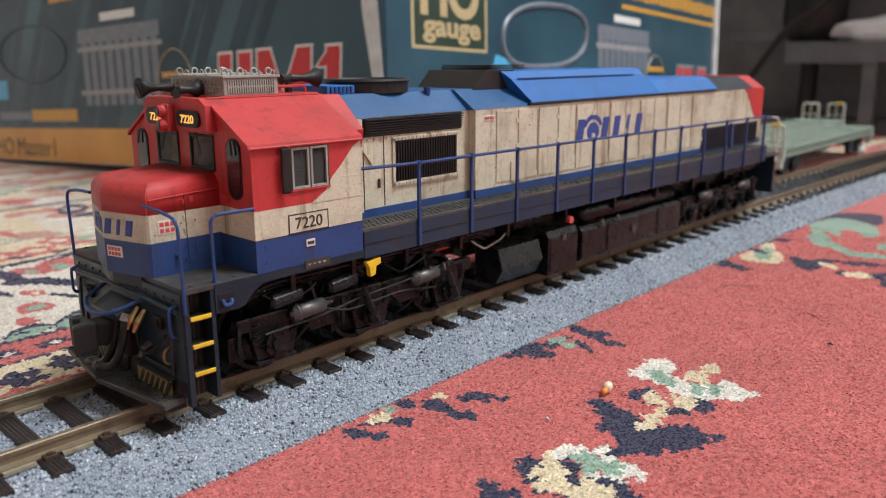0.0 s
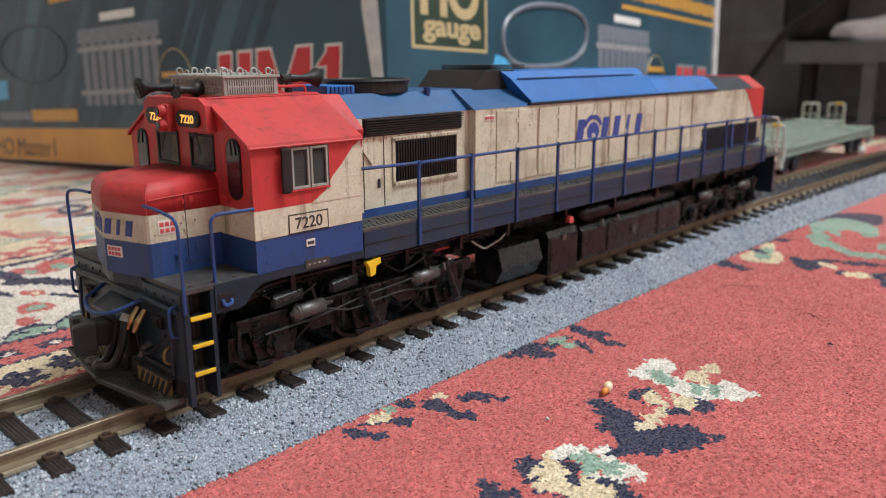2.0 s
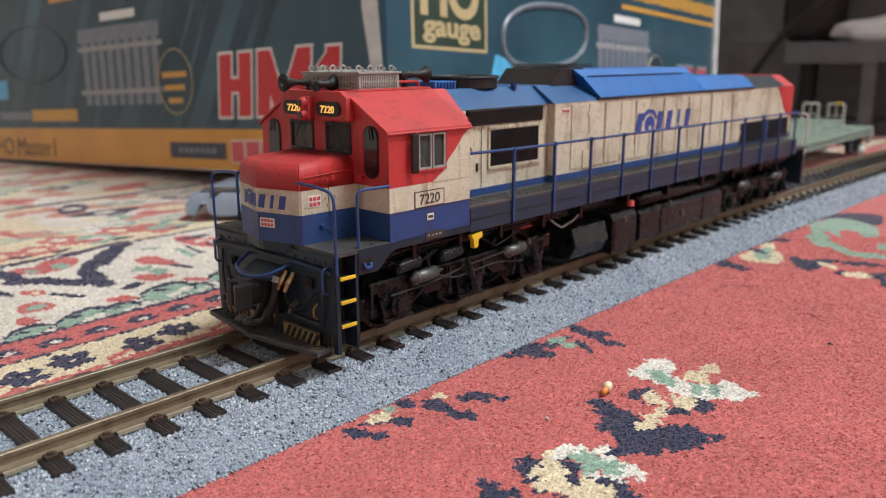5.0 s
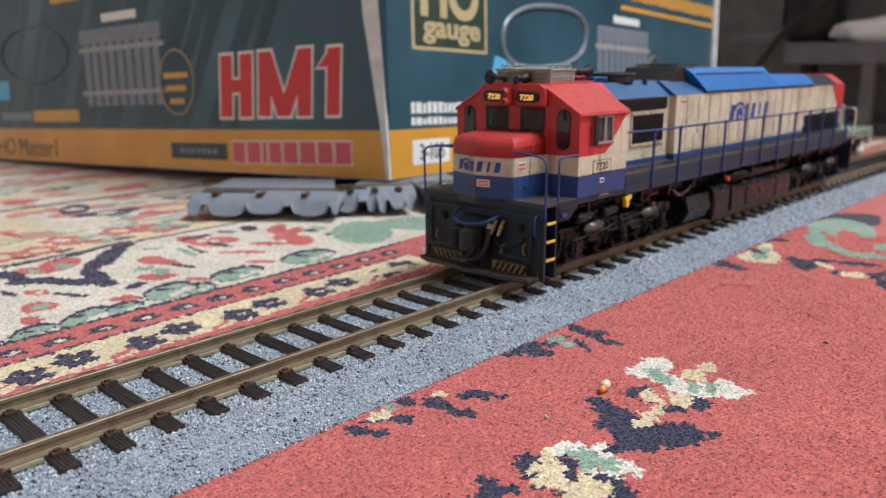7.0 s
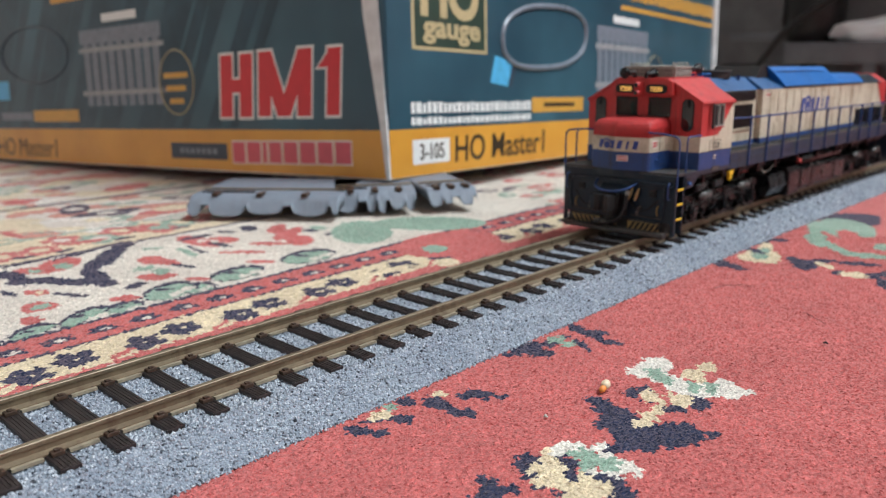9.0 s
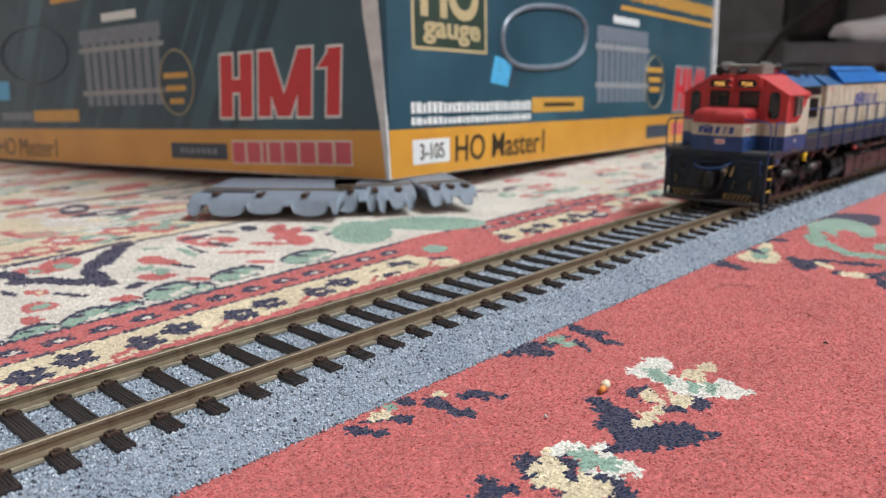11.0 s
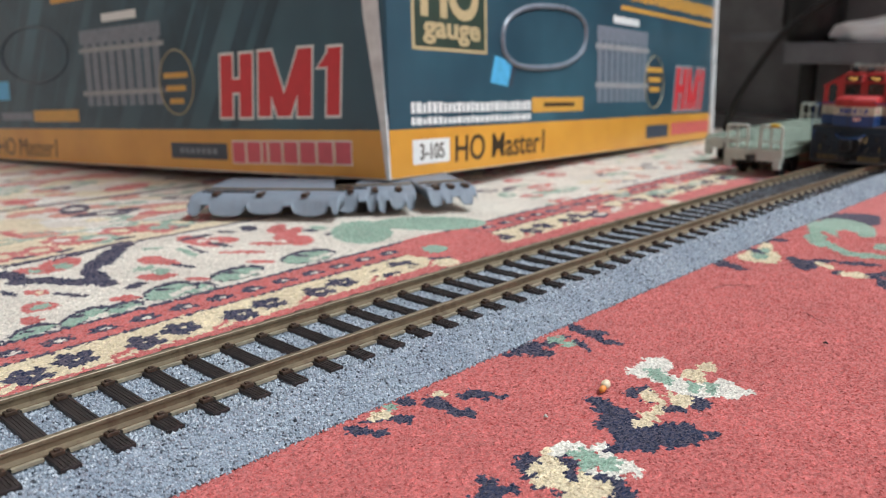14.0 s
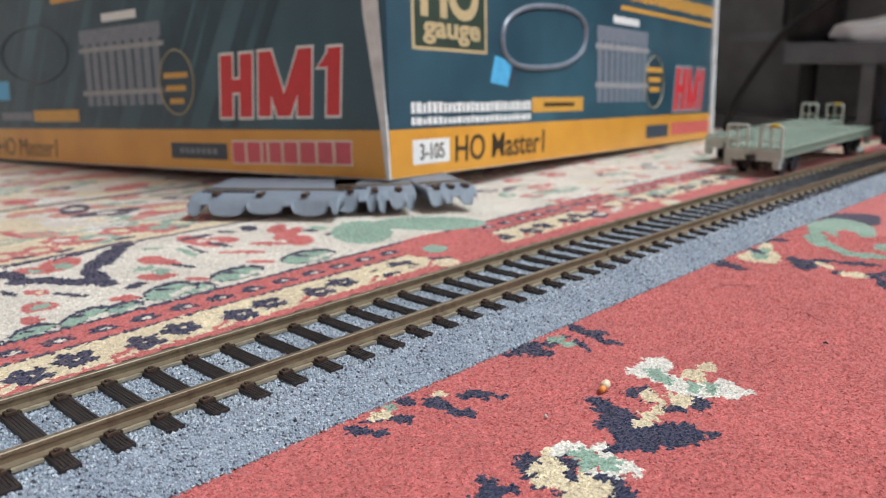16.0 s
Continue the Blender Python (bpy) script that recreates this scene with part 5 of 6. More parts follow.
    def emblem(x, y, z, size, facing, mat):
        """Railway company mark: leaning bars and a disc under an arch."""
        w = size * (0.92 if facing != "front" else 0.84)
        for i in range(6):
            c = (i - 2.5) * w * 1.12
            half = 0.13 if i == 4 else 0.28
            bar = [(-half - 0.1, -0.5), (half - 0.1, -0.5), (half + 0.12, 0.5), (-half + 0.12, 0.5)]
            if i == 1:
                ang = np.linspace(0, 2 * math.pi, 17)[:-1]
                polys = [[(c + size * (0.02 + 0.50 * math.cos(a)), size * (-0.12 + 0.44 * math.sin(a))) for a in ang]]
                arch = np.linspace(0.25, math.pi - 0.2, 10)
                polys.append([(c + size * 0.78 * math.cos(a), size * (0.02 + 0.66 * math.sin(a))) for a in arch] + [(c + size * 0.6 * math.cos(a), size * (0.0 + 0.46 * math.sin(a))) for a in arch[::-1]])
            else:
                polys = [[(c + p[0] * size * 0.95, p[1] * size) for p in bar]]
            bm = bmesh.new()
            for n, poly in enumerate(polys):
                o = 0.06 + 0.008 * n
                if facing == "front":
                    prism(bm, [(-(p[0]) + y, p[1] + z) for p in poly], "x", -o, 0.1)
                else:
                    s = -1 if facing == "right" else 1
                    prism(bm, [(x - s * p[0], p[1] + z) for p in poly], "y", min(s * (y + o), s * (y - 0.05)), max(s * (y + o), s * (y - 0.05)))
            if facing == "front":
                for v in bm.verts:
                    v.co.x += x + abs(v.co.y) * 2.3 / 8.9
            part("company_mark", bm, mat, lo)
    emblem(7.08, 0.0, 31.8, 2.25, "front", BLUEPRINT)

    # cab
    cs = [(-17.7, 24.7), (17.7, 24.7), (17.7, 29.7), (-17.7, 29.7)]
    part("cab_base", prism(bmesh.new(), cs, "x", 20.9, 40.8, 0.05), BLUE, lo, "blue lower cab band")
    cs = [(-17.7, 29.7), (17.7, 29.7), (17.7, 33.9), (-17.7, 33.9)]
    part("cab_middle", prism(bmesh.new(), cs, "x", 20.9, 40.8, 0.05), CREAM, lo, "grimy cream cab band")
    cs = [(-17.7, 33.9), (17.7, 33.9), (17.7, 43.0), (7.6, 48.8), (-7.6, 48.8), (-17.7, 43.0)]
    part("cab_rear_wall", prism(bmesh.new(), cs, "x", 40.0, 40.8, 0.05), RED, lo, "red cab rear wall")
    bm = bmesh.new()
    for poly in ([(-17.7, 33.9), (17.7, 33.9), (17.7, 39.0), (-17.7, 39.0)], [(-2.0, 39.0), (2.0, 39.0), (2.0, 43.9), (-2.0, 43.9)],
                 [(8.2, 39.0), (17.7, 39.0), (17.7, 43.0), (16.1, 43.9), (8.2, 43.9)], [(-8.2, 39.0), (-17.7, 39.0), (-17.7, 43.0), (-16.1, 43.9), (-8.2, 43.9)],
                 [(-16.1, 43.9), (16.1, 43.9), (7.6, 48.8), (-7.6, 48.8)]):
        prism(bm, poly, "x", 20.9, 21.7)
    part("cab_front_wall", bm, RED, lo, "red cab front with two windscreen openings")
    part("cab_floor", B(21.8, 39.9, -16.8, 16.8, 33.9, 34.2), BLACK, lo)
    part("control_desk", B(22.4, 26.0, -15.5, -3.0, 34.2, 38.4, 0.4), BLACK, lo, "dark control desk inside the cab")
    for y in (-11.0, 9.0):
        part("driver_seat", B(30.0, 33.5, y - 2.2, y + 2.2, 34.2, 38.2, 0.6), BLACK, lo, "dark driver's seat")
        part("seat_back", B(33.0, 34.2, y - 2.2, y + 2.2, 38.0, 42.2, 0.5), BLACK, lo)
    cs = [(-18.1, 42.6), (-17.9, 43.25), (-7.7, 49.3), (7.7, 49.3), (17.9, 43.25), (18.1, 42.6), (17.7, 42.9), (7.6, 48.8), (-7.6, 48.8), (-17.7, 42.9)]
    part("cab_roof", prism(bmesh.new(), cs, "x", 20.4, 41.0), RED, lo, "red cab roof with narrow eaves")
    for s in (-1, 1):
        a, b = sorted((s * 16.9, s * 17.7))
        bm = bmesh.new()
        for x0, x1, z0, z1 in ((21.7, 27.5, 33.9, 42.95), (34.2, 40.0, 33.9, 42.95), (27.5, 34.2, 33.9, 36.4), (27.5, 34.2, 42.2, 42.95)):
            block(bm, x0, x1, a, b, z0, z1)
        part("cab_side_wall", bm, RED, lo, "red cab side with a window opening")
        a, b = sorted((s * 17.6, s * 17.78))
        wedge = [(31.0, 33.85), (40.8, 33.85), (40.8, 42.6), (39.2, 41.6), (37.0, 39.2), (35.0, 37.4), (33.6, 35.4), (32.0, 34.5)]
        part("cab_wedge", prism(bmesh.new(), wedge, "y", a, b), CREAM, lo, "cream painted wedge behind the cab window")
        part("number_panel", B(26.7, 33.8, s * 17.75 - 0.06, s * 17.75 + 0.06, 29.8, 32.6), CREAM, lo)
        for q in ((26.6, 33.9, 32.5, 32.65), (26.6, 33.9, 29.75, 29.9), (26.6, 26.75, 29.75, 32.6), (33.75, 33.9, 29.75, 32.6)):
            part("plate_line", B(q[0], q[1], s * 17.8 - 0.05, s * 17.8 + 0.05, q[2], q[3]), DARKPRINT, lo)
        m = Matrix(((-s, 0, 0, 30.25), (0, 0, s, s * 17.84), (0, 1, 0, 31.2), (0, 0, 0, 1)))
        lettering("road_number", "7220", 2.7, DARKPRINT, lo, m, 0.04, 0.95, 0, 0.02, fit=(5.2, 1.8))
        part("class_plate", B(29.6, 31.2, s * 17.78 - 0.06, s * 17.78 + 0.06, 27.4, 28.5), WHITE, lo)
        part("class_mark", B(29.8, 31.0, s * 17.84 - 0.05, s * 17.84 + 0.05, 27.7, 28.2), DARKPRINT, lo)
        # sliding side window
        bm = bmesh.new()
        for q in ((27.3, 34.4, 42.2, 42.5), (27.3, 34.4, 36.1, 36.4), (27.3, 27.6, 36.4, 42.2), (34.1, 34.4, 36.4, 42.2), (30.7, 31.0, 36.4, 42.2)):
            block(bm, q[0], q[1], s * 17.7 - 0.2, s * 17.7 + 0.14, q[2], q[3])
        w = part("side_window", bm, DARKPRINT, lo, "aluminium-framed sliding cab window")
        for x0, x1 in ((27.6, 30.7), (31.0, 34.1)):
            bm = bmesh.new()
            for q in ((x0, x1, 42.0, 42.35), (x0, x1, 36.3, 36.65), (x0, x0 + 0.3, 36.65, 42.0), (x1 - 0.3, x1, 36.65, 42.0)):
                block(bm, q[0], q[1], s * 17.8 - 0.18, s * 17.8 + 0.22, q[2], q[3])
            part("window_frame", bm, GREY, w)
            part("pane", B(x0 + 0.3, x1 - 0.3, s * 17.6 - 0.05, s * 17.6 + 0.05, 36.5, 42.15), PANE, w, "dusty sliding pane").visible_shadow = False
        mir = part("mirror", B(25.3, 26.9, s * 18.6 - 0.25, s * 18.6 + 0.25, 36.0, 42.6, 0.35), BLACK, lo, "dark mirror beside the window")
        part("mirror_bracket", B(26.4, 27.0, min(s * 17.6, s * 18.6), max(s * 17.6, s * 18.6), 42.2, 42.7), RED, lo)
        # front cab door window, tall with round ends
        arc = [(1.55 * math.cos(a), 4.0 - 1.55 + (0.8 + 1.55 * math.sin(a) if math.sin(a) > 0 else -3.0 - 1.4 + 1.55 * math.sin(a))) for a in np.linspace(0, 2 * math.pi, 25)[:-1]]
        part("door_window_frame", prism(bmesh.new(), [(s * 13.6 + 1.15 * p[0], 38.9 + 1.06 * p[1]) for p in arc], "x", 20.72, 20.95), BLACK, lo, "black rubber window seal")
        part("door_window", prism(bmesh.new(), [(s * 13.6 + p[0], 38.9 + p[1]) for p in arc], "x", 20.66, 20.9), GLASS, lo, "dark tall rounded door window")
        bm = bmesh.new()
        for y0, y1, z0, z1 in ((1.7, 8.5, 43.6, 44.1), (1.7, 8.5, 38.8, 39.3), (1.7, 2.2, 39.3, 43.6), (8.0, 8.5, 39.3, 43.6)):
            block(bm, 20.65, 21.1, min(s * y0, s * y1), max(s * y0, s * y1), z0, z1, 0.08)
        wf = part("windscreen_frame", bm, BLACK, lo, "black windscreen seal")
        part("windscreen", B(20.9, 21.0, min(s * 2.1, s * 8.1), max(s * 2.1, s * 8.1), 39.2, 43.7), PANE, wf, "dusty clear windscreen").visible_shadow = False
        part("wiper", rod(bmesh.new(), [(20.3, s * 4.4, 44.3), (20.2, s * 6.0, 41.0)], 0.13, 5), BLACK, lo)
        part("door_wiper", rod(bmesh.new(), [(20.4, s * 13.6, 43.8), (20.3, s * 14.0, 41.6)], 0.16, 5), BLACK, lo)
        # lit number boards
        ang = np.linspace(0, 2 * math.pi, 21)[:-1]
        rim = [(s * 4.7 + (1.9 if math.cos(a) > 0 else -1.9) + 1.3 * math.cos(a), 46.4 + 1.25 * math.sin(a)) for a in ang]
        part("number_board", prism(bmesh.new(), rim, "x", 19.0, 20.0), BLACK, lo, "black oval lit number board")
        m = Matrix(((0, 0, -1, 18.97), (-1, 0, 0, s * 4.7), (0, 1, 0, 46.35), (0, 0, 0, 1)))
        lettering("lit_number", "7220", 1.6, GLOW, lo, m, 0.04, 1.0, 0, 0.03, fit=(3.7, 1.25))
        part("lamp_lens", rod(bmesh.new(), [(17.2, 0.6, 46.3 + s * 1.05), (17.6, 0.6, 46.3 + s * 1.05), (20.0, 0.6, 46.3 + s * 1.05)], [0.75, 0.95, 0.95], 14), RED, lo, "small round headlamp")
        part("grab_rail", rod(bmesh.new(), bent([(33.5, s * 6.0, 49.3), (33.5, s * 6.0, 50.6), (39.5, s * 6.0, 50.6), (39.5, s * 6.0, 49.3)], 0.5), 0.24, 6), RED, lo, "red roof grab rail")
    for s in (-1, 1):
        part("rain_gutter", rod(bmesh.new(), [(20.6, s * 18.05, 42.75), (40.9, s * 18.05, 42.65)], 0.2, 6), RED, lo, "thin red rain gutter")
        part("roof_edge_strip", rod(bmesh.new(), [(20.6, s * 7.8, 49.3), (40.8, s * 7.8, 49.3)], 0.16, 6), RED, lo)
        part("cab_seam", B(20.95, 40.7, s * 17.7 - 0.05, s * 17.7 + 0.03, 29.66, 29.74), DARKPRINT, lo)
        part("cab_weld", B(37.0, 40.75, s * 17.76 - 0.05, s * 17.76 + 0.1, 37.0, 37.35, 0.05), CREAM, lo)
        for x in (22.5, 40.2):
            for z in (26.2, 28.6):
                part("cab_bolt", rod(bmesh.new(), [(x, s * 17.65, z), (x, s * 17.85, z)], 0.16, 6), BLUE, lo)
        part("window_ledge", B(27.2, 34.5, s * 17.85 - 0.15, s * 17.85 + 0.3, 35.95, 36.25, 0.06), RED, lo)
        part("door_stop", rod(bmesh.new(), [(20.9, s * 11.2, 35.2), (20.0, s * 11.2, 35.2)], [0.45, 0.6], 8), RED, lo, "red rubber-tipped door stop")
    part("board_housing", prism(bmesh.new(), [(-9.6, 44.6), (9.6, 44.6), (9.2, 48.4), (7.6, 49.35), (-7.6, 49.35), (-9.2, 48.4)], "x", 19.4, 21.0, 0.12), RED, lo, "red housing of the number boards")
    part("lamp_plate", B(18.2, 19.7, -0.5, 1.7, 44.3, 48.4, 0.3), RED, lo)
    for z in (45.25, 47.35):
        part("headlamp_lens", rod(bmesh.new(), [(17.1, 0.6, z), (17.3, 0.6, z)], 0.6, 12), GLASS, lo, "small dark headlamp lens")

    # air-conditioner on the cab roof
    part("cooler_seat", B(22.8, 40.6, -7.9, 7.9, 49.2, 49.6, 0.1), RED, lo)
    ac = part("roof_cooler", B(23.6, 33.0, -7.8, 7.8, 49.5, 52.1, 0.12), GREY, lo, "grey slotted roof air-conditioner")
    part("cooler_lid", B(23.3, 33.3, -8.1, 8.1, 52.1, 52.5, 0.1), GREY, ac)
    for s in (-1, 1):
        part("slot_backing", B(24.2, 32.4, s * 7.8 - 0.1, s * 7.8 + 0.04, 49.9, 51.8), BLACK, ac)
        bm = bmesh.new()
        for i in range(21):
            block(bm, 24.2 + i * 0.4, 24.42 + i * 0.4, s * 7.85 - 0.1, s * 7.85 + 0.08, 49.9, 51.8)
        block(bm, 24.2, 32.4, s * 7.87 - 0.1, s * 7.87 + 0.08, 50.75, 50.95)
        part("cooler_louvre", bm, GREY, ac)
        for x in (24.6, 27.2, 29.6, 32.2):
            ringp = [(x + 0.5 * math.cos(a), s * 6.6, 53.0 + 0.5 * math.sin(a)) for a in np.linspace(0, 2 * math.pi, 13)]
            part("lifting_ring", rod(bmesh.new(), ringp, 0.17, 5), GREY, ac)
            ringp = [(x + 1.0, s * 6.2 + 0.5 * math.cos(a), 52.8 + 0.4 * math.sin(a)) for a in np.linspace(0, 2 * math.pi, 13)]
            part("lifting_ring", rod(bmesh.new(), ringp, 0.15, 5), GREY, ac)
    for y0, y1 in ((-7.2, -0.4), (0.4, 7.2)):
        part("slot_backing", B(23.56, 23.7, y0, y1, 49.9, 51.8), BLACK, ac)
        bm = bmesh.new()
        for i in range(17):
            block(bm, 23.5, 23.66, y0 + i * 0.4, y0 + 0.22 + i * 0.4, 49.9, 51.8)
        block(bm, 23.48, 23.66, y0, y1, 50.75, 50.95)
        part("cooler_louvre", bm, GREY, ac)
    for y in (-3.5, 0.0, 3.5):
        part("cooler_rib", B(23.4, 33.2, y - 0.2, y + 0.2, 52.4, 52.75, 0.08), GREY, ac)

    def horn(x, y, z, back, ln=5.0):
        d = -1 if not back else 1
        hp = part("air_horn", rod(bmesh.new(), [(x, y, z), (x + d * 0.5, y, z), (x + d * ln * 0.45, y, z), (x + d * ln * 0.75, y, z), (x + d * ln, y, z), (x + d * ln * 0.97, y, z)], [0.5, 0.75, 0.5, 0.85, 1.6, 1.0], 14), BLACK, lo, "black trumpet air horn", True)
        part("horn_foot", B(x - 0.4, x + 0.4, y - 0.5, y + 0.5, 49.2, z, 0.1), BLACK, hp)
    horn(21.8, 3.6, 50.7, False, 5.6)
    horn(19.6, -1.2, 50.4, True, 3.6)
    horn(36.8, -5.2, 51.8, True, 5.6)
    part("horn_bell", rod(bmesh.new(), [(35.4, -5.2, 51.7), (37.6, -5.2, 51.8)], [0.9, 0.5], 10), BLACK, lo)

    # narrow hood behind the cab
    part("equipment_hood", prism(bmesh.new(), [(-10.8, 29.5), (10.8, 29.5), (10.8, 45.2), (-10.8, 45.2)], "x", 40.8, 74.0, 0.06), CREAM, lo, "rust-streaked cream hood side")
    part("equipment_hood_foot", B(40.8, 74, -10.95, 10.95, 28.2, 29.6, 0.05), BLUE, lo, "blue foot strip of the hood")
    part("equipment_hood_roof", prism(bmesh.new(), [(-11.0, 45.1), (-6.4, 48.9), (6.4, 48.9), (11.0, 45.1)], "x", 45.6, 74.0, 0.1), FADED_BLUE, lo, "blue sloped hood roof")
    part("roof_joint", prism(bmesh.new(), [(-13.4, 43.6), (-7.4, 49.1), (7.4, 49.1), (13.4, 43.6), (12.6, 40.0), (-12.6, 40.0)], "x", 40.9, 45.4, 0.15), RED, lo, "red stepped roof joint")
    part("joint_side", prism(bmesh.new(), [(-12.7, 29.6), (12.7, 29.6), (12.7, 42.9), (-12.7, 42.9)], "x", 40.85, 45.5, 0.08), CREAM, lo, "cream hood shoulder behind the cab")
    for s in (-1, 1):
        y = 10.8
        part("louvre_backing", B(47.2, 71.8, min(s * 10.5, s * 11.0), max(s * 10.5, s * 11.0), 41.9, 45.0, 0.05), BLACK, lo, "black louvre panel")
        for i in range(7):
            z = 42.1 + i * 0.42
            part("louvre_slat", prism(bmesh.new(), [(s * 10.9, z), (s * (11.25 + 0.1 * i), z + 0.05), (s * (11.25 + 0.1 * i), z + 0.22), (s * 10.9, z + 0.3)], "x", 47.4, 71.6), BLACK, lo)
        bm = bmesh.new()
        for i in range(16):
            block(bm, 48.2 + i * 1.5, 48.6 + i * 1.5, s * 10.9 - 0.1, s * 10.9 + 0.25, 41.3, 41.7)
        part("rivet_row", bm, CREAM, lo)
        part("joint_strip", B(45.6, 47.0, s * 11.0 - 0.2, s * 11.0 + 0.25, 40.6, 45.0, 0.15), CREAM, lo, "cream riveted strip")
        gr = part("radiator_grille", B(54.5, 70.4, min(s * 10.5, s * 10.95), max(s * 10.5, s * 10.95), 33.6, 40.8), BLACK, lo, "black ribbed side radiator grille")
        part("grille_ribs", ribbed(54.8, 70.2, 10.9, 33.8, 40.6, 0.62, 0.25, 0.3, s, True), BLACK, gr)
        bm = bmesh.new()
        for q in ((53.9, 71.0, 40.8, 41.5), (53.9, 71.0, 32.8, 33.6), (53.9, 54.5, 33, 41.2), (70.4, 71.0, 33, 41.2)):
            block(bm, q[0], q[1], s * 10.9 - 0.2, s * 10.9 + 0.3, q[2], q[3], 0.06)
        part("grille_frame", bm, CREAM, gr, "cream grille frame with rivets")
        bm = bmesh.new()
        for i in range(19):
            for z in (33.2, 41.15):
                x = 54.4 + i * 0.9
                block(bm, x - 0.16, x + 0.16, s * 11.2 - 0.1, s * 11.2 + 0.12, z - 0.16, z + 0.16)
        part("rivets", bm, CREAM, gr)
        part("hood_latch", B(50.4, 50.9, s * 10.9 - 0.15, s * 10.9 + 0.2, 33.0, 34.6, 0.08), BLACK, lo, "black door latch")
        for x in (47.2, 51.9):
            part("hood_seam", B(x, x + 0.14, s * 10.8 - 0.1, s * 10.8 + 0.06, 29.8, 41.8), DARKPRINT, lo)
        strut = [(45.5, 41.5), (46.0, 41.5), (49.6, 37.5), (49.0, 37.2)]
        part("hood_brace", prism(bmesh.new(), strut, "y", min(s * 10.7, s * 11.2), max(s * 10.7, s * 11.2)), CREAM, lo)
    part("blower_box", B(44.0, 50.0, -6.0, 6.0, 48.9, 50.4, 0.2), ROOF_BLUE, lo, "blue ribbed roof box")
    part("blower_ribs", ribbed(44.4, 49.6, 6.0, 49.1, 50.2, 0.8, 0.3, 0.25, -1), BLUE, lo)
    part("roof_fan", rod(bmesh.new(), [(58, 0, 48.8), (58, 0, 50.9)], 7.6, 32), BLACK, lo, "black round roof fan cowl", False)
    part("fan_rim", rod(bmesh.new(), [(58 + 7.6 * math.cos(a), 7.6 * math.sin(a), 50.9) for a in np.linspace(0, 2 * math.pi, 33)], 0.4, 6), BLACK, lo)
    part("roof_bolt", rod(bmesh.new(), [(66.5, -7.2, 48.0), (66.5, -7.2, 49.6)], [0.5, 0.7], 8), BLUE, lo)

    # long engine hood
    part("engine_hood", prism(bmesh.new(), [(-12.6, 29.5), (12.6, 29.5), (12.6, 45.3), (-12.6, 45.3)], "x", 74.05, 211.5, 0.08), CREAM, lo, "rust-streaked cream engine hood side")
    part("engine_hood_foot", B(74.0, 211.5, -12.75, 12.75, 28.2, 29.8, 0.05), BLUE, lo, "blue foot strip of the hood")
    part("engine_hood_roof", prism(bmesh.new(), [(-12.7, 45.2), (-7.4, 48.9), (7.4, 48.9), (12.7, 45.2)], "x", 73.6, 92.0, 0.1), FADED_BLUE, lo, "blue sloped hood roof")
    part("rear_roof", prism(bmesh.new(), [(-12.7, 45.2), (-7.4, 48.7), (7.4, 48.7), (12.7, 45.2)], "x", 92.1, 204.0, 0.1), SILL, lo, "dark grimy rear roof")
    part("rear_cap", prism(bmesh.new(), [(-12.7, 45.2), (-7.4, 48.9), (7.4, 48.9), (12.7, 45.2)], "x", 204.1, 211.7, 0.15), RED, lo, "red rear roof end")
    for s in (-1, 1):
        a, b = sorted((s * 12.5, s * 12.72))
        part("rear_wedge", prism(bmesh.new(), [(211.6, 35.5), (211.6, 45.3), (197.0, 45.3), (200.0, 43.5), (204.0, 38.5), (207.0, 35.8)], "y", a, b), RED, lo, "red painted wedge at the rear end")
        # doors along the hood
        x = 80.0
        i = 0
        while x < 168:
            dr = part("hood_door", B(x + 0.2, x + 6.5, min(s * 12.5, s * 12.8), max(s * 12.5, s * 12.8), 30.6, 44.6, 0.07), CREAM, lo, "cream hinged engine door with rust streaks")
            if i % 2:
                part("rust_streak", B(x + 6.35, x + 6.62, s * 12.82 - 0.02, s * 12.82 + 0.02, 30.8 + (i % 4), 44.4), RUST, dr, "brown rust run")
            for z in (32.5, 37.5, 42.5):
                part("hinge", B(x - 0.15 if i % 2 else x + 6.2, x + 0.55 if i % 2 else x + 6.9, s * 12.8 - 0.12, s * 12.8 + 0.2, z - 0.5, z + 0.5, 0.06), CREAM, dr)
            x += 6.95
            i += 1
        part("hatch", B(84.6, 88.6, min(s * 12.6, s * 13.0), max(s * 12.6, s * 13.0), 30.4, 34.4, 0.08), CREAM, lo, "small cream hatch")
        part("side_notice", B(76.5, 79.5, s * 12.65 - 0.06, s * 12.65 + 0.06, 43.0, 44.0), WHITE, lo)
        for j in range(4):
            part("notice_mark", B(76.7 + j * 0.7, 77.2 + j * 0.7, s * 12.72 - 0.05, s * 12.72 + 0.05, 43.2, 43.8), SIGNRED, lo)
        rg = part("rear_grille", B(170, 208.5, min(s * 12.4, s * 12.9), max(s * 12.4, s * 12.9), 28.8, 35.2, 0.1), BLACK, lo, "black rear radiator intake")
        part("rear_grille_ribs", ribbed(171, 208, 12.85, 29.2, 34.8, 1.3, 0.4, 0.25, s), SILL, rg)
        part("intake_post", B(188.6, 190.2, min(s * 12.6, s * 13.3), max(s * 12.6, s * 13.3), 28.4, 35.4), BLUE, rg)
        emblem(122.0, 12.85, 38.9, 4.9, "right" if s < 0 else "left", BLUEPRINT)
        # walkway handrail
        xs = [53.4 + 13.45 * i for i in range(12)]
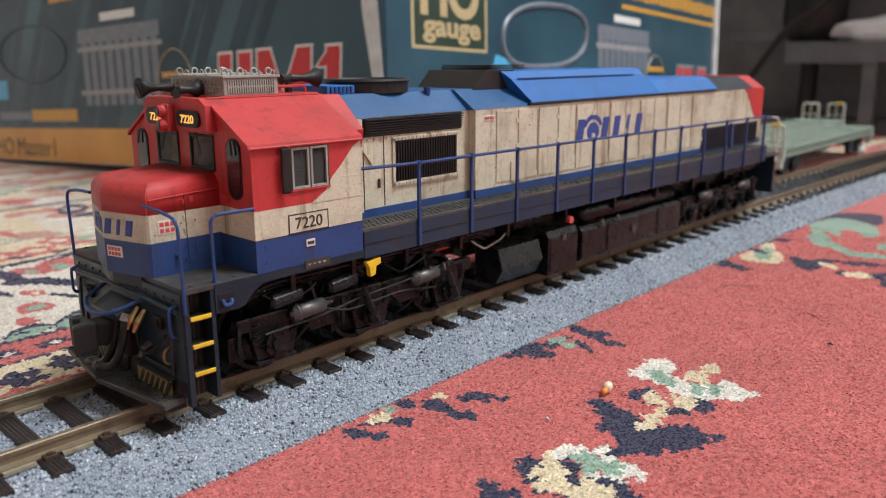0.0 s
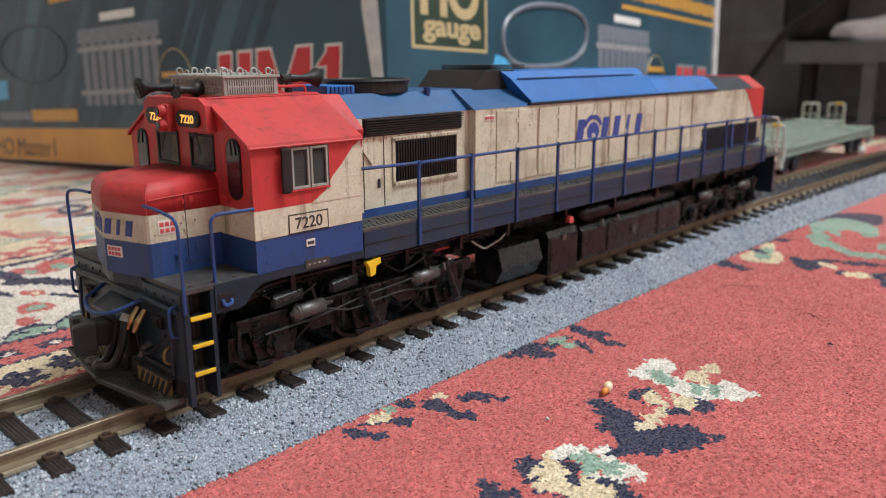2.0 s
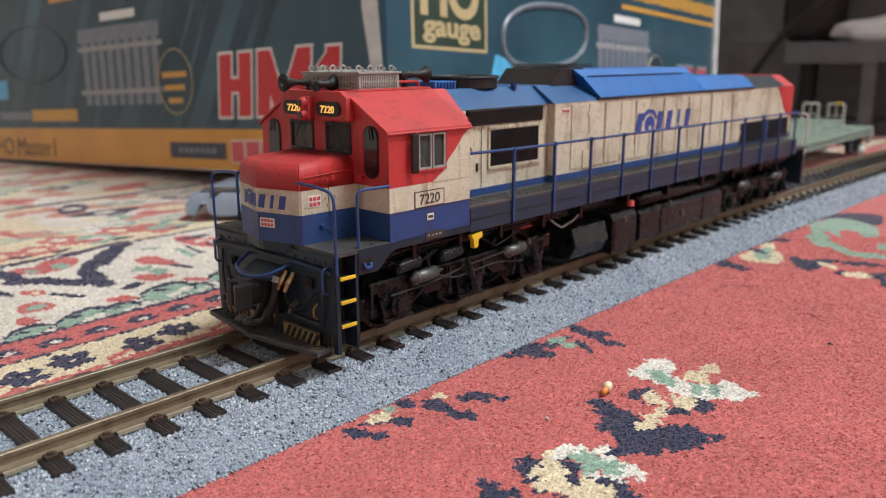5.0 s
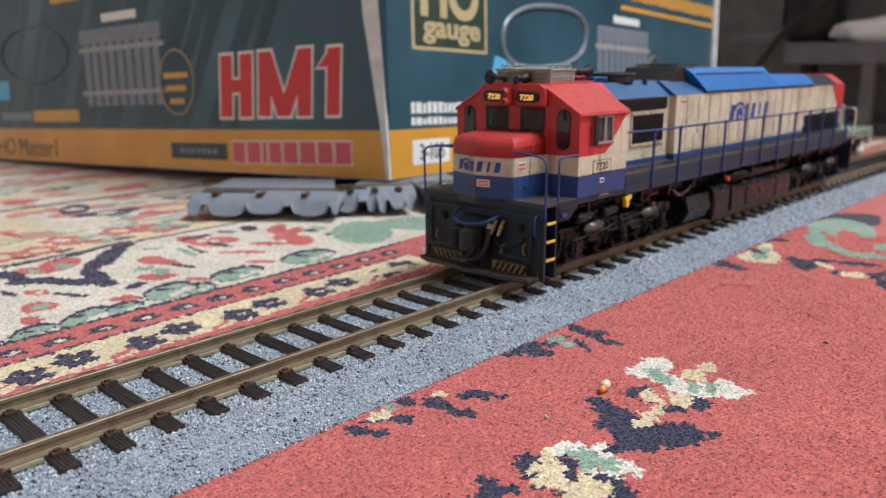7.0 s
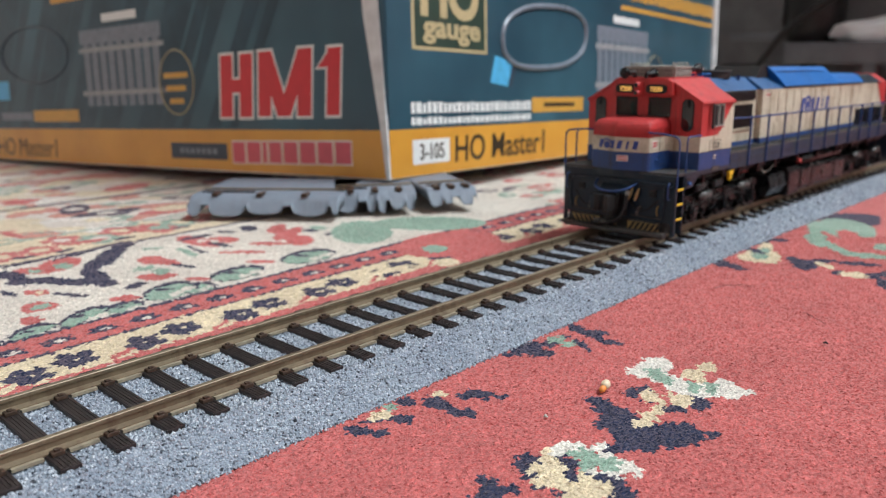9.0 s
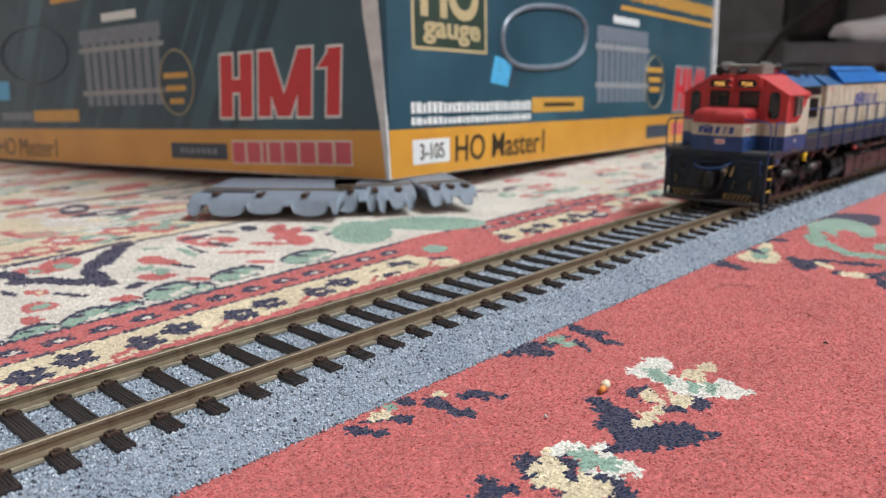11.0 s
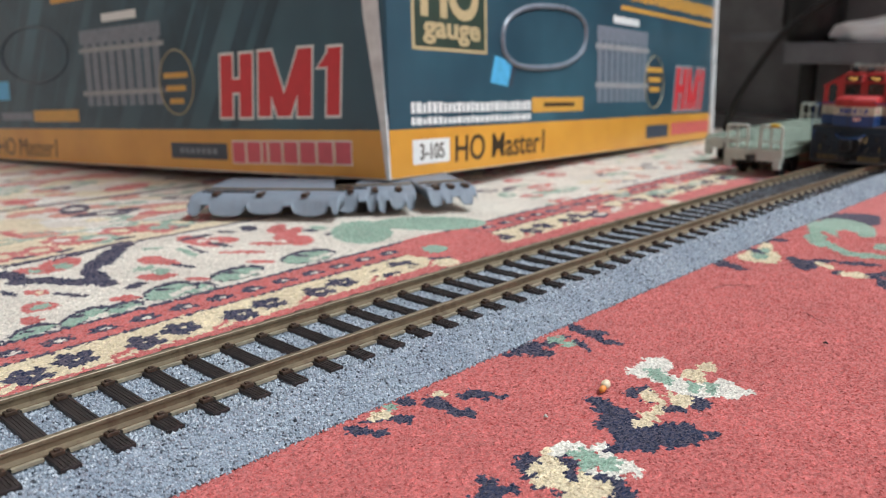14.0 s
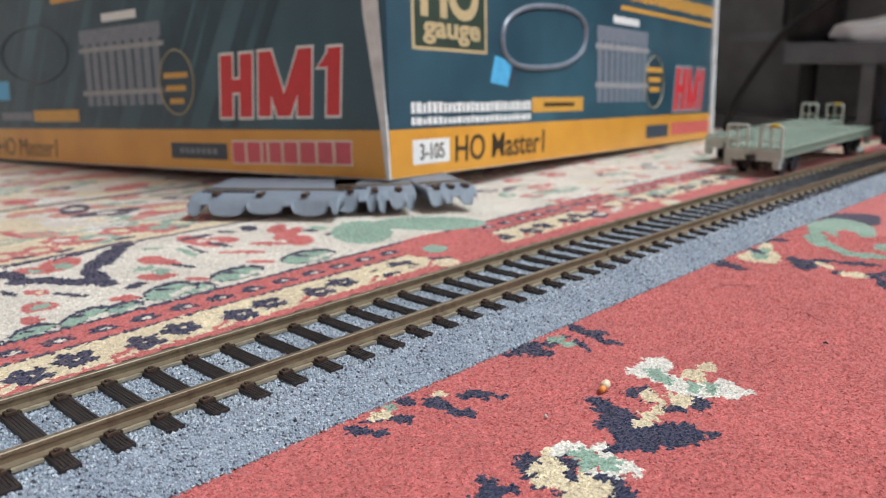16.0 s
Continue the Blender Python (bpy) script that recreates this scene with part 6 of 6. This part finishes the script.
        part("handrail", rod(bmesh.new(), bent([(39.6, s * 17.3, 37.9)] + [(x, s * 17.95, 37.7 - 0.004 * (x - 53)) for x in xs] + [(206.0, s * 17.9, 36.6)], 0.3, 2), 0.28, 8), BLUE, lo, "long blue wire handrail")
        for x in xs:
            bm = bmesh.new()
            block(bm, x - 0.3, x + 0.3, s * 17.95 - 0.22, s * 17.95 + 0.3, 23.4, 37.6 - 0.004 * (x - 53), 0.08)
            part("stanchion", bm, BLUE, lo, "blue handrail post")
            part("post_knob", rod(bmesh.new(), [(x, s * 17.5, 37.7 - 0.004 * (x - 53)), (x, s * 18.45, 37.7 - 0.004 * (x - 53))], 0.42, 8), BLUE, lo)
        part("rear_handrail", rod(bmesh.new(), bent([(214.5, s * 17.2, 22), (214.5, s * 17.2, 36), (212, s * 12, 36)], 1.5), 0.33, 8), WHITE, lo, "pale wire handrail")
    # turret, raised roof
    part("exhaust_turret", prism(bmesh.new(), [(78.6, 48.6), (82.6, 52.4), (91.6, 52.4), (93.4, 48.6)], "y", -7.9, 7.9, 0.15), BLACK, lo, "black sloping roof turret")
    for i in range(3):
        part("turret_slat", B(85.2, 96.5, -6.8, 6.8, 52.5 + i * 0.34, 52.68 + i * 0.34), BLACK, lo)
    bm = bmesh.new()
    pr = [(-12.75, 45.9), (-9.9, 50.6), (-8.2, 52.1), (8.2, 52.1), (9.9, 50.6), (12.75, 45.9)]
    r0 = [bm.verts.new((91.5 - (z - 45.9) * 0.75, y, z)) for y, z in pr]
    r1 = [bm.verts.new((141.0 + (z < 47) * 4.0, y, z)) for y, z in pr]
    low = [(-12.75, 45.9), (-9.9, 48.6), (-8.2, 49.4), (8.2, 49.4), (9.9, 48.6), (12.75, 45.9)]
    r2 = [bm.verts.new((146.0, y, z)) for y, z in low]
    r3 = [bm.verts.new((178.0, y, z)) for y, z in low]
    for a, b in ((r0, r1), (r1, r2), (r2, r3)):
        for i in range(5):
            bm.faces.new((a[i], a[i + 1], b[i + 1], b[i]))
        bm.faces.new((a[5], a[0], b[0], b[5]))
    bm.faces.new(r0[::-1])
    bm.faces.new(r3)
    part("raised_roof", bm, ROOF_BLUE, lo, "bright blue raised roof section")
    for s in (-1, 1):
        part("roof_ridge", B(90, 136, s * 10.1 - 0.12, s * 10.1 + 0.12, 50.5, 50.75), BLUE, lo)
        part("roof_gutter", B(90.5, 178, min(s * 12.3, s * 13.0), max(s * 12.3, s * 13.0), 45.35, 45.85, 0.1), SILL, lo, "dark roof gutter")

    # tanks
    tk = part("fuel_tank", prism(bmesh.new(), [(-14.6, 9.4), (14.6, 9.4), (15.6, 10.4), (15.6, 16.6), (14.6, 17.6), (-14.6, 17.6), (-15.6, 16.6), (-15.6, 10.4)], "x", 107.5, 154.5, 0.2), UNDER, lo, "rusty brown-black fuel tank")
    for s in (-1, 1):
        part("battery_box", prism(bmesh.new(), [(s * 9, 8.9), (s * 15.8, 8.9), (s * 15.8, 17.2), (s * 15, 18.6), (s * 9, 18.6)], "x", 94.2, 105.2, 0.2), UNDER, lo, "dusty black battery box")
        part("equipment_box", prism(bmesh.new(), [(s * 9, 10.4), (s * 14.6, 10.4), (s * 16.4, 13.6), (s * 15.2, 17.6), (s * 9, 17.6)], "x", 78.0, 91.5, 0.2), UNDER, lo, "dusty black sloped equipment box")
        part("air_reservoir", rod(bmesh.new(), [(108.5, s * 13.2, 20.0), (109.5, s * 13.2, 20.0), (151, s * 13.2, 20.0), (152, s * 13.2, 20.0)], [0.8, 2.0, 2.0, 0.8], 14), UNDER, lo, "black air reservoir", True)
        part("filler_cap", rod(bmesh.new(), [(100.6, s * 15.8, 20.6), (100.6, s * 17.2, 20.6)], 0.8, 10), SIGNRED, lo, "red filler cap")
        part("sand_spout", prism(bmesh.new(), [(41.5, 22.6), (44.6, 23.0), (44.6, 21.9), (43.6, 21.6), (43.4, 20.2), (42.3, 20.0), (42.1, 21.6)], "y", min(s * 16.6, s * 17.6), max(s * 16.6, s * 17.6), 0.1), YELLOW, lo, "yellow lever under the sill")
        part("red_valve", rod(bmesh.new(), [(63, s * 12, 20.0), (68, s * 12, 20.2)], 0.6, 8), SIGNRED, lo)
        for x in (24.0, 35.0):
            part("sand_pipe", rod(bmesh.new(), [(x, s * 15.2, 19.4), (x + 0.5, s * 15.2, 19.4), (x + 5.5, s * 15.2, 19.9), (x + 6, s * 15.2, 19.9)], [0.7, 1.3, 1.3, 0.7], 10), UNDER, lo)
    for s in (-1, 1):
        for k, (z, y, r) in enumerate(((22.4, 15.6, 0.3), (21.4, 14.6, 0.24), (20.6, 13.4, 0.3))):
            part("underframe_pipe", rod(bmesh.new(), bent([(19.5, s * y, z - 1.2), (24, s * y, z), (48, s * y, z + 0.1 * k), (72, s * y, z), (76, s * (y - 1), z - 1.6)], 1.5), r, 6), UNDER, lo, "thin dark underframe pipe")
            part("underframe_pipe", rod(bmesh.new(), [(154, s * y, z), (205, s * y, z)], r, 6), UNDER, lo)
        for x in (28, 40, 52, 66, 80, 100, 120, 140, 160, 180):
            part("pipe_bracket", B(x - 0.4, x + 0.4, min(s * 13, s * 16.2), max(s * 13, s * 16.2), 20.2, 23.4), UNDER, lo)
        for x in (32, 57, 171, 196):
            part("sand_hose", rod(bmesh.new(), bent([(x, s * 14.8, 21), (x + 1.2, s * 15.2, 16.5), (x - 1.5, s * 13.6, 12), (x - 2.6, s * 10.4, 9.4)], 2.0), 0.3, 6), BLACK, lo, "bent black sanding pipe")
        for x in (23.0, 47.5, 70.0):
            part("underframe_cable", rod(bmesh.new(), [(x + 2.4 * t, s * (15.2 + 0.5 * math.sin(t * 2)), 20.8 - 2.2 * math.sin(math.pi * t / 4)) for t in np.linspace(0, 4, 12)], 0.2, 6), GREY if x == 70.0 else UNDER, lo, "drooping thin cable")
        for x in (58.0, 61.5, 115.0, 122.0):
            part("drain_cock", rod(bmesh.new(), [(x, s * 15.8, 18.4), (x, s * 15.9, 17.4), (x + 0.5, s * 15.9, 16.8)], [0.35, 0.5, 0.2], 6), STEEL, lo)
        part("box_lid", B(94.8, 104.6, s * 15.85 - 0.15, s * 15.85 + 0.12, 9.8, 16.8, 0.12), UNDER, lo)
        part("box_latch", B(99, 100.4, s * 16.0 - 0.15, s * 16.0 + 0.2, 16.0, 17.4, 0.1), STEEL, lo)
        part("tank_strap", B(118, 119.4, s * 15.65 - 0.15, s * 15.65 + 0.15, 10.2, 17.0), UNDER, lo)
        part("tank_strap", B(142, 143.4, s * 15.65 - 0.15, s * 15.65 + 0.15, 10.2, 17.0), UNDER, lo)
        part("tank_gauge", rod(bmesh.new(), [(130, s * 15.4, 13.8), (130, s * 15.9, 13.8)], 1.0, 12), STEEL, lo, "round tank gauge")
    wheels = bogie(lo, 45.0, "front_bogie") + bogie(lo, 183.0, "rear_bogie")
    return lo, wheels

track()
loco, wheelsets = locomotive()


SLATE = painted("grey_blue_plastic", (0.17, 0.195, 0.235), 0.6, 0.5, (0.16, 0.175, 0.2))

# ---- spare track under the box ----
def spare_track(m, length, seed):
    rnd = random.Random(seed)
    st = thing("spare_track", "loose grey roadbed track piece lying under the box", "model track", "loose track pieces")
    bm = bmesh.new()
    lobes = []
    x = 0.0
    while x < length:
        w = rnd.choice((3.2, 5.0, 8.0, 13.0))
        lobes.append((x + w / 2, w / 2, rnd.uniform(2.2, 4.6), rnd.uniform(-1.5, 1.5)))
        x += w + rnd.choice((0.6, 1.5, 3.0))
    rings = []
    for x in np.arange(0, length + 0.01, 0.4):
        low, out = 5.0, 0.0
        for c, h, d, o in lobes:
            if abs(x - c) < h:
                bulge = math.sqrt(1 - ((x - c) / h) ** 2)
                low, out = 5.0 - d * bulge ** 0.6, o * bulge ** 0.5
        n1 = 0.5 * noise.noise(Vector((x * 0.6, seed, 0)))
        rings.append([bm.verts.new((x, y, z)) for y, z in ((out - 2.8, low + n1), (out - 2.3 + n1, low + 0.5 + n1), (out - 0.6 + n1, 6.0), (0.8, 7.6 + n1 * 0.6), (3.0, 8.1), (40, 8.1), (42, 0.02), (38, 0.02), (20, 5.4), (1.5, low + 1.2))])
    for p, q in zip(rings, rings[1:]):
        for i in range(10):
            bm.faces.new((p[i], p[(i + 1) % 10], q[(i + 1) % 10], q[i]))
    bm.faces.new(rings[0])
    bm.faces.new(rings[-1][::-1])
    part("roadbed", bm, SLATE, st, "grey ballast bed with toothed end", True)
    for i in range(3):
        u = length * (0.15 + 0.3 * i)
        part("joiner", B(u, u + 2.2, 0.2, 5.0, 7.6, 9.0, 0.3), CHAIR, st, "brown rail joiner")
    part("sleeper", B(2, length * 0.4, 6.5, 8.5, 8.0, 8.6, 0.15), SLEEPER, st)
    part("rail", B(0.5, length - 0.5, 12.5, 13.5, 8.0, 8.8, 0.12), RAIL, st)
    st.matrix_world = m


spare_track(pose(0.0965, 0.141, 0.0, 0, 0, -53), 54.0, 3)
spare_track(pose(0.1335, 0.105, 0.0, 0, 0, -38), 29.0, 5)
spare_track(pose(0.160, 0.085, 0.0, 0, 0, -28), 19.0, 8)

# ---- flat wagon beyond the track ----
GREEN = painted("dull_green_paint", (0.23, 0.28, 0.22), 0.55, 0.4, (0.10, 0.09, 0.07))
PALE = painted("pale_green_white_paint", (0.48, 0.51, 0.45), 0.5, 0.3)


def wagon(m, label, railed):
    wg = thing("flat_wagon", label, "model wagon", "flat wagons")
    part("deck", B(0, LONG, -14, 14, 12.6, 14.6, 0.3), GREEN, wg, "dull green plank deck")
    for i in range(17):
        part("plank_seam", B(i * 8.3 + 4, i * 8.3 + 4.4, -13.8, 13.8, 14.5, 14.75), UNDER, wg)
    for s in (-1, 1):
        part("side_beam", B(2, LONG - 2, s * 12.5 - 1, s * 12.5 + 1, 9.6, 12.7, 0.2), GREEN, wg)
    part("end_beam", B(-1.2, 0.8, -14, 14, 8.0, 13.6, 0.3), PALE, wg, "pale end beam")
    part("end_beam", B(LONG - 0.8, LONG + 1.2, -14, 14, 8.0, 13.6, 0.3), PALE, wg)
    for x in (-0.6, LONG + 0.6):
        for y0 in (-13.0, 3.0) if x in railed else ():
            part("end_rail", rod(bmesh.new(), bent([(x, y0, 12), (x, y0, 24.5), (x, y0 + 10, 24.5), (x, y0 + 10, 12)], 1.0), 0.7, 8), PALE, wg, "white wire end rail")
            part("rail_bar", rod(bmesh.new(), [(x, y0, 17.4), (x, y0 + 10, 17.4)], 0.5, 6), PALE, wg)
            part("rail_bar", rod(bmesh.new(), [(x, y0 + 5, 12), (x, y0 + 5, 24.5)], 0.5, 6), PALE, wg)
        if x in railed:
            part("brake_wheel", B(x - 1.2, x + 1.2, -11.5, -7.5, 24.4, 25.8, 0.4), YELLOW, wg, "yellow brake lever")
        part("coupler", B(x - 5.5 if x < 0 else x, x if x < 0 else x + 5.5, -1.6, 1.6, 8.2, 11.2, 0.3), BLACK, wg)
        part("buffer_pad", B(x - 1.6, x + 1.6, -13.5, -10, 4.5, 9.0, 0.6), PALE, wg)
        part("buffer_pad", B(x - 1.6, x + 1.6, 10, 13.5, 4.5, 9.0, 0.6), PALE, wg)
    for cx in (20, LONG - 20):
        bg = part("bogie", B(cx - 12, cx + 12, -9.6, 9.6, 5.4, 8.6, 0.4), UNDER, wg, "black wagon bogie")
        for dx in (-8, 8):
            for s in (-1, 1):
                part("wheel", rod(bmesh.new(), [(cx + dx, s * 8, 5.4), (cx + dx, s * 10.4, 5.4)], 5.2, 20), UNDER, bg)
    wg.matrix_world = m


LONG = 148.0
wagon(pose(0.335, 0.0372, -0.0036, 0, 0.3, 1.0), "pale green model flat wagon with white end rails on the rug", (-0.6,))
wagon(pose(0.374, 0.0654, -0.0036, 0, 0.3, 1.0), "pale green model flat wagon parked beside another", (LONG + 0.6,))

# ---- dark furniture at the far end ----
SOFTGREY = plain("grey_laminate", (0.12, 0.124, 0.137), 0.45, 0.2, 40)


def far_furniture():
    cb = thing("media_cabinet", "black low media cabinet in deep shade", "cabinet")
    part("back_panel", B(700, 716, -260, 420, -10, 230), DARKWOOD, cb)
    part("plinth", B(655, 700, -260, 420, -14, -1), DARKWOOD, cb)
    part("top", B(628, 900, -260, 420, 228, 246, 1), DARKWOOD, cb)
    part("shelf", B(632, 700, -260, 138, 45, 61.5, 0.8), SOFTGREY, cb, "dark grey shelf edge")
    part("side", B(636, 700, 404, 420, -10, 228), DARKWOOD, cb)
    part("side", B(636, 700, -260, -244, -10, 228), DARKWOOD, cb)
    part("leg", B(634, 648, 68, 78, -12, 45, 0.8), SOFTGREY, cb)
    part("inner_rail", B(640, 652, 148, 188, 64, 70, 0.6), SOFTGREY, cb, "grey metal rail")
    sp = thing("round_speaker", "round black device standing in the cabinet", "device")
    bm = bmesh.new()
    rod(bm, [(660, 126, 61.0), (660, 126, 63), (660, 126, 78), (660, 126, 98), (660, 126, 112), (660, 126, 116)], [16, 19, 24, 24, 19, 9], 28)
    part("body", bm, BLACK, sp, "", True)
    part("foot", rod(bmesh.new(), [(660, 126, -2.0), (660, 126, 61.2)], 7, 16), BLACK, sp)
    tagged(part("power_cable", rod(bmesh.new(), bent([(600, 168, -9), (600, 164, 10), (602, 148, 40), (606, 128, 72), (612, 96, 96), (622, 40, 108), (640, -40, 112)], 14), 2.6, 10), BLACK), "thick black cable arching to the floor", "cable")
    # lumpy white shape of no set identity, flattened underneath, on the shelf
    bm = bmesh.new()
    bmesh.ops.create_icosphere(bm, subdivisions=4, radius=1.0)
    for v in bm.verts:
        n = noise.noise(v.co * 1.7) * 0.25 + noise.noise(v.co * 4.5) * 0.08
        v.co = v.co * (1 + n)
        v.co.z = max(v.co.z, -0.72)
        v.co = Vector((652 + v.co.x * 11, 66 + v.co.y * 42, 61.4 + (v.co.z + 0.72) * 11.5))
    bag = plain("white_lump_surface", (0.82, 0.84, 0.86), 0.35, 0.06, 60)
    tagged(part("white_lump", bm, bag, None, "", True), "lumpy white shape on the dark shelf", "bag")
    bm = bmesh.new()
    bmesh.ops.create_icosphere(bm, subdivisions=3, radius=1.0)
    for v in bm.verts:
        v.co = v.co * (1 + 0.12 * noise.noise(v.co * 2))
        v.co = Vector((476 + v.co.x * 5, 31 + v.co.y * 4, -7.6 + (v.co.z + 1) * 3.6))
    tagged(part("paper_ball", bm, PALE, None, "", True), "small crumpled pale paper ball on the rug", "paper")


far_furniture()


# ---- small litter on the rug ----
def grain():
    g = thing("rice_grain", "tiny cream seed with an orange tip on the rug", "seed")
    part("husk", rod(bmesh.new(), [(0, 0, 0.75), (0.3, 0, 0.8), (0.9, 0, 0.95), (1.6, 0, 1.1), (2.0, 0, 1.15)], [0.3, 0.7, 0.85, 0.6, 0.2], 10), plain("pale_seed", (0.72, 0.58, 0.40), 0.35, 0.1, 500), g, "", True)
    part("tip", rod(bmesh.new(), [(-1.2, 0.1, 0.45), (-0.5, 0.1, 0.6), (0.1, 0, 0.7)], [0.3, 0.6, 0.5], 10), plain("orange_seed", (0.70, 0.22, 0.04), 0.4, 0.1, 500), g, "orange tip", True)
    g.matrix_world = pose(0.0672, -0.0475, 0.0, 0, 0, 12)
    tagged(part("dark_speck", rod(bmesh.new(), [(115.3, -67.0, 0.0), (115.5, -67.5, 0.2), (115.5, -68.0, 0.0)], [0.12, 0.3, 0.12], 6), BLACK), "tiny dark crumb lying on the red rug", "crumb")
    tagged(part("lint", rod(bmesh.new(), [(52.6, -45.7, 0.1), (52.7, -46.0, 0.4), (52.8, -46.4, 0.2)], [0.1, 0.3, 0.1], 6), PALE), "tiny pale fluff on the red rug", "fluff")
    for (x0, y0), (x1, y1) in (((137.1, -34.6), (145.0, -42.1)), ((132.6, -57.4), (127.8, -63.6))):
        pts = [(x0 + (x1 - x0) * q + 1.5 * math.sin(3 * q), y0 + (y1 - y0) * q + 1.5 * math.sin(3 * q), 0.3 + dip(x0)) for q in np.linspace(0, 1, 14)]
        tagged(part("stray_hair", rod(bmesh.new(), pts, 0.05, 5), BLACK), "fine dark hair lying on the red rug", "hair")


grain()

# ---- the locomotive backs away along the track ----
TRAVEL = [(0.0, 0.0), (3.3, 0.0), (3.5, 0.3), (3.7, 1.2), (4.0, 4.3), (4.2, 6.6), (4.6, 16.0), (5.2, 31.0), (6.3, 62.2), (6.5, 67.8), (7.0, 81.2), (7.5, 95.5), (8.0, 110.0), (8.5, 124.3), (9.0, 139.2),
          (10.0, 168.8), (11.0, 199.8), (11.5, 216.0), (12.0, 235.8), (12.5, 260.5), (13.0, 287.5), (13.5, 315.0), (14.0, 343.5), (14.5, 373.0), (15.0, 403.0), (15.5, 433.0), (16.0, 463.0)]


def gone(t):
    """Smooth travel in millimetres at t seconds."""
    T = [a for a, _ in TRAVEL]
    V = [b for _, b in TRAVEL]
    i = min(max(np.searchsorted(T, t, side="right") - 1, 0), len(T) - 2)
    def slope(k):
        if k == 0 or k == len(T) - 1 or V[k] == V[k - 1]:
            return 0.0 if k < 2 else (V[k] - V[k - 1]) / (T[k] - T[k - 1])
        return (V[k + 1] - V[k - 1]) / (T[k + 1] - T[k - 1])
    h = T[i + 1] - T[i]
    s = min(max((t - T[i]) / h, 0), 1)
    return ((2 * s ** 3 - 3 * s * s + 1) * V[i] + (s ** 3 - 2 * s * s + s) * h * slope(i) + (3 * s * s - 2 * s ** 3) * V[i + 1] + (s ** 3 - s * s) * h * slope(i + 1))


def motions():
    rows = []
    for k in range(0, 121):
        t = k * 4 / 30
        d = gone(t)
        za, zb = dip(d + 45), dip(d + 183)
        k2 = (zb - za) / 138
        rows.append((t, pose(d * MM, 0, (za - 45 * k2) * MM, 0, -math.degrees(math.atan(k2)), 0)))
    walk(loco, rows)
    for ws in wheelsets:
        walk(ws, [(k * 4 / 30, Matrix.Translation(ws.location) @ Matrix.Rotation(gone(k * 4 / 30) / 5.85, 4, "Y")) for k in range(0, 121)])


motions()
